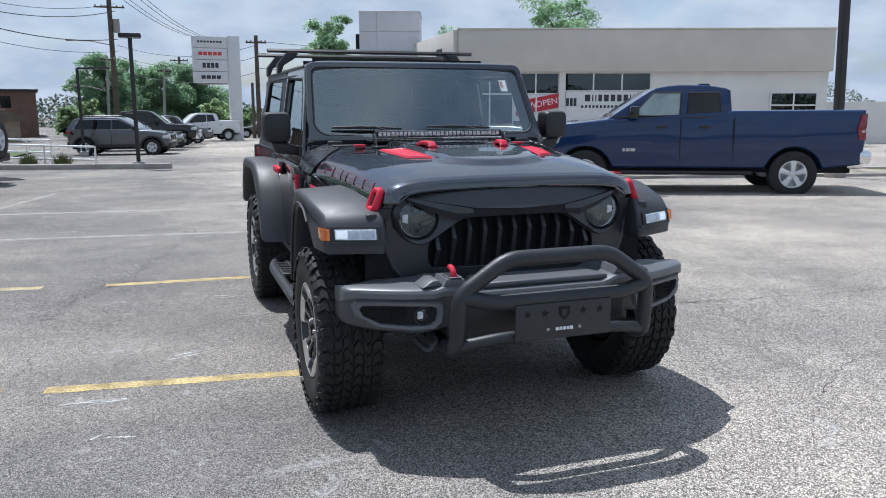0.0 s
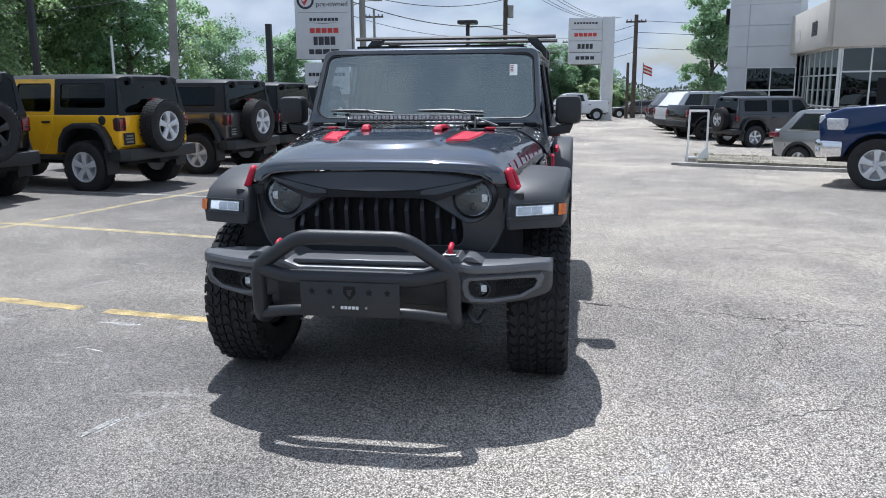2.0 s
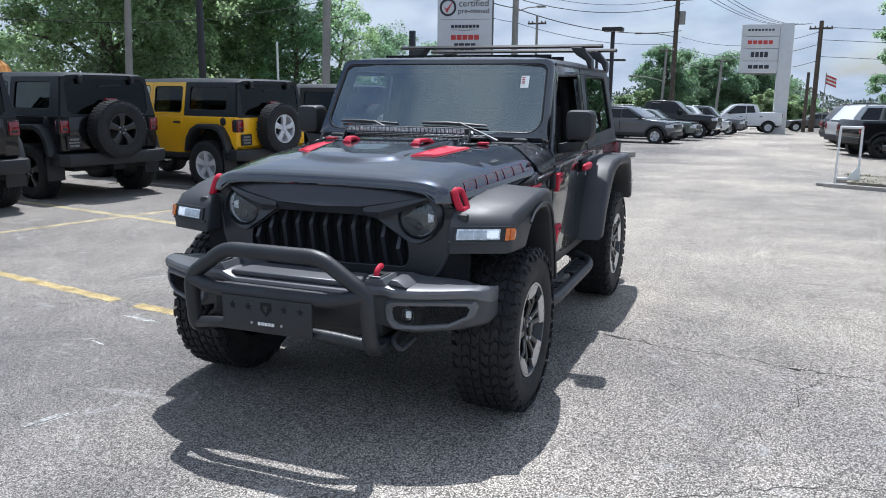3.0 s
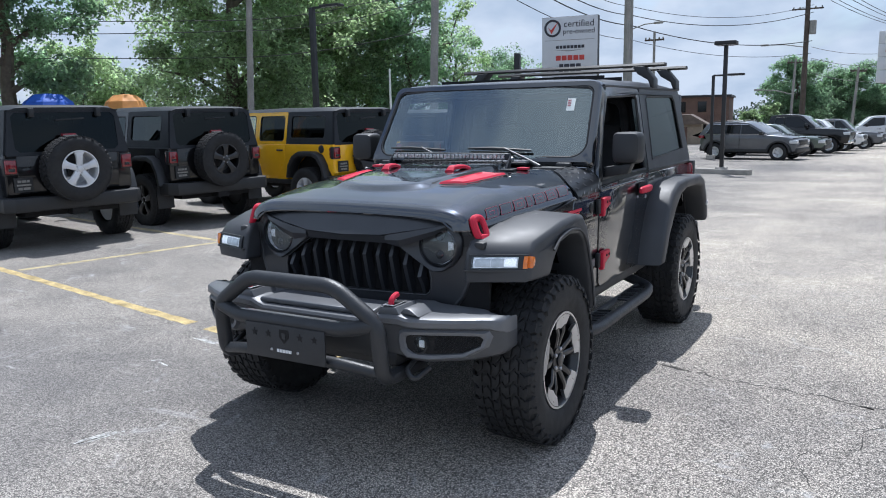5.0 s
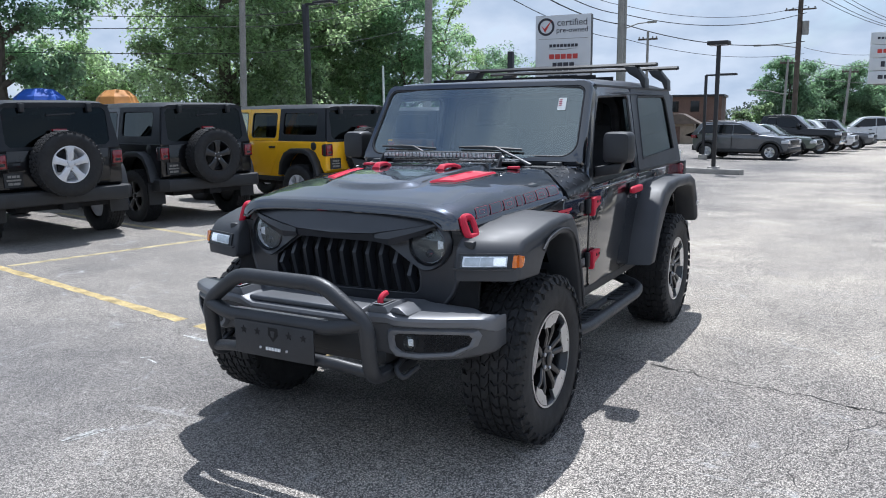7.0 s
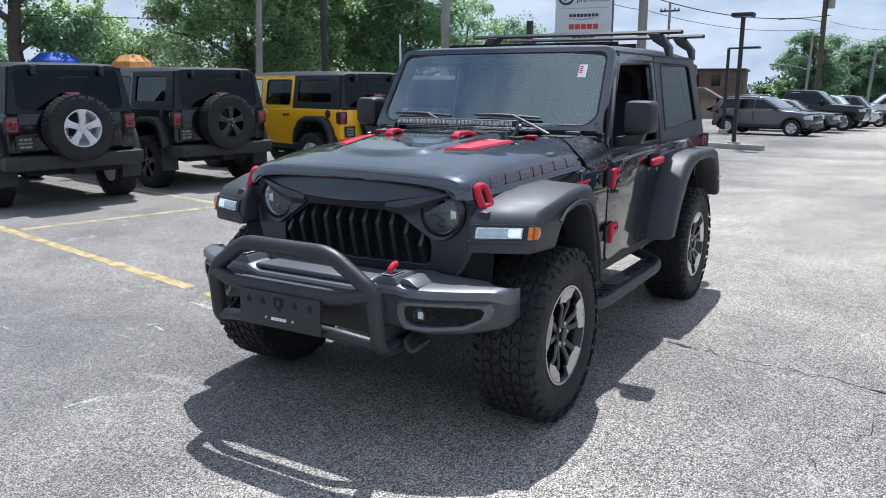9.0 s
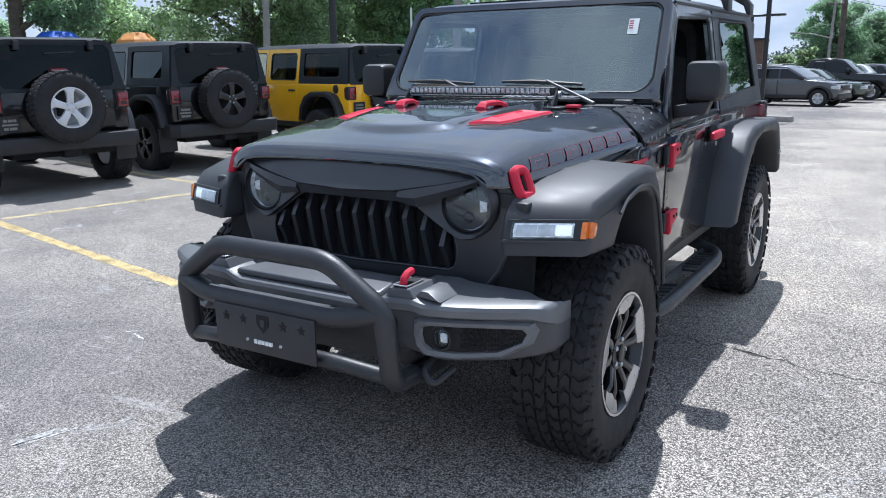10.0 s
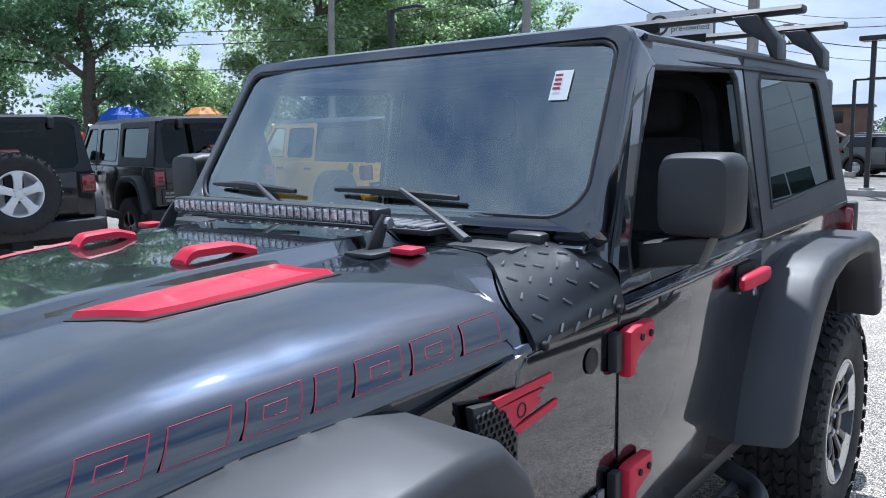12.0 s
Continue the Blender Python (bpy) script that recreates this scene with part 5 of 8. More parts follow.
for s in (1, -1):
    def lean(y, z, off=0.0):
        return Vector((s * (0.795 - 0.16 * max(0.0, z - 1.17) + off), y, z))
    fr = [(1.80, 1.18), (1.81, 1.69), (1.83, 1.728), (2.86, 1.728), (2.885, 1.69), (2.975, 1.18)]
    inn = [(1.915, 1.25), (1.945, 1.65), (1.975, 1.675), (2.67, 1.682), (2.71, 1.655), (2.79, 1.28)]
    bm = B()
    a = [bm.verts.new(lean(y, z, 0.006)) for y, z in fr]
    b = [bm.verts.new(lean(y, z, 0.006)) for y, z in inn]
    c = [bm.verts.new(lean(y, z, -0.03)) for y, z in fr]
    d = [bm.verts.new(lean(y, z, -0.03)) for y, z in inn]
    for i in range(len(fr)):
        j = (i + 1) % len(fr)
        for p, q in ((a, b), (b, d), (d, c), (c, a)):
            bm.faces.new((p[i], p[j], q[j], q[i]))
    bmesh.ops.recalc_face_normals(bm, faces=bm.faces)
    qp = part("quarter_panel", bm, HARDTOP, jeep, "", 30)
    bm = B()
    bm.faces.new([bm.verts.new(lean(y, z, -0.004)) for y, z in inn])
    part("quarter_glass", bm, QUARTER_GLASS, qp, "dark tinted quarter window", smooth=0)
    part("glass_seal", bm_tube(B(), [lean(y, z, 0.004) for y, z in inn], 0.008, 6, True), PLASTIC, qp)
    part("drip_rail", bm_tube(B(), [lean(y, 1.733, 0.010) for y in (1.09, 1.7, 2.3, 2.88)], 0.009, 6), HARDTOP, jeep)
    part("belt_trim", bm_box(B(), s * 0.80 - 0.006, s * 0.80 + 0.006, 1.78, 2.95, 1.165, 1.185, 0.004), PLASTIC, jeep)
    tl = part("tail_lamp", bm_box(B(), s * 0.79 - 0.04, s * 0.79 + 0.045, 2.90, 3.02, 0.99, 1.16, 0.015), TAIL_RED, jeep, "red tail lamp")
    part("lamp_housing", bm_box(B(), s * 0.79 - 0.05, s * 0.79 + 0.05, 2.93, 3.0, 0.97, 1.18, 0.012), PLASTIC, tl)
part("rear_panel", bm_box(B(), -0.72, 0.72, 2.89, 2.99, 1.15, 1.70, 0.02), HARDTOP, jeep)
part("rear_glass", bm_box(B(), -0.6, 0.6, 2.985, 2.995, 1.25, 1.66), QUARTER_GLASS, jeep, smooth=0)
part("rear_bumper", bm_box(B(), -0.85, 0.85, 2.98, 3.15, 0.5, 0.68, 0.03), PLASTIC, jeep)

# roof rack
rack = new("roof_rack")
rack.parent = jeep
tagged(rack, "black roof rack with two cross bars")
for y in (2.16, 2.78):
    bm = B()
    bm_prism(bm, [(y - 0.04, 1.895), (y - 0.025, 1.91), (y + 0.025, 1.91), (y + 0.04, 1.895), (y + 0.02, 1.883), (y - 0.02, 1.883)], "x", -0.80, 0.80, 0.004)
    part("cross_bar", bm, PLASTIC, rack)
    for s in (1, -1):
        part("rack_foot", bm_prism(B(), [(s * 0.575, 1.887), (s * 0.66, 1.887), (s * 0.732, 1.80), (s * 0.734, 1.735), (s * 0.712, 1.735), (s * 0.69, 1.79), (s * 0.615, 1.835)], "y", y - 0.055, y + 0.055, 0.006), PLASTIC, rack)

# light bar over the hood
lb = new("light_bar")
lb.parent = jeep
tagged(lb, "long LED light bar below the windscreen")
part("light_housing", bm_box(B(), -0.415, 0.362, 0.51, 0.56, 1.318, 1.357, 0.008), BAR_BLACK, lb)
for i in range(30):
    x = -0.405 + (i + 0.5) * 0.75 / 30
    part("led_cell", bm_prism(B(), [(x - 0.0115, 1.323), (x + 0.0115, 1.323), (x + 0.0115, 1.352), (x - 0.0115, 1.352)], "y", 0.502, 0.511, 0.007, 2), LED_CELL, lb, smooth=0)
    part("led_rib", bm_box(B(), x + 0.0115, x + 0.0135, 0.503, 0.51, 1.322, 1.353), BAR_BLACK, lb, smooth=0)
for s, x in ((1, 0.372), (-1, -0.425)):
    z = hood_z(0.38, 0.5)
    part("bracket", bm_prism(B(), [(0.455, z), (0.505, z), (0.528, z + 0.05), (0.542, 1.338), (0.515, 1.345), (0.487, z + 0.045)], "x", x - 0.004, x + 0.006, 0.002), BAR_BLACK, lb)
    part("bracket_foot", bm_box(B(), x - 0.02, x + 0.06, 0.415, 0.525, z - 0.004, z + 0.006, 0.003), BAR_BLACK, lb)
    bm = B()
    bm_lathe(bm, [(0.0, 0.012), (0.012, 0.011), (0.014, 0.0)], 10, pose(x + 0.005, 0.525, 1.325))
    part("bracket_bolt", bm, STEEL, lb)
    part("red_insert", bm_box(B(), x + s * 0.09 - 0.03, x + s * 0.09 + 0.03, 0.47, 0.52, z + 0.0, z + 0.014, 0.004), RED, lb)
part("light_cable", bm_tube(B(), arc_path([(0.30, 0.56, 1.31), (0.32, 0.59, 1.275), (0.31, 0.57, 1.262), (0.36, 0.6, 1.262)], 0.02, 4), 0.005, 6), PLASTIC, lb)

# grille panel
def frame_of(bm, outer, inner, y0, y1):
    """A plate with a hole: two outlines of one count, in x and z, between two depths."""
    n = len(outer)
    A, I = [[bm.verts.new((x, y, z)) for x, z in outer] for y in (y0, y1)], [[bm.verts.new((x, y, z)) for x, z in inner] for y in (y0, y1)]
    for i in range(n):
        j = (i + 1) % n
        bm.faces.new((A[0][i], A[0][j], I[0][j], I[0][i]))
        bm.faces.new((A[1][i], A[1][j], I[1][j], I[1][i]))
        bm.faces.new((A[0][i], A[0][j], A[1][j], A[1][i]))
        bm.faces.new((I[0][i], I[0][j], I[1][j], I[1][i]))
    bmesh.ops.recalc_face_normals(bm, faces=bm.faces)
    return bm


half_o = [(0.0, 1.128), (0.30, 1.122), (0.52, 1.105), (0.60, 1.082), (0.632, 1.04), (0.638, 0.96), (0.625, 0.86), (0.59, 0.765), (0.55, 0.712), (0.49, 0.685), (0.0, 0.672)]
half_i = [(0.0, 0.992), (0.13, 0.992), (0.25, 0.99), (0.29, 0.97), (0.36, 0.923), (0.425, 0.88), (0.434, 0.84), (0.434, 0.79), (0.425, 0.766), (0.405, 0.752), (0.0, 0.745)]


def panel_y(x):
    """The panel bows back towards its sides."""
    return -0.485 + 0.05 * (abs(x) / 0.65) ** 3


mirror2 = lambda h: h + [(-x, z) for x, z in h[-2:0:-1]]
bm = frame_of(B(), mirror2(half_o), mirror2(half_i), -0.485, -0.44)
for v in bm.verts:
    v.co.y += 0.05 * (abs(v.co.x) / 0.65) ** 3
grille = part("grille", bm, GRILLE_BLACK, jeep, "matte black angry-brow grille", 40)
part("panel_rim", bm_tube(B(), [(x, panel_y(x) + 0.010, z) for x, z in mirror2(half_o)], 0.013, 10, True), GRILLE_BLACK, grille, "", 60)
part("opening_rim", bm_tube(B(), [(x, panel_y(x) + 0.003, z) for x, z in mirror2(half_i)], 0.005, 8, True), GRILLE_BLACK, grille, "", 60)
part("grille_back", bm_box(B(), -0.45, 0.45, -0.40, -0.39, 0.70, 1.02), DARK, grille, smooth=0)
# fine mesh behind the bars
verts, faces = [], []
for r in range(19):
    for c in range(58):
        x0, z0 = -0.43 + c * 0.015 + (0.0075 if r % 2 else 0), 0.742 + r * 0.013
        k = len(verts)
        for i in range(6):
            a = math.pi / 3 * i + math.pi / 6
            verts.append((x0 + 0.0086 * math.cos(a), -0.424, z0 + 0.0086 * math.sin(a)))
        for i in range(6):
            a = math.pi / 3 * i + math.pi / 6
            verts.append((x0 + 0.006 * math.cos(a), -0.421, z0 + 0.006 * math.sin(a)))
        for i in range(6):
            j = (i + 1) % 6
            faces.append((k + i, k + j, k + 6 + j, k + 6 + i))
me = bpy.data.meshes.new("grille_mesh")
me.from_pydata(verts, [], faces)
me.materials.append(GRILLE_BLACK)
gm = new("grille_mesh", me)
gm.parent = grille
tagged(gm, "black honeycomb mesh", kind="stuff")
for i in range(11):
    x = (i - 5) * 0.0765
    top = min(0.985, 0.985 - (abs(x) - 0.255) * 0.667)
    bm = B()
    rings = []
    for z, y, w in ((0.745, -0.452, 0.013), (0.80, -0.470, 0.014), (top - 0.058, -0.496, 0.014), (top, -0.462, 0.012)):
        xx = x * (1 + 0.10 * (0.93 - z))
        rings.append([(xx - w, y + 0.045, z), (xx - w * 0.7, y, z), (xx + w * 0.7, y, z), (xx + w, y + 0.045, z)])
    bm_loft(bm, rings)
    part("grille_bar", bm, GRILLE_BLACK, grille, "", 25)
# brow: a wide leaning panel, the band under it
bm = B()
rings = []
for x, za, zb, yb in ((-0.545, 1.101, 1.094, -0.482), (-0.38, 1.113, 1.064, -0.528), (-0.22, 1.119, 1.038, -0.556), (0.0, 1.122, 1.030, -0.564), (0.22, 1.119, 1.038, -0.556), (0.38, 1.113, 1.064, -0.528), (0.545, 1.101, 1.094, -0.482)):
    k = 0.05 * (abs(x) / 0.65) ** 3
    rings.append([(x, -0.506 + k, za), (x, yb, zb), (x, yb + 0.006, zb - 0.006), (x, -0.47 + k, zb - 0.004), (x, -0.47 + k, za)])
bm_loft(bm, rings)
part("brow", bm, GRILLE_BLACK, grille, "black brow panel over the lamps", 15)
part("brow_band", bm_loft(B(), [[(x, -0.545, 1.03), (x, -0.525, 0.994), (x, -0.47, 0.99), (x, -0.47, 1.03)] for x in (-0.25, 0.25)]), GRILLE_BLACK, grille, "", 20)
for s in (1, -1):
    bm = B()
    rings = []
    for x, za, zb, d in ((0.235, 1.035, 0.996, -0.545), (0.315, 1.05, 0.984, -0.552), (0.40, 1.066, 1.014, -0.54), (0.49, 1.083, 1.05, -0.518), (0.55, 1.095, 1.082, -0.487)):
        rings.append([(s * x, d + 0.002, za), (s * x, d - 0.004, (za + zb) / 2), (s * x, d + 0.01, zb), (s * x, panel_y(x) + 0.01, zb + 0.008), (s * x, panel_y(x) + 0.01, za)])
    bm_loft(bm, rings)
    part("brow_wing", bm, GRILLE_BLACK, grille, "", 20)
    # the lamp's dished surround, an eye-shaped panel round a round hole
    eye = [(0.26, 0.993), (0.345, 0.935), (0.428, 0.882), (0.455, 0.868), (0.505, 0.874), (0.555, 0.905), (0.59, 0.955), (0.60, 1.01), (0.585, 1.06), (0.54, 1.09), (0.40, 1.066), (0.28, 1.02)]
    cx, cz = 0.478, 0.989
    edge, inner, lip, well = [], [], [], []
    for i in range(40):
        a = 2 * math.pi * i / 40
        dx, dz = math.cos(a), math.sin(a)
        far = 0.1
        for (x0, z0), (x1, z1) in zip(eye, eye[1:] + eye[:1]):
            ex, ez = x1 - x0, z1 - z0
            den = dx * ez - dz * ex
            if abs(den) > 1e-9:
                t_ = ((x0 - cx) * ez - (z0 - cz) * ex) / den
                u_ = ((x0 - cx) * dz - (z0 - cz) * dx) / den
                if t_ > 0 and 0 <= u_ <= 1:
                    far = max(0.102, t_)
        edge.append((s * (cx + dx * far), panel_y(cx + dx * far) - 0.014, cz + dz * far))
        lip.append((s * (cx + dx * (far - 0.004)), panel_y(cx + dx * far) - 0.020, cz + dz * (far - 0.004)))
        inner.append((s * (cx + dx * 0.099), -0.479, cz + dz * 0.099))
        well.append((s * (cx + dx * 0.094), -0.462, cz + dz * 0.094))
    back = [(x, y + 0.02, z) for x, y, z in edge]
    part("lamp_cheek", bm_loft(B(), [back, edge, lip, inner, well], True, False), GRILLE_BLACK, grille, "", 30)
    # head lamp
    hl = new("headlamp")
    hl.parent, hl.matrix_basis = jeep, pose(s * cx, -0.445, cz)
    tagged(hl, "round headlamp with bright split reflector")
    bm = B()
    bm_lathe(bm, [(0.086, 0.0), (0.086, -0.026), (0.089, -0.031), (0.095, -0.028), (0.098, 0.0)], 40, axis="y")
    part("lamp_bezel", bm, SMOKED, hl)
    bm = B()
    bm_lathe(bm, [(0.0, 0.02), (0.03, 0.018), (0.058, 0.004), (0.074, 0.006), (0.087, -0.02)], 14, axis="y")
    part("reflector", bm, LAMP_BOWL, hl, smooth=0)
    for px, pz, r in ((0.0, 0.043, 0.029), (0.0, -0.042, 0.029)):
        bm = B()
        bm_lathe(bm, [(0.0, -0.026), (r * 0.5, -0.022), (r * 0.9, -0.010), (r, 0.0), (r, 0.012)], 20, pose(px, 0, pz), axis="y")
        pj = part("projector", bm, SMOKED, hl)
        bm = B()
        bm_lathe(bm, [(r, 0.0), (r + 0.001, -0.012), (r + 0.007, -0.012), (r + 0.008, 0.006)], 20, pose(px, 0, pz), axis="y")
        part("projector_ring", bm, DARK, pj)
    for px in (-0.056, 0.056):
        part("side_cell", bm_prism(B(), [(px - 0.014, -0.022), (px + 0.014, -0.016), (px + 0.014, 0.016), (px - 0.014, 0.022)] if px > 0 else [(px - 0.014, -0.016), (px + 0.014, -0.022), (px + 0.014, 0.022), (px - 0.014, 0.016)], "y", -0.012, -0.002, 0.004), LAMP_BOWL, hl)
    for a in (0.0, 0.62, -0.62):
        m_ = pose(0, 0, 0, 0, math.degrees(a), 0)
        part("lamp_divider", bm_box(B(), -0.082, 0.082, -0.008, 0.004, -0.004, 0.004), DARK, hl, smooth=0, m=m_)
    bm = B()
    bm_lathe(bm, [(0.0, -0.046), (0.03, -0.044), (0.06, -0.038), (0.087, -0.026)], 32, axis="y")
    part("lamp_glass", bm, LENS, hl).visible_shadow = False

    # front flare
    out = [(-0.48, 0.845), (-0.545, 0.852), (-0.55, 0.895), (-0.525, 0.985), (-0.485, 1.03), (-0.30, 1.075), (-0.12, 1.10), (0.05, 1.108), (0.15, 1.09), (0.215, 1.02), (0.27, 0.90), (0.315, 0.76), (0.345, 0.57), (0.31, 0.57),
           (0.27, 0.74), (0.225, 0.86), (0.175, 0.955), (0.10, 1.005), (-0.02, 1.022), (-0.16, 1.00), (-0.27, 0.93), (-0.335, 0.845)]
    bm = B()
    bm_prism(bm, out, "x", s * 0.645, s * 0.945, 0.022, 3)

    def corner(x, y):
        return x - 0.03 * smooth(0.74, 0.94, x) * smooth(-0.2, -0.48, y)
    for v in bm.verts:
        v.co.x = s * corner(abs(v.co.x), v.co.y)
        if v.co.y < -0.1:
            v.co.y += (0.5 if s > 0 else 0.3) * max(0.0, abs(v.co.x) - 0.68) * smooth(-0.1, -0.42, v.co.y)
        v.co.z -= 0.25 * max(0.0, abs(v.co.x) - 0.86) * smooth(0.9, 1.0, v.co.z) * smooth(0.3, 0.0, v.co.y)
    fl = part("front_fender", bm, FLARE, jeep, "wide dark grey front fender flare", 40)
    part("fender_inner", bm_prism(B(), [(-0.45, 0.99), (-0.3, 1.03), (-0.1, 1.05), (0.1, 1.03), (0.24, 0.9), (0.31, 0.66), (0.36, 0.66), (0.38, 1.08), (-0.45, 1.04)], "x", s * 0.58, s * 0.66), PLASTIC, fl)
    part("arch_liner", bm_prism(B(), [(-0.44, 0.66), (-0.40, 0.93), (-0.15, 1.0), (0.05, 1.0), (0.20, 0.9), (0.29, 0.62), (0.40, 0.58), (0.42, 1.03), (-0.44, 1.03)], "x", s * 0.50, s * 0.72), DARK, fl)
    part("fender_trim", bm_tube(B(), arc_path([(s * 0.947, y, z) for y, z in ((-0.235, 0.965), (-0.16, 1.012), (-0.02, 1.034), (0.108, 1.015), (0.188, 0.96), (0.238, 0.862), (0.284, 0.742), (0.322, 0.575))], 0.05, 3), 0.007, 6), FLARE, fl)

    def front_pt(x, z, off=0.0):
        return Vector((s * corner(x, -0.5), -0.532 - 0.3 * (0.972 - z) + (0.5 if s > 0 else 0.3) * max(0.0, corner(x, -0.5) - 0.68) - off, z))
    def lens(x0, x1, z0, z1, mat, name, nx=6, off=0.004, label="", parent=fl):
        bm = B()
        rings = []
        for i in range(nx + 1):
            x = x0 + (x1 - x0) * i / nx
            rings.append([front_pt(x, z0, off - 0.02), front_pt(x, z0, off), front_pt(x, (z0 + z1) / 2, off + 0.004), front_pt(x, z1, off), front_pt(x, z1, off - 0.02)])
        bm_loft(bm, rings)
        return part(name, bm, mat, parent, label, 50)
    lens(0.672, 0.935, 0.908, 0.973, PLASTIC, "lamp_frame", 6, 0.002)
    dl = lens(0.69, 0.898, 0.914, 0.966, LENS, "daylight_lamp", label="clear lens of the lit daytime lamp", off=0.010)
    dl.visible_shadow = False
    lens(0.694, 0.894, 0.918, 0.962, LAMP_BOWL, "lamp_bowl", 4, 0.004, parent=dl)
    for k in range(3):
        lens(0.703 + k * 0.063, 0.703 + k * 0.063 + 0.059, 0.923, 0.957, LIT_LAMP if k == 2 else WHITE_LAMP, "lamp_cell", 2, 0.006, parent=dl)
    am = lens(0.920, 0.936, 0.914, 0.966, AMBER, "indicator", 4, 0.008, "amber turn signal")
    y_in = front_pt(0.945, 0.94).y
    part("indicator_side", bm_prism(B(), [(y_in - 0.004, 0.914), (-0.405, 0.918), (-0.392, 0.945), (-0.40, 0.962), (y_in + 0.004, 0.966)], "x", s * (corner(0.945, -0.36) - 0.03), s * (corner(0.945, -0.36) + 0.001), 0.006), AMBER, am)
    part("lamp_ledge", bm_loft(B(), [[front_pt(x, 0.902, -0.01), front_pt(x, 0.902, 0.008), front_pt(x, 0.909, 0.011), front_pt(x, 0.911, -0.01)] for x in (0.655, 0.72, 0.79, 0.86, 0.93)]), FLARE, fl)

    # fender-side vent, badge, decal on the flank
    sv = part("side_vent", bm_prism(B(), [(0.255, 1.072), (0.335, 1.062), (0.383, 1.0), (0.388, 0.925), (0.365, 0.895), (0.275, 0.965)], "x", s * 0.785, s * 0.8035, 0.003), PLASTIC, jeep, "black mesh side vent")
    verts, faces = [], []
    for r in range(11):
        for c in range(8):
            y_, z_ = 0.268 + c * 0.0155 + (0.0078 if r % 2 else 0), 0.915 + r * 0.0135
            if y_ > 0.372 - max(0.0, z_ - 0.99) * 0.7 or z_ > 1.052 or z_ < 0.975 - (y_ - 0.275) * 0.72:
                continue
            k = len(verts)
            for rad, dx_ in ((0.0088, 0.0), (0.0086, 0.005), (0.0062, 0.005), (0.0058, 0.001)):
                for i in range(6):
                    a = math.pi / 3 * i + math.pi / 6
                    verts.append((s * (0.8036 + dx_), y_ + rad * math.cos(a), z_ + rad * math.sin(a)))
            for q in range(3):
                for i in range(6):
                    j = (i + 1) % 6
                    faces.append((k + q * 6 + i, k + q * 6 + j, k + q * 6 + 6 + j, k + q * 6 + 6 + i))
    me = bpy.data.meshes.new("vent_mesh")
    me.from_pydata(verts, [], faces)
    me.materials.append(PLASTIC)
    vm = new("vent_mesh", me)
    vm.parent = sv
    tagged(vm, "black honeycomb mesh", kind="stuff")
    bm = B()
    bm_lathe(bm, [(0.0, 0.004), (0.024, 0.004), (0.027, 0.002), (0.027, 0.0)], 24, pose(s * 0.801, 0.665, 1.05, 0, 0, 0 if s > 0 else 180))
    bg = part("round_badge", bm, DECAL_BLACK, jeep, "small round black badge")
    fd = None
    for pts in ([(0.327, 1.050), (0.478, 1.047), (0.445, 1.036), (0.468, 1.030), (0.448, 1.018), (0.372, 1.002)], [(0.313, 1.068), (0.506, 1.068), (0.50, 1.054), (0.325, 1.052)],
                [(0.374, 0.999), (0.527, 1.012), (0.52, 0.998), (0.388, 0.985)]):
        f_ = part("flag_decal" if fd is None else "flag_stripe", bm_prism(B(), pts, "x", s * 0.799, s * 0.8042), RED, fd or jeep, "red torn-flag decal" if fd is None else "", smooth=0)
        fd = fd or f_
    part("flag_ring", bm_tube(B(), [(s * 0.8045, 0.398 + 0.013 * math.cos(a), 1.027 + 0.013 * math.sin(a)) for a in [2 * math.pi * i / 20 for i in range(20)]], 0.0022, 4, True), DECAL_BLACK, fd)
    bars((0.022, 0.03, 0.03, 0.03), 0.042, 0.008, BUMPER_GREY, jeep, pose(s * 0.802, 0.645, 0.735, 0, 0, 90 if s > 0 else -90), "badge_bar")

    # raised hood-side lettering as outlined blocks
    for k in range(7):
        y0 = -0.345 + k * 0.1125
        wd = 0.088 if k != 3 else 0.04
        if k > 3:
            y0 -= 0.04
        def on_side(y, v):
            w, e = hood_half(y), hood_edge(y)
            z = e + 0.022 + 0.040 * v
            lo_u, hi_u = 0.6, 1.0
            for _ in range(24):
                md = (lo_u + hi_u) / 2
                if hood_z(md * w, y) > z:
                    lo_u = md
                else:
                    hi_u = md
            return Vector((s * (lo_u * w + 0.002), y, z + 0.0015))
        sk = 0.03
        loop = [on_side(y0 + wd * a + sk * b, b) for a, b in ((0, 0), (0.5, 0), (1, 0), (1, 0.25), (1, 0.5), (1, 0.75), (1, 1), (0.5, 1), (0, 1), (0, 0.75), (0, 0.5), (0, 0.25))]
        bm = B()
        patch = [[bm.verts.new(on_side(y0 + wd * a / 5 + sk * b / 6, b / 6)) for a in range(6)] for b in range(7)]
        for r, q in zip(patch, patch[1:]):
            for i in range(5):
                bm.faces.new((r[i], r[i + 1], q[i + 1], q[i]))
        bmesh.ops.recalc_face_normals(bm, faces=bm.faces)
        lt = part("letter_block", bm, PAINT, hood, "dark side lettering edged in red", 60)
        part("letter_edge", bm_tube(B(), loop, 0.0011, 4, True), RED_LINE, lt)
        if k in (0, 2, 4, 5):
            inner = [on_side(y0 + wd * a + sk * b, b) for a, b in ((0.3, 0.35), (0.72, 0.35), (0.72, 0.68), (0.3, 0.68))]
            part("letter_edge", bm_tube(B(), inner, 0.001, 4, True), RED_LINE, lt)

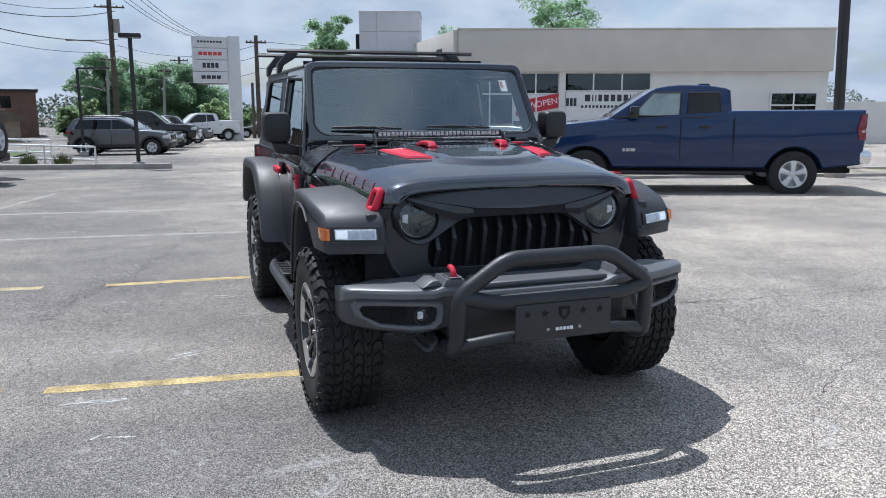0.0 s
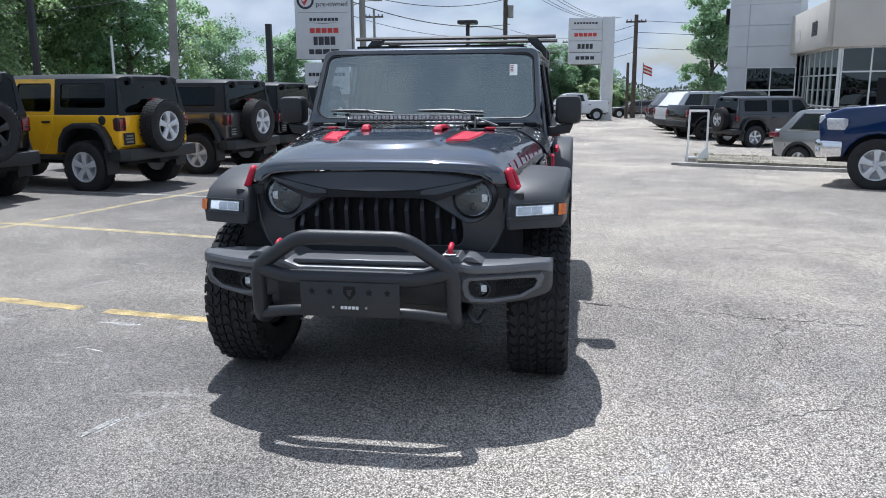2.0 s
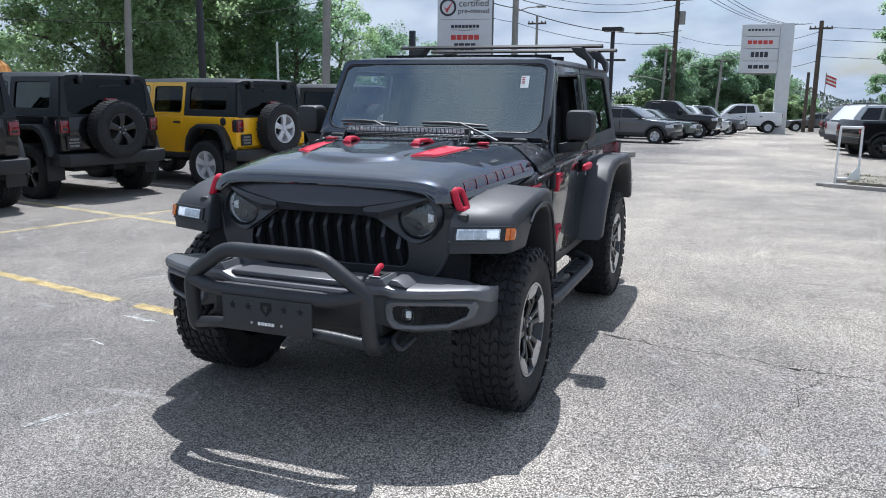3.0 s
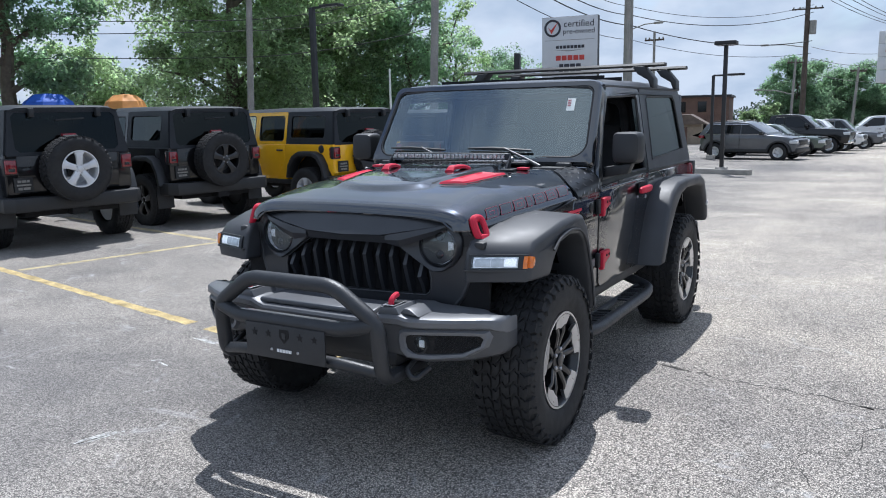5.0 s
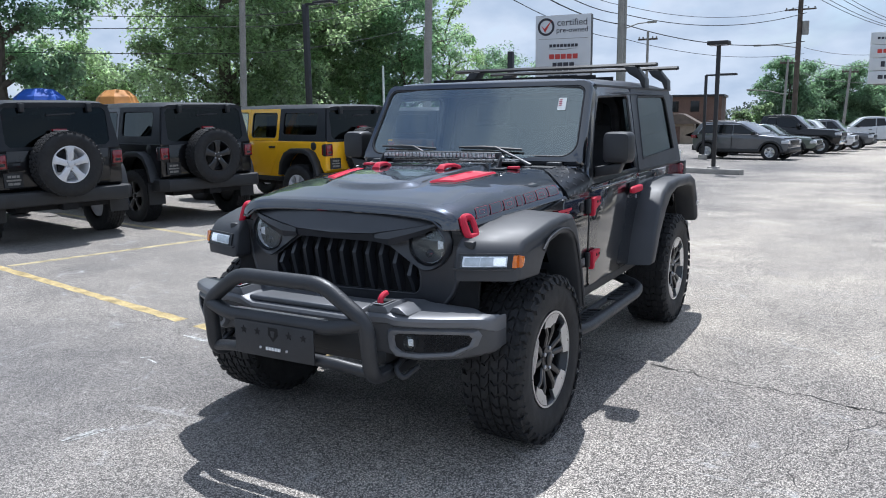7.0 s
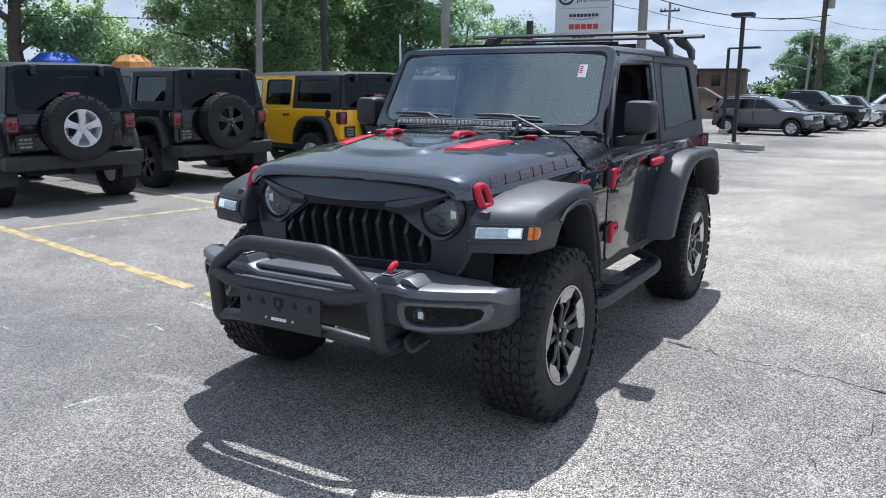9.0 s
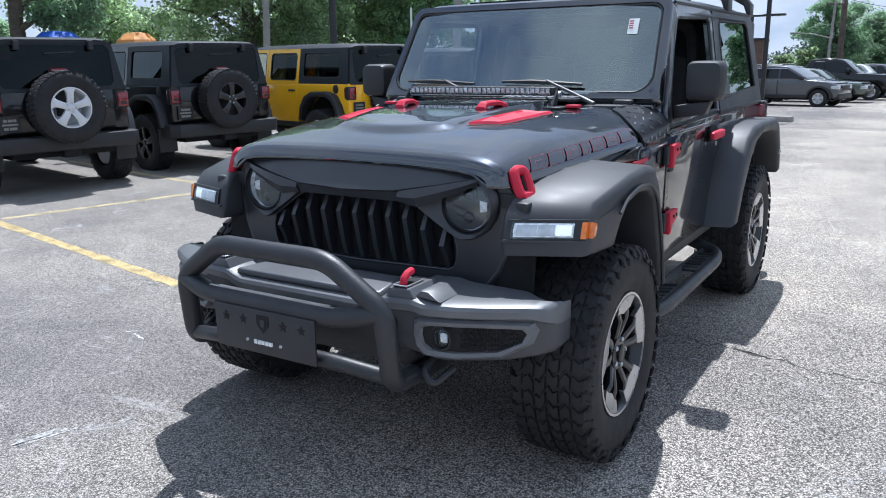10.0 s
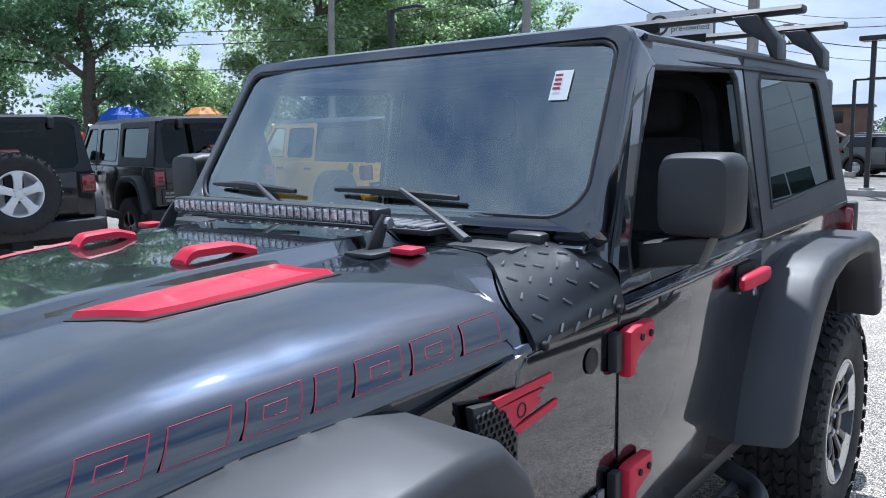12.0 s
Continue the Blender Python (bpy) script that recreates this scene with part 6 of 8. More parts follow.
    # rear flare
    out = [(1.615, 0.565), (1.675, 0.74), (1.77, 0.91), (1.89, 1.03), (2.03, 1.085), (2.30, 1.095), (2.70, 1.09), (2.83, 1.05), (2.93, 0.92), (3.0, 0.72), (2.94, 0.70), (2.87, 0.88),
           (2.78, 0.985), (2.66, 1.015), (2.28, 1.02), (2.10, 0.985), (1.97, 0.90), (1.82, 0.74), (1.71, 0.565)]
    bm = B()
    bm_prism(bm, out, "x", s * 0.765, s * 0.955, 0.026, 3)
    for v in bm.verts:
        if v.co.y < 2.1:
            v.co.y -= 0.05 * smooth(0.95, 0.78, abs(v.co.x)) * smooth(2.1, 1.8, v.co.y)
    rf = part("rear_fender", bm, FLARE, jeep, "wide dark grey rear fender flare", 40)
    part("rear_liner", bm_prism(B(), [(1.70, 0.58), (1.86, 0.80), (2.06, 0.95), (2.46, 1.0), (2.80, 0.94), (2.90, 0.70), (2.95, 0.70), (2.95, 1.05), (1.76, 1.05)], "x", s * 0.6, s * 0.80), DARK, rf)
    part("door_step_pad", bm_prism(B(), [(1.62, 0.585), (1.70, 0.70), (1.755, 0.90), (1.785, 0.90), (1.75, 0.70), (1.70, 0.575)], "x", s * 0.80, s * 0.815), PLASTIC, rf)
    part("reflector_tab", bm_box(B(), s * 0.945 - 0.015, s * 0.945 + 0.015, 2.90, 2.96, 0.83, 0.86, 0.005), STEEL, rf)

# bumper: a grey upper slab over a darker lower body
def bump_front(x):
    return interp(abs(x), ((0, -0.815), (0.40, -0.815), (0.50, -0.81), (0.60, -0.78), (0.70, -0.733), (0.80, -0.672), (0.84, -0.645), (0.860, -0.617), (0.869, -0.585), (0.872, -0.54)))


def bump_top(x):
    return interp(abs(x), ((0, 0.716), (0.32, 0.716), (0.35, 0.742), (0.47, 0.748), (0.51, 0.738), (0.8, 0.734), (0.855, 0.729), (0.866, 0.724), (0.872, 0.714)))


def bump_bot(x):
    return interp(abs(x), ((0, 0.56), (0.45, 0.55), (0.55, 0.528), (0.75, 0.538), (0.83, 0.552), (0.862, 0.562), (0.872, 0.578)))


slab, lower = [], []
for i in range(73):
    x = 0.872 * math.sin(math.pi / 2 * (i - 36) / 36)
    f, t, b = bump_front(x), bump_top(x), bump_bot(x)
    bk = -0.50 + (f + 0.07 + 0.50) * smooth(0.72, 0.875, abs(x))
    tip = 0.012 * smooth(0.82, 0.868, abs(x))
    slab.append([(x, bk, t - 0.05 - tip), (x, bk, t - 0.008), (x, min(f + 0.10, bk - 0.01), t), (x, f + 0.022, t - 0.003), (x, f + 0.007, t - 0.010), (x, f, t - 0.022), (x, f + 0.002, t - 0.044 - tip), (x, f + 0.012, t - 0.05 - tip)])
    lower.append([(x, bk, b), (x, bk, t - 0.049 - tip), (x, f + 0.020, t - 0.049 - tip), (x, f + 0.018, b + 0.035), (x, f + 0.03, b + 0.012), (x, f + 0.06, b)])
bumper = part("front_bumper", bm_loft(B(), lower), BUMPER_DARK, jeep, "grey steel off-road front bumper", 30)
part("bumper_slab", bm_loft(B(), slab), BUMPER_GREY, bumper, "pale grey bumper top", 30)
part("bumper_centre", bm_box(B(), -0.40, 0.40, -0.828, -0.78, 0.545, 0.665, 0.012), PLASTIC, bumper, "black centre section")
part("bumper_valance", bm_box(B(), -0.45, 0.45, -0.79, -0.55, 0.50, 0.57, 0.02), PLASTIC, bumper)
part("winch_deck", bm_prism(B(), [(-0.33, -0.79), (0.33, -0.79), (0.29, -0.60), (-0.29, -0.60)], "z", 0.714, 0.742, 0.012, 3), BUMPER_GREY, bumper)
# added near-black filler: stands in for the shade between bumper deck and grille
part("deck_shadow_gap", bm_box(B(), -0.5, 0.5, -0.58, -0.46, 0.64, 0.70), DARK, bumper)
for s in (1, -1):
    def bp(x, z, off):
        return Vector((s * x, bump_front(x) - off, z))
    # lamp recess
    o = [(0.485, 0.682), (0.60, 0.684), (0.72, 0.682), (0.822, 0.674), (0.836, 0.65), (0.82, 0.605), (0.74, 0.558), (0.60, 0.548), (0.50, 0.555), (0.47, 0.585), (0.46, 0.635), (0.465, 0.67)]
    cx, cz = 0.655, 0.617
    bm = B()
    n = len(o)
    r1 = [bm.verts.new(bp(x, z, -0.017)) for x, z in o]
    r2 = [bm.verts.new(bp(cx + (x - cx) * 0.93, cz + (z - cz) * 0.86, -0.002)) for x, z in o]
    r3 = [bm.verts.new(bp(cx + (x - cx) * 0.83, cz + (z - cz) * 0.66, -0.006)) for x, z in o]
    r4 = [bm.verts.new(bp(cx + (x - cx) * 0.80, cz + (z - cz) * 0.6, -0.018)) for x, z in o]
    for p, q in ((r1, r2), (r2, r3), (r3, r4)):
        for i in range(n):
            bm.faces.new((p[i], p[(i + 1) % n], q[(i + 1) % n], q[i]))
    bmesh.ops.recalc_face_normals(bm, faces=bm.faces)
    bz = part("lamp_bezel", bm, BUMPER_GREY, bumper, "grey fog lamp surround", 30)
    bm = B()
    rim_v = [bm.verts.new(bp(cx + (x - cx) * 0.81, cz + (z - cz) * 0.62, -0.016)) for x, z in o]
    mid_v = [bm.verts.new(bp(cx + (x - cx) * 0.4, cz + (z - cz) * 0.3, -0.016)) for x, z in o]
    hub_v = bm.verts.new(bp(cx, cz, -0.016))
    for i in range(len(o)):
        j = (i + 1) % len(o)
        bm.faces.new((rim_v[i], rim_v[j], mid_v[j], mid_v[i]))
        bm.faces.new((mid_v[i], mid_v[j], hub_v))
    part("lamp_recess", bm, DARK, bz, smooth=0)
    for k in range(10):
        for j in range(4):
            x, z = 0.625 + k * 0.017 + (0.008 if j % 2 else 0), 0.594 + j * 0.018
            bm = B()
            bm_lathe(bm, [(0.0065, 0.0), (0.0085, -0.004), (0.0085, 0.0)], 6, Matrix.Translation(bp(x, z, -0.013)), axis="y")
            part("mesh_cell", bm, PLASTIC, bz, smooth=0)
    fg = new("fog_lamp")
    fg.parent, fg.matrix_basis = bumper, Matrix.Translation(bp(0.556, 0.618, -0.02))
    bm = B()
    bm_lathe(bm, [(0.034, 0.01), (0.036, -0.012), (0.042, -0.012), (0.042, 0.01)], 24, axis="y")
    part("fog_ring", bm, PLASTIC, fg)
    bm = B()
    bm_lathe(bm, [(0.0, -0.018), (0.02, -0.015), (0.034, -0.004)], 24, axis="y")
    part("fog_glass", bm, LENS, fg)
    part("fog_reflector", bm_prism(B(), [(-0.024, -0.014), (0.024, -0.014), (0.024, 0.018), (-0.024, 0.018)], "y", -0.004, 0.004, 0.003), LAMP_BOWL, fg, smooth=0)
    # hook, its plinth and the ridge beside it
    part("hook_plinth", bm_prism(B(), [(s * 0.355, 0.73), (s * 0.375, 0.768), (s * 0.455, 0.772), (s * 0.475, 0.74)], "y", -0.80, -0.64, 0.008), BUMPER_GREY, bumper)
    part("slab_hump", bm_prism(B(), [(s * 0.462, 0.744), (s * 0.487, 0.768), (s * 0.515, 0.768), (s * 0.56, 0.738)], "y", -0.785, -0.66, 0.006), BUMPER_GREY, bumper)
    bm = B()
    bm_tube(bm, arc_path([(s * 0.413, -0.765, 0.755), (s * 0.413, -0.772, 0.79), (s * 0.413, -0.748, 0.808), (s * 0.413, -0.722, 0.81)], 0.025, 5), 0.013, 10)
    part("tow_hook", bm, RED, bumper, "red tow hook")
    part("hook_slot", bm_box(B(), s * 0.413 - 0.024, s * 0.413 + 0.024, -0.79, -0.69, 0.771, 0.776), DARK, bumper, smooth=0)
    part("slot_edge", bm_tube(B(), [(s * 0.413 + dx, y, 0.776) for dx, y in ((-0.026, -0.69), (-0.026, -0.792), (0.026, -0.792), (0.026, -0.69))], 0.003, 6), STEEL, bumper, "thin bright steel edge of the hook slot")
    part("tow_eye", bm_tube(B(), arc_path([(s * 0.50, -0.72, 0.53), (s * 0.50, -0.80, 0.50), (s * 0.54, -0.80, 0.46), (s * 0.57, -0.72, 0.50)], 0.03, 4), 0.012, 8), BAR_BLACK, bumper)
    part("frame_horn", bm_box(B(), s * 0.42 - 0.05, s * 0.42 + 0.05, -0.60, 0.3, 0.46, 0.58, 0.01), DARK, jeep)

# bull bar
bull = new("bull_bar")
bull.parent = jeep
tagged(bull, "black tubular bull bar with skid plate")
hoop = arc_path([(0.455, -0.78, 0.475), (0.452, -0.905, 0.482), (0.447, -0.932, 0.732), (0.24, -0.945, 0.874), (-0.24, -0.945, 0.874), (-0.447, -0.932, 0.732), (-0.452, -0.905, 0.482), (-0.455, -0.78, 0.475)], 0.06, 7)
part("hoop", bm_tube(B(), hoop, 0.034, 16), BAR_BLACK, bull)
part("mid_tube", bm_tube(B(), arc_path([(0.44, -0.932, 0.725), (0.30, -0.965, 0.695), (-0.30, -0.965, 0.695), (-0.44, -0.932, 0.725)], 0.06, 6), 0.033, 14), BAR_BLACK, bull)
part("low_tube", bm_tube(B(), arc_path([(0.445, -0.905, 0.505), (0.27, -0.955, 0.54), (-0.27, -0.955, 0.54), (-0.445, -0.905, 0.505)], 0.06, 6), 0.026, 12), BAR_BLACK, bull)
pl = part("skid_plate", bm_prism(B(), [(-0.225, 0.685), (0.225, 0.685), (0.225, 0.53), (-0.225, 0.53)], "y", -1.0020, -0.9940, 0.002), BAR_BLACK, bull, "flat black plate with star cut-outs")
for x in (-0.17, -0.09, 0.09, 0.17):
    star = []
    for i in range(10):
        r = 0.019 if i % 2 == 0 else 0.008
        a = math.pi / 2 + i * math.pi / 5
        star.append((x + r * math.cos(a), 0.642 + r * math.sin(a)))
    part("star_cut", bm_prism(B(), star, "y", -1.0035, -1.0020), DARK, pl, smooth=0)
part("shield_cut", bm_prism(B(), [(-0.026, 0.668), (0.026, 0.668), (0.028, 0.635), (0.0, 0.604), (-0.028, 0.635)], "y", -1.0035, -1.0020), DARK, pl, smooth=0)
part("shield_bar", bm_prism(B(), [(-0.012, 0.652), (0.012, 0.652), (0.004, 0.622), (-0.01, 0.63)], "y", -1.0050, -1.0035), BAR_BLACK, pl, smooth=0)
bars((0.012, 0.012, 0.012, 0.012, 0.012), 0.013, 0.005, TEXT_WHITE, pl, pose(0, -1.0020, 0.572))
for s in (1, -1):
    bm = B()
    bm_lathe(bm, [(0.0, -1.0060), (0.005, -1.0060), (0.007, -1.0020)], 10, pose(s * 0.075, 0, 0.572), axis="y")
    part("plate_bolt", bm, STEEL, pl)
    part("bar_mount", bm_box(B(), s * 0.455 - 0.03, s * 0.455 + 0.03, -0.88, -0.60, 0.455, 0.5, 0.008), BAR_BLACK, bull)
part("deck_strip", bm_box(B(), -0.28, 0.28, -0.971, -0.962, 0.7262, 0.7292), RIM_SILVER, bull, smooth=0)
part("deck_strip", bm_box(B(), -0.25, 0.25, -0.954, -0.947, 0.7242, 0.7272), RIM_SILVER, bull, smooth=0)

# wheels, axles
AX = 0.80
for y in (-0.09, 2.39):
    wheel_parts(jeep, pose(AX, y, 0.405), R=0.41)
    wheel_parts(jeep, pose(-AX, y, 0.405, 0, 0, 180), R=0.41)
    part("axle", bm_tube(B(), [(-0.7, y, 0.41), (0.7, y, 0.41)], 0.045, 10), DARK, jeep)
    part("differential", bm_box(B(), -0.35 if y < 1 else -0.12, -0.1 if y < 1 else 0.12, y - 0.13, y + 0.12, 0.30, 0.52, 0.06), DARK, jeep)
part("steering_link", bm_tube(B(), [(-0.6, -0.2, 0.40), (0.6, -0.2, 0.44)], 0.02, 8), DARK, jeep)
for s in (1, -1):
    part("damper", bm_tube(B(), [(s * 0.52, -0.08, 0.45), (s * 0.50, -0.05, 0.9)], 0.04, 8), DARK, jeep)
part("chassis", bm_box(B(), -0.45, 0.45, -0.4, 2.9, 0.42, 0.55), DARK, jeep)

# cabin
part("dashboard", bm_prism(B(), [(0.78, 1.0), (0.74, 1.22), (0.80, 1.275), (1.05, 1.27), (1.12, 1.2), (1.10, 1.0)], "x", -0.68, 0.68, 0.03), INTERIOR, jeep, "dark dashboard")
bm = B()
bm_tube(bm, [(0.36 + 0.185 * math.cos(a), 1.24 + 0.07 * math.sin(a), 1.19 + 0.17 * math.sin(a)) for a in [2 * math.pi * i / 28 for i in range(28)]], 0.016, 8, True)
sw = part("steering_wheel", bm, INTERIOR, jeep, "black steering wheel")
part("wheel_hub", bm_box(B(), 0.29, 0.43, 1.2, 1.26, 1.15, 1.24, 0.03), INTERIOR, sw)
for s in (1, -1):
    seat = new("front_seat")
    seat.parent = jeep
    tagged(seat, "black cloth front seat")
    part("cushion", bm_box(B(), s * 0.36 - 0.25, s * 0.36 + 0.25, 1.22, 1.72, 0.78, 0.97, 0.06, 3), INTERIOR, seat)
    part("backrest", bm_prism(B(), [(1.66, 0.9), (1.80, 0.88), (1.94, 1.44), (1.84, 1.48)], "x", s * 0.36 - 0.24, s * 0.36 + 0.24, 0.05, 3), INTERIOR, seat)
    part("headrest", bm_box(B(), s * 0.36 - 0.13, s * 0.36 + 0.13, 1.86, 1.96, 1.49, 1.66, 0.04, 3), INTERIOR, seat)
part("cabin_floor", bm_box(B(), -0.68, 0.68, 1.0, 2.88, 0.95, 0.99), INTERIOR, jeep)
part("headliner", bm_box(B(), -0.66, 0.66, 1.15, 2.85, 1.70, 1.715), INTERIOR, jeep)
part("rear_seat", bm_prism(B(), [(2.2, 0.95), (2.45, 0.95), (2.6, 1.4), (2.5, 1.42), (2.36, 1.1), (2.2, 1.08)], "x", -0.5, 0.5, 0.04), INTERIOR, jeep)
for s in (1, -1):
    part("roll_bar", bm_tube(B(), arc_path([(s * 0.66, 1.85, 1.0), (s * 0.60, 1.85, 1.66), (s * 0.2, 1.85, 1.69)], 0.1, 5), 0.035, 8), INTERIOR, jeep)


# ---- other vehicles ----
POST_GREY = material("weathered_grey_pole", (0.27, 0.26, 0.24), 0.85, vary=0.15, vscale=2, grain=0.15, gscale=30)
PRIVACY = material("dark_tinted_glass", (0.006, 0.007, 0.008), 0.05, 0.0, 0.0, vary=0.1, spec=0.5)
# opaque pane over a solid cabin; its pale colour imitates daylight passing through
DAYLIT_GLASS = material("painted_daylit_glass", (0.28, 0.34, 0.34), 0.08, vary=0.3, vscale=2.5, spec=0.5)
YELLOW_PAINT = material("yellow_car_paint", (0.95, 0.5, 0.014), 0.3, 0.0, 1.0, vary=0.05, spec=0.15)
BLACK_PAINT = material("black_car_paint", (0.006, 0.006, 0.007), 0.3, 0.1, 1.0, vary=0.05, spec=0.15)
SAGE = material("sage_car_paint", (0.12, 0.15, 0.125), 0.3, 0.4, 1.0, vary=0.05)
GUNMETAL = material("grey_car_paint", (0.12, 0.125, 0.135), 0.32, 0.4, 1.0, vary=0.05, spec=0.15)
CHARCOAL = material("charcoal_car_paint", (0.05, 0.053, 0.06), 0.35, 0.3, 1.0, vary=0.05, spec=0.15)
TAN_GREY = material("grey_brown_car_paint", (0.13, 0.12, 0.115), 0.32, 0.4, 1.0, vary=0.05, spec=0.15)
NAVY = material("navy_car_paint", (0.001, 0.021, 0.088), 0.32, 0.0, 1.0, vary=0.06, spec=0.15)
SILVER_PAINT = material("silver_car_paint", (0.36, 0.37, 0.385), 0.3, 0.6, 1.0, vary=0.04, spec=0.15)
WHITE_CAR = material("white_car_paint", (0.7, 0.71, 0.72), 0.3, 0.0, 1.0, vary=0.03, spec=0.15)
TOP_BLACK = material("black_hardtop", (0.017, 0.0195, 0.024), 0.46, vary=0.12, bump=0.3, bscale=500, spec=0.32)


def frame_sheet(bm, fr, inn, place, t0=0.005, t1=-0.03):
    """A pressed frame round an opening; place maps (u, v, offset) to a point."""
    loops = [[bm.verts.new(place(*p, o)) for p in pts] for pts, o in ((fr, t0), (inn, t0), (inn, t1), (fr, t1))]
    n = len(fr)
    for p, q in zip(loops, loops[1:] + loops[:1]):
        for i in range(n):
            bm.faces.new((p[i], p[(i + 1) % n], q[(i + 1) % n], q[i]))
    bmesh.ops.recalc_face_normals(bm, faces=bm.faces)
    return bm


def pane(pts, place, off=0.0):
    bm = B()
    bm.faces.new([bm.verts.new(place(*p, off)) for p in pts])
    return bm


def rect(a, b, c, d, k=0.03):
    """A rectangle with cut corners."""
    return [(a + k, c), (a, c + k), (a, d - k), (a + k, d), (b - k, d), (b, d - k), (b, c + k), (b - k, c)]


def wrangler4(m, paint, top, rim_mat, label, door_glass=None, WB=2.98, lift=0.0, group="parked off-road cars"):
    """A four-door off-roader seen mostly from behind; origin under the front axle, nose to -y."""
    t = thing("off_road_car", m, label, "car", group)
    yr = WB + 0.62
    Z = lift
    side = [(-0.5, 0.62 + Z), (-0.45, 0.95 + Z), (-0.25, 1.02 + Z), (0.2, 1.02 + Z), (0.36, 0.9 + Z), (0.45, 0.56 + Z), (WB - 0.66, 0.56 + Z), (WB - 0.5, 0.84 + Z), (WB - 0.3, 0.99 + Z), (WB + 0.25, 0.99 + Z), (WB + 0.46, 0.8 + Z), (yr - 0.06, 0.66 + Z),
            (yr, 0.72 + Z), (yr, 1.2 + Z), (0.62, 1.19 + Z), (0.35, 1.17 + Z), (-0.42, 1.1 + Z), (-0.5, 1.02 + Z)]
    bm = bm_prism(B(), side, "x", -0.80, 0.80, 0.025, 3)
    for v in bm.verts:
        if v.co.y < 0.4:
            v.co.x *= 1 - 0.16 * smooth(0.4, -0.5, v.co.y)
    body = part("body", bm, paint, t)
    part("underbody", bm_box(B(), -0.6, 0.6, -0.45, yr - 0.05, 0.42 + Z, 0.98 + Z), DARK, t)
    # cabin shell with openings
    zb, zt = 1.195 + Z, 1.80 + Z
    for s in (1, -1):
        def lean(y, z, off=0.0):
            return Vector((s * (0.79 - 0.17 * (z - zb) + off), y, z))
        ends = ((0.72, 1.52, paint, door_glass or TINT), (1.53, 2.36, paint, TINT), (2.37, yr - 0.02, top, TINT))
        for k, (a, b, mat, gl) in enumerate(ends):
            fr = [(a, zb), (a, zt - 0.1), (a, zt - 0.08), (a, zt - 0.06), (b, zt - 0.06), (b, zt - 0.08), (b, zt - 0.1), (b, zb)]
            if k == 0:
                fr = [(0.70, zb), (0.80, zb + 0.16), (1.0, zt - 0.2), (1.1, zt - 0.06), (b, zt - 0.06), (b, zt - 0.08), (b, zt - 0.1), (b, zb)]
                inn = [(0.80, zb + 0.05), (0.88, zb + 0.17), (1.06, zt - 0.21), (1.14, zt - 0.12), (b - 0.09, zt - 0.12), (b - 0.06, zt - 0.15), (b - 0.06, zb + 0.07), (b - 0.09, zb + 0.05)]
            else:
                hi = 0.05 if k == 1 else 0.1
                i0, i1 = a + (0.07 if k == 1 else 0.1), b - (0.07 if k == 1 else 0.22)
                fr = [(a, zb), (a, zb + 0.02), (a, zt - 0.08), (a + 0.02, zt - 0.06), (b - 0.02, zt - 0.06), (b - (0.06 if k == 2 else 0), zt - 0.08), (b, zb + 0.02), (b, zb)]
                r = rect(i0, i1, zb + hi, zt - 0.13, 0.035)
                inn = [r[0], r[1], r[2], r[3], r[4], r[5], r[6], r[7]]
            part("window_frame", frame_sheet(B(), fr, inn, lean), mat, t, smooth=25)
            part("side_glass", pane(inn, lean, -0.01), gl, t, smooth=0)
            part("glass_seal", bm_tube(B(), [lean(y, z, 0.001) for y, z in inn], 0.009, 5, True), PLASTIC, t)
        for a, b in ((0.74, 1.52), (1.535, 2.33)):
            d = part("door", bm_prism(B(), [(a, 0.62 + Z), (a + 0.03, 0.6 + Z), (b - (0.03 if a < 1 else 0.22), 0.6 + Z), (b, 0.66 + Z if a < 1 else 0.95 + Z), (b, 1.18 + Z), (a, 1.18 + Z)], "x", s * 0.785, s * 0.806, 0.008), paint, t)
            part("door_handle", bm_box(B(), s * 0.82 - 0.013, s * 0.82 + 0.013, b - 0.2, b - 0.04, 1.07 + Z, 1.1 + Z, 0.008), PLASTIC, d)
            for z in (0.76, 1.05):
                part("hinge", bm_box(B(), s * 0.815 - 0.012, s * 0.815 + 0.012, a - 0.03, a + 0.1, z + Z, z + 0.06 + Z, 0.008), paint, d)
        for yc, tag in ((0.0, "front_fender"), (WB, "rear_fender")):
            o = [(-0.50, 0.62), (-0.45, 0.84), (-0.33, 1.0), (-0.16, 1.075), (0.2, 1.08), (0.36, 1.02), (0.47, 0.86), (0.53, 0.64), (0.46, 0.64), (0.40, 0.83), (0.31, 0.95), (0.17, 1.0), (-0.13, 0.995), (-0.27, 0.93), (-0.38, 0.80), (-0.43, 0.62)]
            part(tag, bm_prism(B(), [(yc + a, b + Z) for a, b in o], "x", s * 0.72, s * 0.935, 0.025), PLASTIC, t)
            wheel_parts(t, pose(s * 0.80, yc, 0.405, 0, 0, 0 if s > 0 else 180), R=0.405, W=0.265, style="five", rim_mat=rim_mat, seg=36)
        part("side_sill", bm_box(B(), s * 0.79 - 0.03, s * 0.79 + 0.03, 0.5, WB - 0.5, 0.5 + Z, 0.58 + Z, 0.02), PLASTIC, t)
        tl = part("tail_lamp", bm_box(B(), s * 0.735 - 0.065, s * 0.735 + 0.07, yr - 0.1, yr + 0.035, 0.97 + Z, 1.14 + Z, 0.012), TAIL_RED, t, "red tail lamp")
        part("lamp_surround", bm_box(B(), s * 0.735 - 0.078, s * 0.735 + 0.083, yr - 0.06, yr + 0.015, 0.955 + Z, 1.155 + Z, 0.01), PLASTIC, tl)
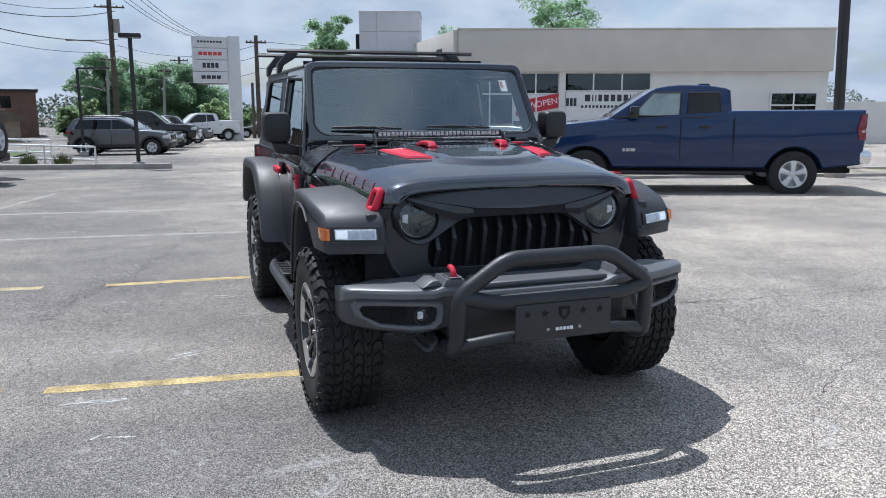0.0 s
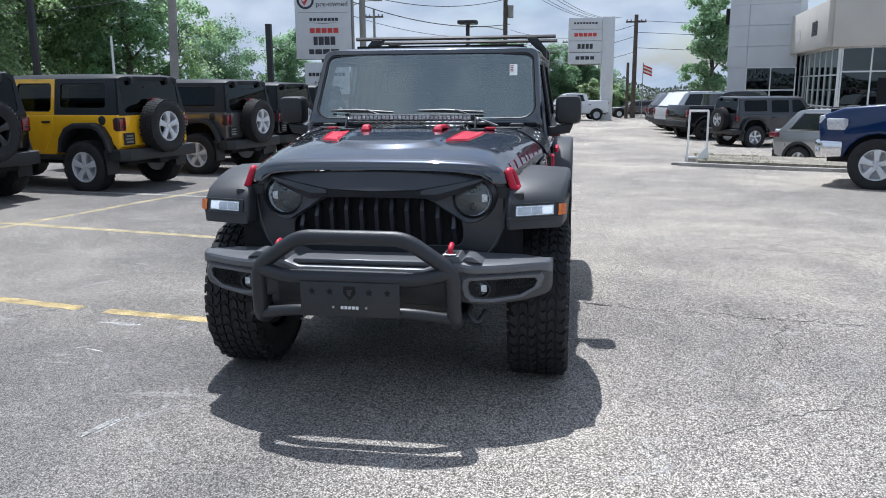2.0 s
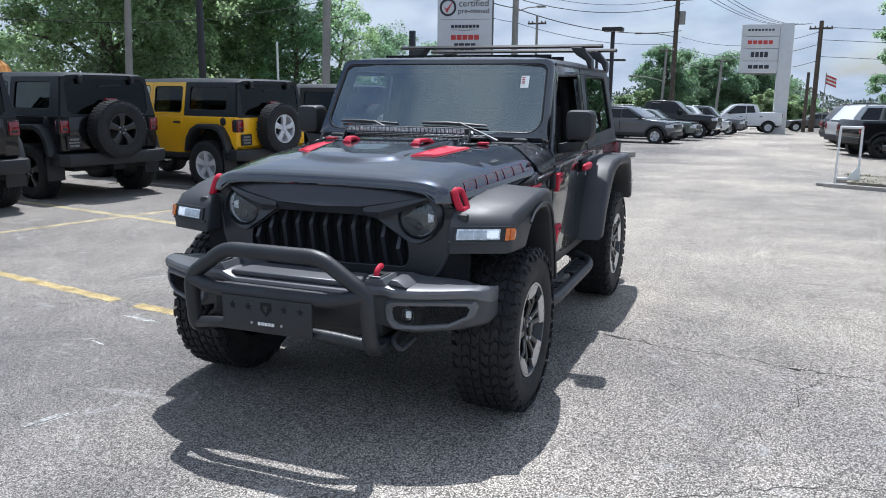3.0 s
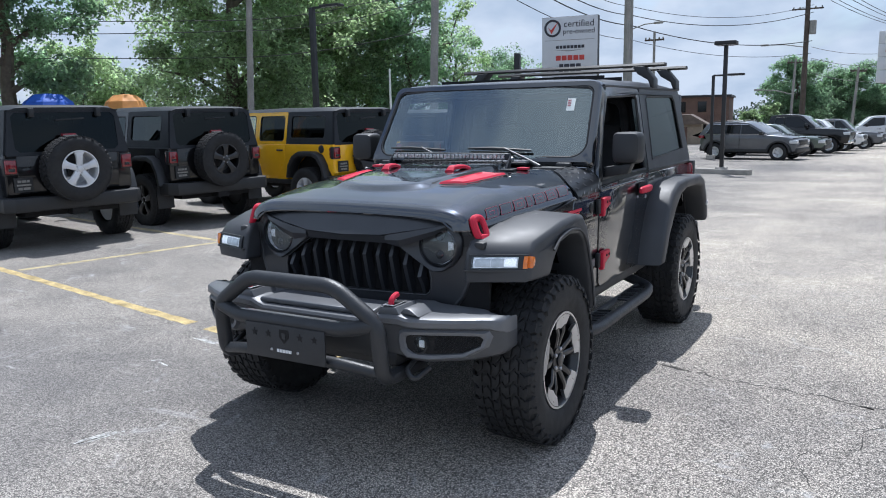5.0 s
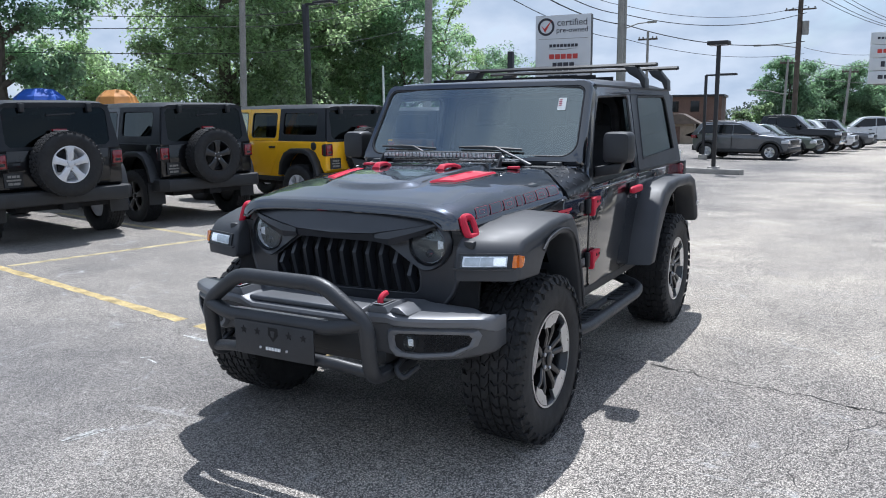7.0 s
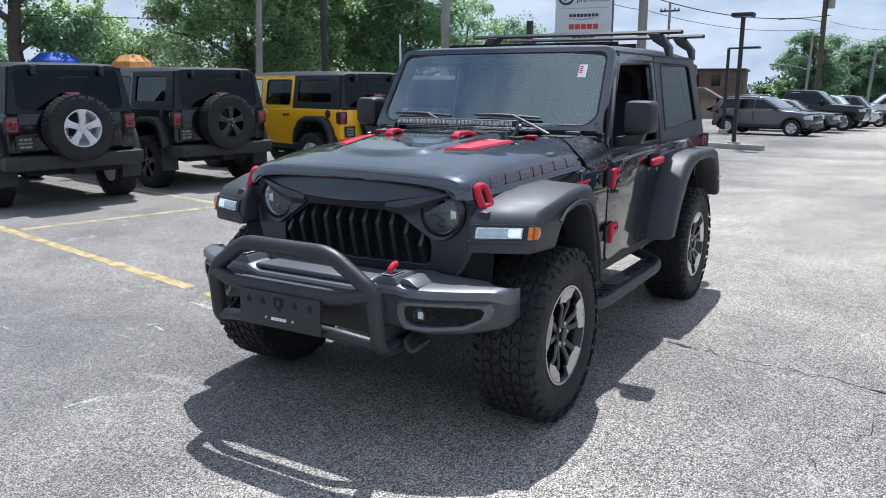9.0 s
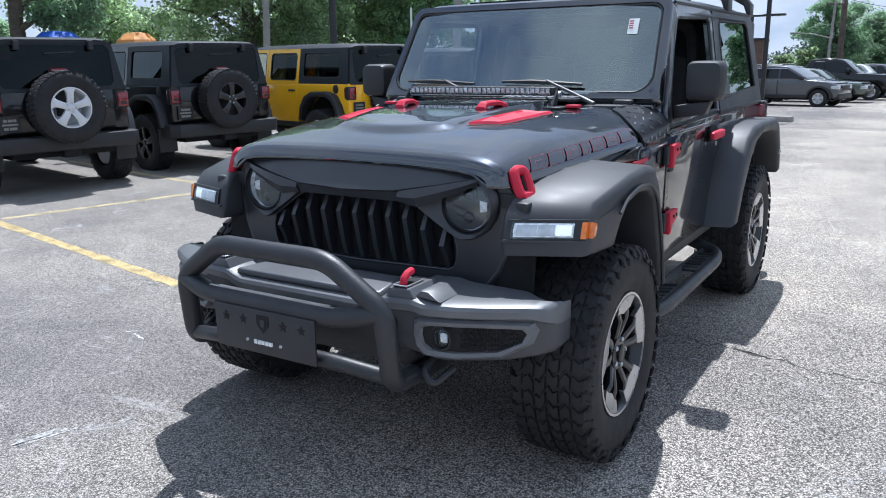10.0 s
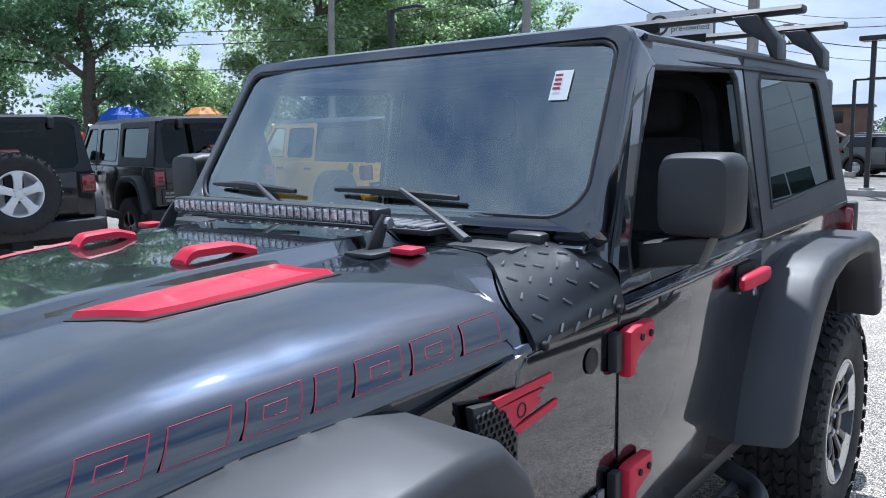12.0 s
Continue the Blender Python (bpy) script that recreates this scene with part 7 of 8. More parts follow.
        part("reverse_lamp", bm_box(B(), s * 0.735 - 0.035, s * 0.735 + 0.035, yr + 0.034, yr + 0.039, 1.0 + Z, 1.035 + Z), SMOKED, tl, smooth=0)
        part("mirror", bm_box(B(), s * 0.93 - 0.09, s * 0.93 + 0.09, 0.86, 0.98, 1.24 + Z, 1.42 + Z, 0.03), PLASTIC, t)
        part("glass_hinge", bm_box(B(), s * 0.42 - 0.03, s * 0.42 + 0.03, yr - 0.06, yr + 0.005, zt - 0.15, zt - 0.04, 0.01), PLASTIC, t)
        part("mud_flap", bm_box(B(), s * 0.80 - 0.13, s * 0.80 + 0.13, WB + 0.44, WB + 0.46, 0.3, 0.62 + Z), PLASTIC, t)
    bm = B()
    bm_lathe(bm, [(0.0, 0.01), (0.055, 0.008), (0.07, 0.0)], 20, pose(0.802, WB + 0.32, 1.115 + Z))
    part("fuel_cap", bm, PLASTIC, t)
    # roof
    rings = []
    for y, zt2, w in ((1.02, zt - 0.03, 0.69), (1.12, zt, 0.70), (2.0, zt + 0.015, 0.705), (3.0, zt + 0.01, 0.70), (yr - 0.12, zt - 0.005, 0.695), (yr - 0.05, zt - 0.03, 0.685)):
        ring = [(-w, y, zt - 0.075)]
        for i in range(17):
            u = i / 8 - 1
            ring.append((u * w, y, zt - 0.07 + (zt2 - zt + 0.07) * (1 - abs(u) ** 7) ** 0.5))
        ring.append((w, y, zt - 0.075))
        rings.append(ring)
    part("hardtop", bm_loft(B(), rings), top, t, "black hardtop" if top is TOP_BLACK else "", 45)
    # rear face
    def back(x, z, off=0.0):
        return Vector((x, yr + 0.002 - 0.13 * (z - zb) + off, z))
    fr = rect(-0.775, 0.775, zb - 0.01, zt - 0.06, 0.02)
    for i, (x, z) in enumerate(fr):
        fr[i] = (x * (1 - 0.17 * (z - zb) / 0.8), z)
    inn = rect(-0.655, 0.655, zb + 0.03, zt - 0.095, 0.05)
    part("rear_frame", frame_sheet(B(), fr, inn, back), top, t, smooth=25)
    part("rear_glass", pane(inn, back, -0.004), TINT, t, "dark rear window", smooth=0)
    part("rear_wiper", bm_tube(B(), [(-0.25, yr - 0.06, zt - 0.17), (0.12, yr - 0.05, zt - 0.19)], 0.012, 6), PLASTIC, t)
    part("windscreen", bm_prism(B(), [(0.62, 1.2 + Z), (0.63, 1.21 + Z), (1.03, zt - 0.05), (1.02, zt - 0.06)], "x", -0.68, 0.68), GLASS, t, smooth=0)
    for s in (1, -1):
        part("windscreen_post", bm_tube(B(), [(s * 0.74, 0.64, 1.2 + Z), (s * 0.685, 1.05, zt - 0.06)], 0.035, 8), paint, t)
    part("tailgate", bm_box(B(), -0.62, 0.66, yr - 0.02, yr + 0.012, 0.72 + Z, 1.185 + Z, 0.012), paint, t)
    part("rear_bumper", bm_prism(B(), [(-0.88, yr - 0.25), (0.88, yr - 0.25), (0.88, yr + 0.06), (0.78, yr + 0.17), (-0.78, yr + 0.17), (-0.88, yr + 0.06)], "z", 0.5 + Z, 0.68 + Z, 0.025), PLASTIC, t, "black plastic rear bumper")
    part("tow_receiver", bm_box(B(), -0.1, 0.1, yr + 0.0, yr + 0.15, 0.42 + Z, 0.52 + Z, 0.01), DARK, t)
    pt = part("number_plate", bm_box(B(), 0.5, 0.72, yr + 0.012, yr + 0.03, 0.74 + Z, 0.92 + Z), PLASTIC, t, "dealer plate with pale writing")
    bars((0.04, 0.05, 0.03), 0.03, 0.01, POST_GREY, pt, pose(0.61, yr + 0.031, 0.875 + Z, 0, 0, 180))
    bars((0.17,), 0.02, 0.01, POST_GREY, pt, pose(0.61, yr + 0.031, 0.83 + Z, 0, 0, 180))
    bars((0.05, 0.08), 0.03, 0.01, POST_GREY, pt, pose(0.61, yr + 0.031, 0.785 + Z, 0, 0, 180))
    sp = new("spare_wheel")
    sp.parent = t
    sp.matrix_basis = pose(0.02, yr + 0.19, 1.0 + Z)
    wheel_parts(sp, pose(0, 0, 0, 0, 0, 90), R=0.415, W=0.26, style="five", rim_mat=rim_mat, seg=40)
    part("brake_light", bm_box(B(), -0.09, 0.09, -0.16, -0.1, 0.38, 0.44, 0.01), TAIL_RED, sp, "high red brake light")
    part("spare_mount", bm_box(B(), -0.09, 0.09, -0.2, -0.05, -0.1, 0.42, 0.01), PLASTIC, sp)
    for s in (1, -1):
        part("front_seat", bm_prism(B(), [(1.62, 0.9 + Z), (1.75, 0.9 + Z), (1.84, 1.62 + Z), (1.76, 1.62 + Z)], "x", s * 0.36 - 0.2, s * 0.36 + 0.2, 0.04), INTERIOR, t)
    part("rear_seat", bm_prism(B(), [(2.55, 0.9 + Z), (2.7, 0.9 + Z), (2.78, 1.55 + Z), (2.7, 1.55 + Z)], "x", -0.6, 0.6, 0.04), INTERIOR, t)
    part("floor_pan", bm_box(B(), -0.74, 0.74, 0.6, yr - 0.05, 1.12 + Z, 1.16 + Z), INTERIOR, t)
    part("front_bumper", bm_box(B(), -0.85, 0.85, -0.72, -0.5, 0.52 + Z, 0.74 + Z, 0.03), PLASTIC, t)
    part("grille", bm_box(B(), -0.62, 0.62, -0.53, -0.48, 0.68 + Z, 1.08 + Z, 0.02), paint, t)
    return t


ROW = -100.4
for (x, y), paint, top, rim_mat, label, dg in (
        ((-6.66, 2.76), BLACK_PAINT, TOP_BLACK, RIM_PAINT, "black four-door off-road car with silver spare wheel", None),
        ((-6.62, 5.2), BLACK_PAINT, TOP_BLACK, RIM_BLACK, "black four-door off-road car with black spare wheel", None),
        ((-5.40, 7.53), YELLOW_PAINT, TOP_BLACK, RIM_PAINT, "yellow four-door off-road car with black hardtop", GLASS),
        ((-5.02, 10.48), TAN_GREY, TOP_BLACK, RIM_PAINT, "grey-brown four-door off-road car with black hardtop", None),
        ((-4.97, 13.0), BLACK_PAINT, TOP_BLACK, RIM_PAINT, "black four-door off-road car in the parked row", None),
        ((-4.94, 15.47), BLACK_PAINT, TOP_BLACK, RIM_PAINT, "black four-door off-road car at the row's end", None)):
    a = radians(ROW)
    d = 2.98 + 0.62 + 0.28
    ox, oy = x + math.sin(a) * d, y - math.cos(a) * d
    wrangler4(pose(ox, oy, ground_z(ox, oy) - 0.005, 0, 0, ROW), paint, top, rim_mat, label, dg)
wrangler4(pose(9.6, 26.6, ground_z(8, 25.8), 0, 0, 113), CHARCOAL, CHARCOAL, RIM_SILVER, "dark grey four-door off-road car by the showroom", group="cars by the showroom")


def car(name, m, paint, label, group, WB=2.7, fo=0.9, ro=0.85, hw=0.92, hood=1.0, belt=1.06, roof=1.66, sill=0.36, R=0.35, arch=0.42, cab=(0.55, 1.25, 2.85, 3.45), back=1.1, rim_mat=RIM_PAINT,
        cladding=True, rails=False, bed=None, windows=None, tail="tall", style="five", door_y=None, front_glass=None):
    """A road car in general: origin under the front axle, nose to -y. cab: y of the screen's foot and head, the roof's end, the rear glass's foot."""
    t = thing(name, m, label, "car", group)
    y0, y1 = -fo, WB + ro

    def arch_pts(yc):
        return [(yc + arch * math.cos(a), max(sill, R + arch * math.sin(a) * 0.98)) for a in [math.pi * (1 - i / 10) for i in range(11)]]
    low = [(y0 + 0.06, sill + 0.02)] + arch_pts(0) + arch_pts(WB) + [(y1 - 0.06, sill + 0.08)]
    up = [(y1, back * 0.7), (y1 - 0.03, back)]
    if bed:
        up += [(bed[1], belt + 0.15), (bed[0], belt + 0.14)]
    else:
        up += [(cab[3], belt + 0.02)]
    up += [(cab[0] + 0.1, belt), (cab[0] - 0.25, hood + 0.02), (y0 + 0.35, hood - 0.04), (y0 + 0.08, hood - 0.14), (y0, hood - 0.3)]
    bm = bm_prism(B(), low + up, "x", -hw, hw, 0.05, 3)
    for v in bm.verts:
        z = v.co.z
        k = 1 - 0.05 * smooth(0.75, 0.35, z) - 0.05 * smooth(0.8, 1.15, z)
        k -= 0.14 * smooth(y0 + 0.7, y0, v.co.y) + 0.07 * smooth(y1 - 0.6, y1, v.co.y) * (0 if bed else 1)
        v.co.x *= k
    part("body", bm, paint, t, "", 50)
    part("underbody", bm_box(B(), -hw * 0.75, hw * 0.75, y0 + 0.15, y1 - 0.15, sill - 0.08, belt - 0.12), DARK, t)
    # cabin
    zb = belt - 0.03
    cabw = hw * 0.93
    def lean(y, z, off=0.0, s=1):
        return Vector((s * (cabw - 0.22 * (z - zb) + off), y, z))
    out = [(cab[0], zb), (cab[1] - 0.12, roof - 0.1), (cab[1] + 0.02, roof - 0.035), (cab[1] + 0.22, roof - 0.004), ((cab[1] * 2 + cab[2]) / 3, roof + 0.012), ((cab[1] + cab[2] * 2) / 3, roof + 0.008), (cab[2] - 0.2, roof - 0.012), (cab[2], roof - 0.045), (cab[2] + 0.08, roof - 0.085), (cab[3], zb)]
    bm = bm_prism(B(), out, "x", -cabw, cabw, 0.03, 3)
    for v in bm.verts:
        v.co.x *= (cabw - 0.22 * max(0, v.co.z - zb)) / cabw
    part("cabin", bm, paint, t, "", 45)
    def edge_y(z, front=True):
        u = (z - zb) / (roof - 0.06 - zb)
        return cab[0] + (cab[1] - cab[0]) * u if front else cab[3] + (cab[2] - cab[3]) * u
    z0, z1 = belt + 0.05, roof - 0.12
    wins = windows or (((edge_y(z0) + 0.16, edge_y(z1) + 0.14), (WB * 0.58, WB * 0.58)), ((WB * 0.58 + 0.07, WB * 0.58 + 0.07), (edge_y(z0, False) - 0.3, edge_y(z1, False) - 0.22)))
    for s in (1, -1):
        for k, ((a0, a1), (b0, b1)) in enumerate(wins):
            pts = [(a0, z0), (a1, z1), (b1, z1), (b0, z0)]
            part("side_glass", bm_loft(B(), [[lean(y, z, 0.012, s) for y, z in pts], [lean(y, z, -0.01, s) for y, z in pts]]), front_glass if front_glass and k == 0 else PRIVACY, t, smooth=0)
            part("glass_seal", bm_tube(B(), [lean(y, z, 0.012, s) for y, z in pts], 0.014, 5, True), PLASTIC, t)
        part("door_seam", bm_box(B(), s * hw * 0.985 - 0.008, s * hw * 0.985 + 0.006, (door_y or (WB * 0.6,))[0] - 0.006, (door_y or (WB * 0.6,))[0] + 0.006, sill + 0.12, belt - 0.03), DARK, t, smooth=0)
        for y in (door_y[1:] if door_y else (WB * 0.5, WB * 0.86)):
            part("door_handle", bm_box(B(), s * hw * 0.985 - 0.01, s * hw * 0.985 + 0.022, y - 0.1, y + 0.09, belt - 0.16, belt - 0.125, 0.008), paint if not bed else BLACK_PAINT, t)
        part("mirror", bm_box(B(), s * (hw + 0.09) - 0.09, s * (hw + 0.09) + 0.09, cab[0] + (0.4 if bed else 0.28), cab[0] + (0.56 if bed else 0.42), belt + 0.0, belt + (0.16 if not bed else 0.22), 0.03), BLACK_PAINT, t)
        for yc in (0.0, WB):
            if cladding:
                o = [(yc + (arch + 0.07) * math.cos(a), max(sill, R + (arch + 0.06) * math.sin(a))) for a in [math.pi * i / 12 for i in range(13)]]
                i2 = [(yc + (arch - 0.01) * math.cos(a), max(sill, R + (arch - 0.01) * math.sin(a))) for a in [math.pi * (1 - i / 12) for i in range(13)]]
                part("arch_trim", bm_prism(B(), o + i2, "x", s * hw * 0.9, s * hw * 1.0, 0.008), PLASTIC, t)
            wheel_parts(t, pose(s * (hw - 0.13), yc, R, 0, 0, 0 if s > 0 else 180), R=R, W=0.235, rim=R * 0.55, style=style, rim_mat=rim_mat, tread=False, seg=36)
        if cladding:
            part("side_sill", bm_box(B(), s * hw * 0.95 - 0.03, s * hw * 0.95 + 0.03, arch, WB - arch, sill - 0.02, sill + 0.12, 0.02), PLASTIC, t)
        hl = part("headlamp", bm_box(B(), s * hw * 0.72 - 0.17, s * hw * 0.72 + 0.1, y0 - 0.0, y0 + 0.3, hood - 0.3, hood - 0.16, 0.03), WHITE_LAMP, t)
        if tail == "tall":
            part("tail_lamp", bm_box(B(), s * hw * 0.86 - 0.1, s * hw * 0.86 + 0.06, y1 - 0.16, y1 + 0.015, back - 0.32, back - 0.05, 0.03), TAIL_RED, t)
        else:
            part("tail_lamp", bm_box(B(), s * hw * 0.82 - 0.22, s * hw * 0.82 + 0.07, y1 - 0.2, y1 + 0.01, back - 0.2, back - 0.07, 0.03), TAIL_RED, t)
        if rails:
            part("window_trim", bm_tube(B(), [lean(wins[0][0][0] - 0.12, z0 - 0.02, 0.014, s), lean(wins[-1][1][0] + 0.05, z0 - 0.015, 0.014, s), lean(wins[-1][1][1] + 0.04, z1 + 0.015, 0.014, s), lean((cab[1] + cab[2]) / 2, z1 + 0.03, 0.014, s), lean(wins[0][0][1], z1 + 0.015, 0.014, s)], 0.011, 6), CHROME, t, "bright window trim")
            part("roof_rail", bm_tube(B(), arc_path([(s * cabw * 0.8, cab[1] + 0.15, roof - 0.02), (s * cabw * 0.8, cab[1] + 0.3, roof + 0.05), (s * cabw * 0.8, cab[2] - 0.3, roof + 0.05), (s * cabw * 0.8, cab[2] - 0.1, roof - 0.02)], 0.06, 4), 0.016, 6), RIM_BLACK, t)
    # screens
    for front in (True, False):
        ya, yb = edge_y(z0 - 0.02, front), edge_y(roof - 0.1, front)
        d = -0.012 if front else 0.012
        ring = lambda o: [(-cabw * 0.9, ya + o, z0 - 0.02), (cabw * 0.9, ya + o, z0 - 0.02), (cabw * 0.76, yb + o, roof - 0.1), (-cabw * 0.76, yb + o, roof - 0.1)]
        part("windscreen" if front else "rear_glass", bm_loft(B(), [ring(d), ring(-d)]), PRIVACY, t, smooth=0)
    part("grille", bm_box(B(), -hw * 0.5, hw * 0.5, y0 - 0.012, y0 + 0.1, hood - 0.36, hood - 0.16, 0.02), PLASTIC, t)
    part("lower_bumper", bm_box(B(), -hw * 0.82, hw * 0.82, y0 - 0.02, y0 + 0.3, sill - 0.02, sill + 0.16, 0.04), PLASTIC if cladding else CHROME, t)
    part("rear_bumper", bm_box(B(), -hw * 0.88, hw * 0.88, y1 - 0.25, y1 + 0.03, sill + 0.0, sill + 0.24, 0.04), PLASTIC if cladding else CHROME, t)
    return t


# blue pickup beside the island
PX, PY = 5.95, 9.46
ram = car("pickup_truck", pose(PX, PY, ground_z(PX, PY) - 0.02, 0, 0, -116.6), NAVY, "navy blue extended-cab pickup truck with chrome bumpers", "", WB=3.57, fo=0.88, ro=1.16, hw=1.02, hood=1.3, belt=1.36, roof=1.93,
          sill=0.5, R=0.41, arch=0.475, cab=(0.34, 1.2, 2.4, 2.52), back=1.51, cladding=False, bed=(2.54, 4.62), windows=(((0.8, 1.16), (1.62, 1.64)), ((1.76, 1.77), (2.32, 2.29))), front_glass=DAYLIT_GLASS, style="five", door_y=(1.64, 1.32, 2.05))
for s in (1, -1):
    part("bed_seam", bm_box(B(), s * 1.005 - 0.008, s * 1.005 + 0.008, 2.53, 2.545, 0.62, 1.38), DARK, ram, smooth=0)
    bars((0.05, 0.06, 0.08), 0.055, 0.015, STEEL, ram, pose(s * 1.012, 0.76, 0.82, 0, 0, 90 if s > 0 else -90), "badge_bar")
    part("chrome_corner", bm_prism(B(), [(s * 0.3, -0.97), (s * 0.72, -0.93), (s * 0.93, -0.78), (s * 0.97, -0.5), (s * 0.85, -0.5), (s * 0.3, -0.7)], "z", 0.5, 0.76, 0.05, 3), CHROME, ram, "chrome front bumper end")
    hl_ = part("head_lamp", bm_prism(B(), [(s * 0.5, -0.905), (s * 0.74, -0.86), (s * 0.9, -0.72), (s * 0.965, -0.5), (s * 0.9, -0.45), (s * 0.5, -0.7)], "z", 0.92, 1.1, 0.02), WHITE_LAMP, ram, "large clear head lamp")
    part("grille_end", bm_prism(B(), [(s * 0.05, -0.93), (s * 0.5, -0.9), (s * 0.5, -0.8), (s * 0.05, -0.8)], "z", 0.8, 1.14, 0.02), CHROME, ram, "chrome grille surround")
    part("tail_lamp_tall", bm_prism(B(), [(4.60, 1.0), (4.56, 1.2), (4.62, 1.43), (4.69, 1.43), (4.715, 1.0)], "x", s * 0.97 - 0.05, s * 0.97 + 0.042, 0.02), TAIL_RED, ram, "tall red tail lamp")
    part("tail_lamp_clear", bm_box(B(), s * 0.97 - 0.04, s * 0.97 + 0.046, 4.63, 4.69, 1.13, 1.17, 0.012), WHITE_LAMP, ram)
    part("window_trim", bm_box(B(), s * 0.955 - 0.01, s * 0.955 + 0.012, 0.5, 2.4, 1.375, 1.395), PLASTIC, ram, smooth=0)
    part("step_bar", bm_tube(B(), [(s * 0.93, 0.65, 0.42), (s * 0.93, 2.9, 0.42)], 0.04, 8), PLASTIC, ram)
part("aerial_fin", bm_prism(B(), [(2.05, 1.94), (2.1, 1.985), (2.26, 1.985), (2.3, 1.93)], "x", -0.03, 0.03), NAVY, ram)
part("chrome_bumper", bm_box(B(), -1.0, 1.0, 4.50, 4.84, 0.6, 0.82, 0.05), CHROME, ram, "chrome rear step bumper")

# silver-white crossover beyond the island
car("crossover", pose(8.95, 15.2, ground_z(7.6, 16.4), 0, 0, 38), SILVER_PAINT, "silver-white crossover with black lower trim", "cars by the showroom", hw=0.92, roof=1.63, belt=1.06, hood=1.02, R=0.35, cab=(0.4, 1.2, 2.85, 3.4), rails=True, tail="wide")
# dark compact crossover and the row beyond it
FAR_ROW = 84.0
fwd = (math.sin(radians(FAR_ROW)), -math.cos(radians(FAR_ROW)))
car("crossover", pose(-1.9, 31.6, ground_z(0, 31.7) - 0.02, 0, 0, 78), GUNMETAL, "dark grey compact crossover parked side-on", "far parked row", WB=2.64, fo=0.7, ro=0.68, roof=1.57, belt=1.04, hood=1.0, cab=(0.3, 1.25, 2.95, 3.4), rails=True, tail="wide", style="pair")
for (x, y), paint, kw, label in (((-0.67, 36.2), SAGE, dict(roof=1.45, belt=0.98, hood=0.9), "grey-green saloon in the far row"),
                                 ((0.1, 40.2), BLACK_PAINT, dict(WB=3.5, roof=1.92, belt=1.26, hood=1.22, sill=0.5, R=0.4, arch=0.48, hw=1.02, cab=(0.55, 1.35, 2.7, 3.0), bed=(3.1, 4.5), back=1.36, cladding=False), "black pickup truck in the far row"),
                                 ((0.5, 44.2), WHITE_CAR, dict(roof=1.7), "white crossover in the far row"),
                                 ((1.3, 48.2), GUNMETAL, dict(roof=1.72), "grey crossover in the far row")):
    ox, oy = x - fwd[0] * 0.9, y - fwd[1] * 0.9
    car("parked_car", pose(ox, oy, ground_z(ox, oy), 0, 0, FAR_ROW), paint, label, "far parked row", **kw)
car("pickup_truck", pose(-1.0, 53.6, ground_z(0, 53.6), 0, 0, -80), WHITE_CAR, "white pickup truck in the far row", "far parked row", WB=3.5, roof=1.92, belt=1.26, hood=1.22, sill=0.5, R=0.4, arch=0.48, hw=1.02, cab=(0.55, 1.35, 2.7, 3.0), bed=(3.1, 4.5), back=1.36, cladding=False)
car("parked_car", pose(4.6, 63.0, ground_z(0, 63), 0, 0, -84), GUNMETAL, "dark saloon crossing beyond the far row", "far parked row", roof=1.42, belt=0.95, hood=0.88)
# cars beyond the grey off-roader
car("pickup_truck", pose(8.9, 30.0, ground_z(7, 29.0), 0, 0, 112), BLACK_PAINT, "black off-road pickup parked by the showroom", "cars by the showroom", WB=3.4, fo=0.7, ro=0.8, roof=1.86, belt=1.2, hood=1.16, sill=0.52, R=0.41, arch=0.5, cab=(0.7, 1.1, 2.55, 2.68), bed=(2.75, 4.1), back=1.22, rim_mat=RIM_BLACK)
for s in (1, -1):
    sticker = [(s * (0.9535 - 0.22 * (z - 1.33)), y, z) for y, z in ((1.02, 1.44), (1.3, 1.44), (1.34, 1.68), (1.12, 1.68))] if s > 0 else []
    if sticker:
        part("window_sticker", bm_loft(B(), [sticker, [(x + 0.006, y, z) for x, y, z in sticker]]), PAPER, ram, "pale window sticker", smooth=0)
for (x, y), paint, kw, label in (((8.22, 36.61), BLACK_PAINT, dict(roof=1.75, rails=True), "black crossover by the showroom"),
                                 ((8.12, 33.01), WHITE_CAR, dict(roof=1.78, rails=True), "white crossover by the showroom"),
                                 ((8.42, 40.41), GUNMETAL, dict(roof=1.8, rails=True), "grey crossover by the showroom")):
    car("parked_car", pose(x, y, ground_z(x, y), 0, 0, 112), paint, label, "cars by the showroom", **kw)


# ---- signs, posts, wires ----
POST_BLACK = material("black_painted_post", (0.02, 0.02, 0.022), 0.55, vary=0.15)
POST_WOOD = material("dark_wood_pole", (0.09, 0.07, 0.055), 0.9, vary=0.3, vscale=3)
SIGN_GREY = material("light_grey_sign_face", (0.6, 0.61, 0.62), 0.5, vary=0.04)
WIRE = material("black_cable", (0.02, 0.02, 0.022), 0.6, vary=0.1)
BRICK = material("brown_brick_wall", (0.14, 0.085, 0.065), 0.9, vary=0.2, vscale=1.0, grain=0.2, gscale=12)

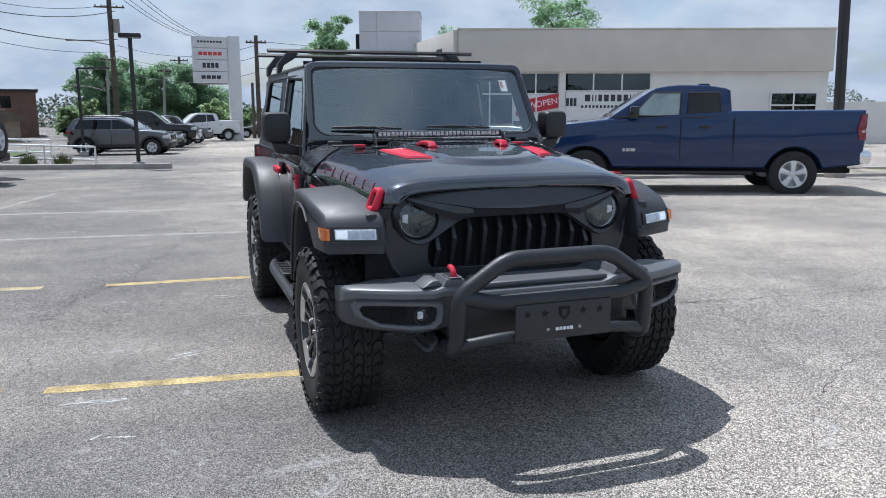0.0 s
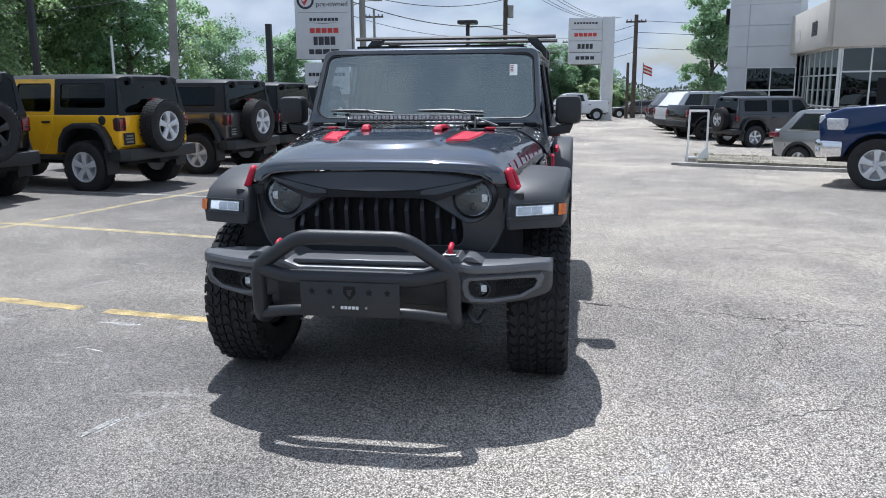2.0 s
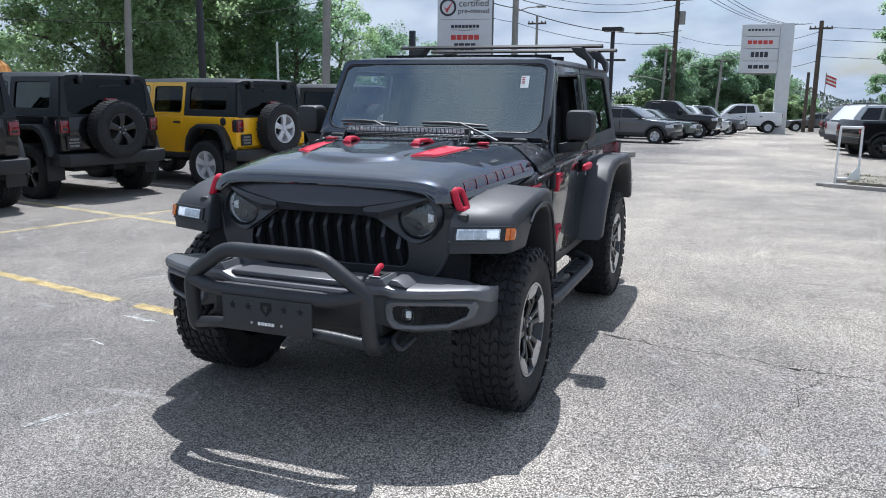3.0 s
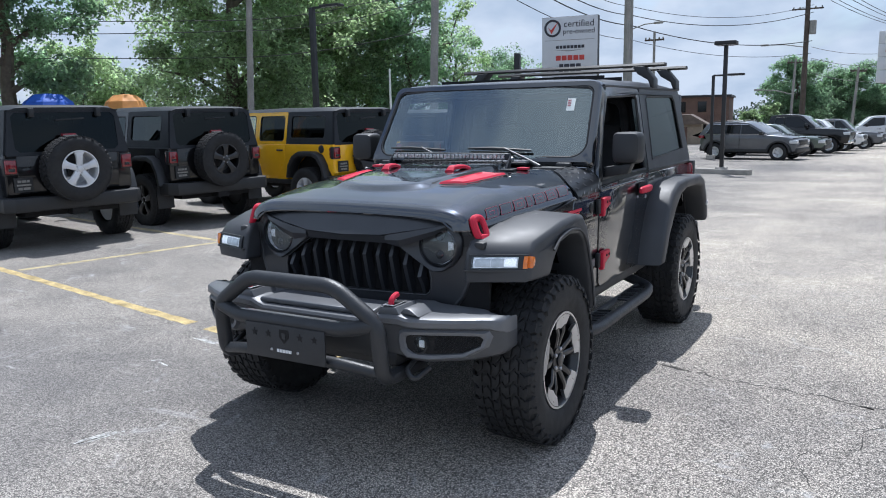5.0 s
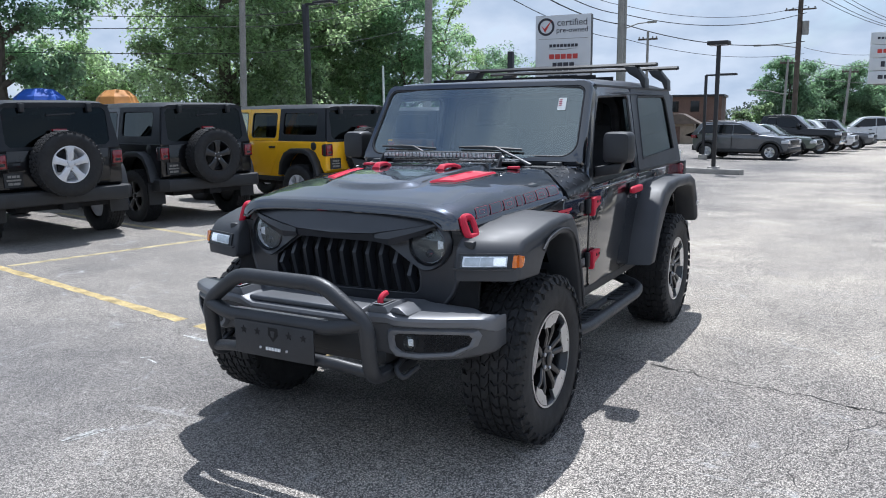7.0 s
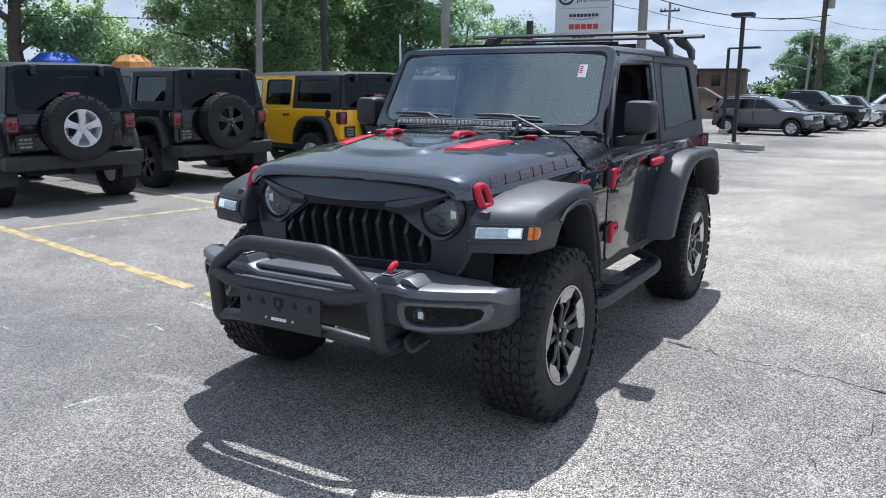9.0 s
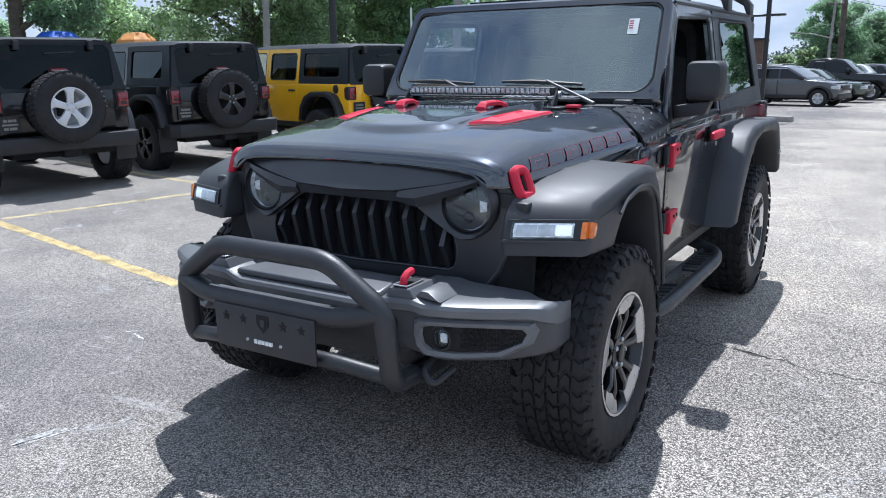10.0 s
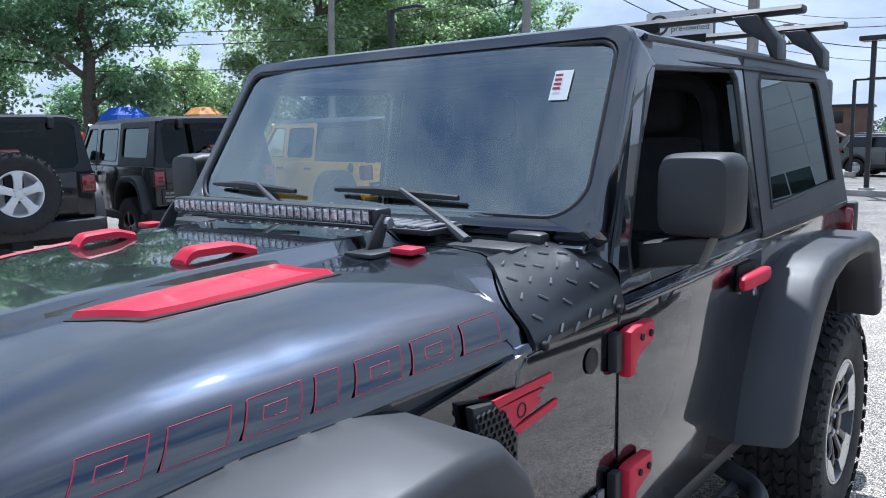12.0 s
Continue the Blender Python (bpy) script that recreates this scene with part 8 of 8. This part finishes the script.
# certified sign
CS = pose(-6.3, 18.6, 0, 0, 0, 8)
cs = thing("dealer_sign", CS, "tall grey certified pre-owned sign with dark edge", "sign")
part("sign_box", bm_box(B(), -0.82, 0.82, 0.0, 0.26, 2.31, 4.3, 0.01), POST_BLACK, cs)
part("sign_face", bm_box(B(), -0.815, 0.815, -0.012, 0.0, 2.32, 4.29, 0.004), SIGN_GREY, cs)
bm = B()
ring = []
for r in (0.25, 0.185):
    ring.append([(-0.5 + r * math.cos(a), 3.98 + r * math.sin(a)) for a in [2 * math.pi * i / 32 for i in range(32)]])
frame_of(bm, ring[0], ring[1], -0.018, -0.012)
part("round_mark", bm, TEXT_DARK, cs, smooth=0)
part("tick_mark", bm_prism(B(), [(-0.64, 4.02), (-0.55, 3.93), (-0.33, 4.17), (-0.53, 3.82)], "y", -0.024, -0.018), TEXT_RED, cs, smooth=0)
writing("certified", 0.27, TEXT_DARK, cs, pose(0.27, -0.016, 4.08))
writing("pre-owned", 0.21, TEXT_DARK, cs, pose(0.27, -0.016, 3.87))
part("rule", bm_box(B(), -0.72, 0.72, -0.016, -0.012, 3.63, 3.642), POST_GREY, cs, smooth=0)
bars((0.085,) * 8, 0.085, 0.022, TEXT_DARK, cs, pose(0.02, -0.014, 3.44))
part("wing_mark", bm_prism(B(), [(-0.45, 3.36), (0.0, 3.34), (0.45, 3.36), (0.0, 3.31)], "y", -0.016, -0.012), POST_GREY, cs, smooth=0)
bars((0.145,) * 5, 0.14, 0.028, TEXT_RED, cs, pose(0.02, -0.014, 3.13))
bars((0.12, 0.15, 0.15, 0.14), 0.24, 0.025, TEXT_DARK, cs, pose(0.02, -0.014, 2.84))
bars((0.15, 0.2, 0.2, 0.24), 0.14, 0.03, TEXT_DARK, cs, pose(0.0, -0.014, 2.53))
part("lower_board", bm_box(B(), -0.6, 0.7, 0.02, 0.2, 1.3, 2.22, 0.01), SIGN_GREY, cs)
bars((0.085,) * 10, 0.1, 0.025, TEXT_DARK, cs, pose(0.05, 0.018, 1.88))
writing("ACCIDENT", 0.13, TEXT_DARK, cs, pose(0.05, 0.016, 1.64), spread=1.25)
writing("REPAIR CENTER", 0.12, TEXT_DARK, cs, pose(0.05, 0.016, 1.46), spread=1.15)
part("board_post", bm_box(B(), -0.1, 0.1, 0.07, 0.17, -0.5, 2.4), POST_BLACK, cs)

# far brand tower sign
FS = pose(0.5, 53.6, 0, 0, 0, 4)
fs = thing("tower_sign", FS, "tall grey pylon sign with four brand panels", "sign")
for k, (n_, w, h, mat) in enumerate(((8, 0.15, 0.13, TEXT_DARK), (5, 0.26, 0.24, TEXT_RED), (4, 0.22, 0.34, TEXT_DARK), (4, 0.28, 0.24, TEXT_DARK))):
    z1 = 6.12 - k * 0.79
    pn = part("sign_panel", bm_box(B(), 0.0, 2.35, -0.1, 0.15, z1 - 0.76, z1, 0.02), SIGN_GREY, fs)
    bars((w,) * n_, h, 0.06, mat, pn, pose(1.18, -0.102, z1 - 0.36))
part("pylon", bm_box(B(), 2.36, 3.2, -0.15, 0.35, -1.6, 6.18, 0.02), SIGN_GREY, fs)
part("pylon_back", bm_box(B(), 0.3, 2.3, 0.16, 0.3, 2.9, 6.1), POST_GREY, fs)


def lamp_post(x, y, top, arm=0.0, turn=0.0, wide=0.11, base=None):
    z0 = ground_z(x, y)
    t = thing("street_lamp", pose(x, y, z0, 0, 0, turn), "black square lot lamp post with a flat head", "street lamp", "lot lamps")
    h = top - z0
    part("post", bm_box(B(), -wide / 2, wide / 2, -wide / 2, wide / 2, 0, h - 0.05, 0.01), POST_BLACK, t)
    part("base", bm_box(B(), -0.16, 0.16, -0.16, 0.16, 0, 0.2, 0.02), CONCRETE, t)
    if arm:
        part("arm", bm_box(B(), 0, arm * 0.4, -0.04, 0.04, h - 0.09, h - 0.02), POST_BLACK, t)
        hd = part("lamp_head", bm_box(B(), arm * 0.35, arm, -0.18, 0.18, h - 0.08, h, 0.02), POST_BLACK, t)
        part("lens", bm_box(B(), arm * 0.4, arm * 0.95, -0.14, 0.14, h - 0.088, h - 0.081), WHITE_LAMP, hd, smooth=0)
    else:
        hd = part("lamp_head", bm_box(B(), -0.3, 0.3, -0.22, 0.22, h - 0.12, h, 0.03), POST_BLACK, t)
        part("lens", bm_box(B(), -0.25, 0.25, -0.18, 0.18, h - 0.128, h - 0.121), WHITE_LAMP, hd, smooth=0)
    return t


lamp_post(-2.33, 20.7, 3.5)
lamp_post(-4.65, 30.5, 2.98, 1.2, 0)
lamp_post(-14.8, 17.4, 5.15, 1.2, 0, 0.16)
_st = thing("post", pose(-8.1, 18.9, ground_z(0, 18.9)), "plain black square post", "post")
part("shaft", bm_box(B(), -0.08, 0.08, -0.08, 0.08, -0.1, 3.65, 0.01), POST_BLACK, _st)
lamp_post(12.3, 9.55, 7.5, 0, 0, 0.16).rotation_euler.y = radians(-2.2)


def pole(x, y, top, r, mat, label, arms=(), lamp=None, tip=0.0):
    z0 = ground_z(x, y) - 0.2
    t = thing("utility_pole", pose(x, y, z0, 0, tip, 0), label, "utility pole", "utility poles")
    part("pole", bm_tube(B(), [(0, 0, 0), (0, 0, top - z0)], [r, r * 0.75], 10), mat, t)
    for z, w in arms:
        part("cross_arm", bm_box(B(), -w / 2, w / 2, -0.06, 0.06, z - z0 - 0.06, z - z0 + 0.06), POST_WOOD, t)
        for k in (-0.45, -0.25, 0.25, 0.45):
            bm = B()
            bm_lathe(bm, [(0.0, 0.16), (0.05, 0.13), (0.06, 0.02), (0.03, 0.0)], 8, pose(k * w, 0, z - z0 + 0.06), axis="z")
            part("insulator", bm, POST_GREY, t)
    if lamp:
        lz, dx = lamp
        part("lamp_arm", bm_tube(B(), [(0, 0, lz - z0 - 0.3), (dx * 0.5, 0, lz - z0), (dx, 0, lz - z0 + 0.05)], 0.04, 6), POST_GREY, t)
        part("lamp_head", bm_box(B(), dx - 0.35, dx + 0.3, -0.14, 0.14, lz - z0 - 0.03, lz - z0 + 0.12, 0.05), POST_GREY, t)
    return t


pole(-20.0, 19.6, 9.0, 0.14, POST_GREY, "slim grey concrete utility pole behind the lot", tip=3.2)
pole(-12.1, 20.4, 10.0, 0.15, POST_GREY, "grey wooden utility pole behind the parked row", tip=2.2)
pole(-15.2, 53.5, 9.5, 0.2, POST_GREY, "grey utility pole by the road", lamp=(7.6, 2.0))
pole(-13.9, 55.0, 7.2, 0.12, POST_GREY, "thin grey utility pole by the road", arms=((6.6, 1.4),))
up_ = pole(-5.35, 70.0, 12.4, 0.24, POST_WOOD, "dark wooden utility pole with cross arms and transformer", arms=((11.6, 2.4), (9.6, 2.4)), lamp=(6.8, -3.2))
part("transformer", bm_tube(B(), [(0.46, 0, 9.0), (0.46, 0, 10.1)], 0.27, 12), POST_GREY, up_)
pole(5.74, 62.0, 6.95, 0.2, POST_WOOD, "dark wooden utility pole beside the pylon sign", arms=((6.4, 1.6),))
pole(5.1, 60.0, 3.2, 0.14, POST_WOOD, "short dark post beside the pylon sign")
pole(-5.85, 66.1, 5.4, 0.12, POST_GREY, "thin weathered utility pole beside the road", arms=((5.1, 1.2),), lamp=(2.9, -2.6), tip=2.0)
pole(-1.62, 70.0, 4.7, 0.13, POST_GREY, "leaning grey utility pole by the trees", arms=((4.4, 1.2),), tip=3.0)
pole(0.5, 95.0, 7.0, 0.2, POST_WOOD, "distant wooden utility pole", arms=((6.6, 2.0),))
pole(-8.15, 30.0, 9.5, 0.16, POST_GREY, "grey concrete utility pole behind the dealer sign")
pole(-17.6, 26.0, 3.6, 0.06, WHITE, "thin white pole behind the lot")


def wire(a, b, sag, r=0.012):
    n = 14
    pts = [Vector(a).lerp(Vector(b), i / n) - Vector((0, 0, sag * 4 * (i / n) * (1 - i / n))) for i in range(n + 1)]
    solo("power_cable", bm_tube(B(), pts, r, 5), WIRE, "thin black overhead cable", "cable", "overhead cables")


P1, P2, P3, P4, P5 = Vector((-20.0, 19.6, 0)), Vector((-12.1, 20.4, 0)), Vector((-15.2, 53.5, 0)), Vector((-4.9, 70.0, 0)), Vector((5.74, 62.0, 0))
H = lambda p, z, dx=0.0: (p.x + dx, p.y, z)
for z, s in ((5.3, 0.35), (4.9, 0.45), (3.9, 0.3)):
    wire((-44, 3, z + 1.2), H(P1, z), s, 0.016)
    wire(H(P1, z), H(P2, z + 0.6), s * 0.6, 0.014)
for z, s, r in ((8.9, 0.9, 0.02), (8.3, 0.9, 0.03), (7.6, 0.8, 0.035), (6.6, 0.7, 0.02)):
    wire(H(P2, z + 0.6), H(P3, z), s, r)
    wire(H(P3, z), H(P4, z + 1.0 if z > 8 else z - 0.6), s, r)
for dx in (-1.1, -0.5, 0.5, 1.1):
    wire(H(P4, 11.7, dx), (8 + dx, 140, 13), 1.6, 0.03)
    wire(H(P4, 11.7, dx), (-40 + dx, 60, 15), 1.2, 0.025)
for z in (6.5, 5.6, 4.4):
    wire(H(P4, z), H(P5, z - 0.3), 0.9, 0.02)
    wire(H(P5, z), (60, 75, z + 2), 1.2, 0.02)

# flag near the far post
fl_t = thing("flag", pose(6.3, 60.5, ground_z(6, 60)), "small faded red and white flag on a pole", "flag")
part("flag_pole", bm_tube(B(), [(0, 0, 0), (0, 0, 4.3)], 0.03, 6), POST_GREY, fl_t)
for k in range(5):
    bm = B()
    rows = []
    for i in range(9):
        rows.append([(0.03 + i * 0.085, 0.06 * math.sin(i * 1.1), 4.15 - k * 0.13 - j * 0.13 - 0.035 * i) for j in (0, 1)])
    vs = [[bm.verts.new(p) for p in r] for r in rows]
    for r, q in zip(vs, vs[1:]):
        bm.faces.new((r[0], r[1], q[1], q[0]))
    part("flag_stripe", bm, TEXT_RED if k % 2 == 0 else BANNER_WHITE, fl_t)

# white railing on the kerb
rail = thing("railing", pose(0, 0, 0), "white tubular railing along the kerb", "railing")
ra, rb2 = Vector((-3.55, 21.7, ground_z(0, 21.7))), Vector((-13.5, 25.0, ground_z(0, 25)))
for h in (0.33, 0.72):
    part("rail", bm_tube(B(), [ra + Vector((0, 0, h - 0.1)), rb2 + Vector((0, 0, h + 0.25))], 0.03, 8), WHITE, rail)
for i in range(8):
    p = ra.lerp(rb2, i / 7)
    part("rail_post", bm_tube(B(), [p + Vector((0, 0, -0.1)), p + Vector((0, 0, 0.62 + 0.035 * 5 * i / 7 * 2))], 0.028, 8), WHITE, rail)

for h in (0.4, 0.8):
    part("rail", bm_tube(B(), [ra + Vector((-1.6, 3.4, h - 0.1)), rb2 + Vector((-1.6, 3.4, h + 0.25))], 0.03, 8), WHITE, rail)
for i in range(14):
    p = ra.lerp(rb2, i / 13) + Vector((-1.6, 3.4, 0))
    part("rail_post", bm_tube(B(), [p + Vector((0, 0, -0.1)), p + Vector((0, 0, 0.72 + 0.35 * i / 13))], 0.028, 8), WHITE, rail)

# tufts of grass behind the kerb
TUFT = material("dry_green_tuft", (0.11, 0.13, 0.05), 0.85, vary=0.2, island=0.45)
rnd = random.Random(31)
for x in (-4.45, -5.4, -6.9, -8.3, -9.9):
    y = 29.5 - 0.326 * (x + 30) + 0.55
    verts, faces = [], []
    for i in range(420):
        a, r = rnd.uniform(0, 6.28), 0.22 * rnd.random() ** 0.6
        px_, py_ = r * math.cos(a), r * math.sin(a)
        h = rnd.uniform(0.2, 0.46) * (1.1 - r)
        k = len(verts)
        c, q = 0.012 * math.cos(a + 1.5), 0.012 * math.sin(a + 1.5)
        verts += [(px_ - c, py_ - q, -0.03), (px_ + c, py_ + q, -0.03), (px_ * 1.5 + rnd.gauss(0, 0.05), py_ * 1.5 + rnd.gauss(0, 0.05), h)]
        faces.append((k, k + 1, k + 2))
    me = bpy.data.meshes.new("grass_tuft")
    me.from_pydata(verts, [], faces)
    me.materials.append(TUFT)
    o = new("grass_tuft", me)
    o.matrix_basis = pose(x, y, ground_z(x, y) + 0.05)
    tagged(o, "rounded tuft of dry green grass behind the kerb", "grass tuft", "grass tufts")

# white display stand on the island's tip
stand = thing("display_stand", pose(3.6, 13.35, ground_z(3.6, 13.35), 0, 0, -12), "empty white steel display stand on the kerb", "stand")
for x in (-0.19, 0.19):
    part("upright", bm_tube(B(), [(x * 1.05, 0, 0.05), (x, 0.06, 1.15)], 0.022, 8), WHITE, stand)
part("top_bar", bm_tube(B(), [(-0.2, 0.06, 1.15), (0.2, 0.06, 1.15)], 0.024, 8), WHITE, stand)
part("foot_bar", bm_tube(B(), [(-0.22, 0, 0.16), (0.22, 0, 0.16)], 0.022, 8), WHITE, stand)
part("foot_plate", bm_box(B(), -0.5, 0.1, -0.2, 0.1, 0.0, 0.06, 0.01), POST_GREY, stand)
part("paper_bag", bm_prism(B(), [(0.0, 0.16), (0.24, 0.16), (0.22, 0.45), (0.12, 0.33)], "y", -0.02, 0.03, 0.01), PAPER, stand)

# folded tarpaulin and boards lying on the island
def on_island(x):
    return 13.05 - 0.353 * (x - 3.6) + 0.35


RED_TARP = material("faded_red_tarpaulin", (0.4, 0.03, 0.035), 0.6, vary=0.3, vscale=4, bump=0.5, bscale=20)
tarp = thing("tarpaulin", pose(8.55, on_island(8.55), -0.06, 0, 0, -19), "folded faded red tarpaulin lying on the island", "tarpaulin")
for x0, x1, y0, y1, z0, z1 in ((-0.6, 0.45, -0.2, 0.3, 0.0, 0.05), (-0.5, 0.1, -0.16, 0.24, 0.05, 0.09), (0.1, 0.42, -0.12, 0.2, 0.05, 0.07)):
    part("fold", bm_box(B(), x0, x1, y0, y1, z0, z1, 0.018, 2), RED_TARP, tarp)
rnd = random.Random(77)
for i in range(7):
    x = 9.45 + i * 0.42 + rnd.uniform(-0.1, 0.1)
    y = on_island(x) + rnd.uniform(-0.1, 0.5)
    bd = thing("board", pose(x, y, -0.058, 0, 0, -19 + rnd.uniform(-25, 25)), "loose white board lying on the island", "board", "loose boards")
    part("plank", bm_box(B(), -0.35, 0.35, -0.05, 0.05, 0.0, 0.035 + 0.02 * rnd.random(), 0.006), WHITE if i % 3 else POST_GREY, bd)

# brick building and shed in the distance
bb = thing("brick_building", pose(-16.5, 74, ground_z(0, 74), 0, 0, 8), "long brown brick building in the distance", "building")
part("wall", bm_box(B(), -7, 4.4, 0, 10, -0.5, 4.0), BRICK, bb, smooth=0)
part("roof", bm_box(B(), -7.2, 4.6, -0.2, 10.2, 4.0, 4.2), POST_BLACK, bb, smooth=0)
for i in range(5):
    for z in (0.9, 2.6):
        part("window", bm_box(B(), -6 + i * 1.9, -5.2 + i * 1.9, -0.03, 0.05, z, z + 1.0), PRIVACY, bb, smooth=0)
sh = thing("shed", pose(-14.5, 58, ground_z(0, 58), 0, 0, 10), "low tan shed with a shallow roof", "building")
part("wall", bm_box(B(), -4, 3.4, 0, 4, -0.3, 1.5), material("tan_siding", (0.3, 0.24, 0.18), 0.8, vary=0.15), sh, smooth=0)
part("roof", bm_prism(B(), [(-4.4, 1.5), (3.9, 1.5), (2.6, 2.25), (-4.4, 2.25)], "y", -0.4, 4.4), material("brown_shingle", (0.13, 0.1, 0.08), 0.9, vary=0.2), sh, smooth=0)
part("garage_door", bm_box(B(), -1.2, 2.4, -0.04, 0.02, 0, 1.3), BRICK, sh, smooth=0)

# verge behind the railing
bm = B()
vz = lambda x, y: ground_z(x, y) + 0.05
rows = []
for i in range(13):
    x = -60 + i * 4.4
    y0_ = 29.9 - (x + 30) * 0.326
    rows.append([bm.verts.new((x, y0_ + d, vz(x, y0_ + d))) for d in (0.2, 3, 8, 16)])
for r, q in zip(rows, rows[1:]):
    for j in range(3):
        bm.faces.new((r[j], q[j], q[j + 1], r[j + 1]))
bmesh.ops.recalc_face_normals(bm, faces=bm.faces)
for f in bm.faces:
    if f.normal.z < 0:
        f.normal_flip()
solo("verge", bm, GRASS, "mown grass verge along the lot", "grass", kind="stuff")

# fair tents behind the parked row
def tent(x, y, z, w, h, mat, label):
    t = thing("canopy_tent", pose(x, y, ground_z(x, y)), label, "tent", "canopy tents")
    bm = B()
    prof = [(0.0, h), (w * 0.25, h * 0.96), (w * 0.42, h * 0.75), (w * 0.5, h * 0.5), (w * 0.5, h * 0.38)]
    bm_lathe(bm, [(r, z + v - h * 0.38) for r, v in prof], 8, axis="z")
    part("canopy", bm, mat, t, smooth=0)
    for a in range(4):
        c, s = math.cos(a * math.pi / 2 + 0.6) * w * 0.45, math.sin(a * math.pi / 2 + 0.6) * w * 0.45
        part("leg", bm_tube(B(), [(c, s, 0), (c, s, z + 0.1)], 0.03, 6), POST_GREY, t)


TENT_BLUE = material("blue_canvas", (0.02, 0.09, 0.45), 0.7, vary=0.15)
TENT_ORANGE = material("orange_canvas", (0.6, 0.26, 0.07), 0.7, vary=0.15)
TENT_RED = material("red_canvas", (0.5, 0.05, 0.04), 0.7, vary=0.15)


for bearing, d, z, w, h, mat, label in ((56.6, 31, 2.0, 1.9, 1.2, TENT_BLUE, "blue canopy tent behind the parked row"), (52.0, 32, 2.1, 1.6, 1.1, TENT_ORANGE, "orange canopy tent behind the parked row"),
                                        (63.2, 33, 1.6, 1.8, 0.8, TENT_ORANGE, "orange canopy tent behind the parked row"), (60.3, 30, 1.6, 1.8, 0.7, TENT_RED, "red canopy tent behind the parked row")):
    tent(*polar(bearing, d), z, w, h, mat, label)

# ---- trees, placed by bearing and distance from the standing point ----
for k, (bearing, d, h, sp, mat, tr, bare, n, lf, fill) in enumerate((
        (58.8, 33, 12, 3.4, 1, 0.34, 0.28, 22000, 0.2, 22), (66, 36, 12, 3.4, 0, 0.32, 0.24, 15000, 0.22, 50), (75, 30, 12, 3.2, 0, 0.3, 0.3, 6000, 0.26, 30), (54.5, 58, 7.4, 2.8, 2, 0.2, 0.08, 10000, 0.25, 60),
        (51.0, 60, 5.8, 2.6, 2, 0.2, 0.08, 8500, 0.25, 60), (61, 60, 5.5, 2.4, 0, 0.2, 0.1, 5000, 0.28, 40), (44.9, 38, 13, 4.2, 2, 0.38, 0.13, 46000, 0.2, 110), (40.2, 41, 9.6, 3.2, 2, 0.24, 0.1, 24000, 0.2, 90),
        (36.6, 44, 9.4, 3.1, 2, 0.26, 0.1, 22000, 0.2, 90), (32.6, 43, 9.6, 2.7, 0, 0.2, 0.1, 17000, 0.19, 70), (29.6, 45, 8.2, 1.8, 2, 0.15, 0.12, 5200, 0.18, 24))):
    x, y = polar(bearing, d)
    tree(x, y, h, sp, 20 + k, LEAF[mat], tr, bare, n, lf * 1.1, 1.5, fill)
for k, (x, y, h, sp, mat, n) in enumerate(((11.0, 58.0, 9.2, 1.9, 0, 11000), (28.5, 54.0, 10.6, 3.6, 0, 20000), (21.8, 62.0, 9.4, 1.5, 0, 4500), (62, 40, 4.5, 2.5, 0, 2500),
                                           (-6.6, 76.0, 7.4, 2.6, 1, 20000), (-2.6, 83.7, 7.0, 2.9, 1, 22000), (1.6, 87.7, 7.2, 2.8, 1, 20000), (-4.6, 82.0, 4.6, 2.4, 1, 10000), (-0.6, 86.0, 4.4, 2.6, 1, 10000), (3.4, 89.0, 4.8, 2.8, 1, 10000), (-8.5, 64.0, 2.7, 0.9, 2, 4000), (-7.3, 66, 3.1, 0.9, 2, 3000),
                                           (2.4, 68.0, 3.0, 1.2, 2, 5000), (4.0, 70.0, 2.9, 1.3, 2, 5000), (5.6, 71.0, 2.6, 1.1, 0, 4000), (-24.0, 63.5, 7.2, 2.3, 0, 9000), (-31.5, 66.0, 8.6, 3.2, 1, 12000))):
    tree(x, y, h, sp, 60 + k, LEAF[mat], 0.2, 0.14, n, 0.24)
# far wood line closing the horizon
rnd = random.Random(9)
verts, faces = [], []
for i in range(120000):
    a = rnd.uniform(0, 2 * math.pi)
    d = rnd.uniform(135, 160)
    wob = 2.6 + 1.8 * math.sin(a * 17) + 1.4 * math.sin(a * 41 + 1)
    x, y = d * math.cos(a), d * math.sin(a)
    z = ground_z(x, y) + rnd.uniform(-0.3, 1) ** 1 * max(0.8, wob + 2.2)
    u = Vector((rnd.gauss(0, 1), rnd.gauss(0, 1), rnd.gauss(0, 1))).normalized() * rnd.uniform(0.16, 0.36)
    v = u.orthogonal().normalized() * rnd.uniform(0.14, 0.3)
    p = Vector((x, y, z))
    k = len(verts)
    verts += [tuple(p - u), tuple(p + v), tuple(p + u), tuple(p - v)]
    faces.append((k, k + 1, k + 2, k + 3))
me = bpy.data.meshes.new("far_woods")
me.from_pydata(verts, [], faces)
me.materials.append(WOODS)
tagged(new("far_woods", me), "low line of distant green woods", "woods", kind="stuff")
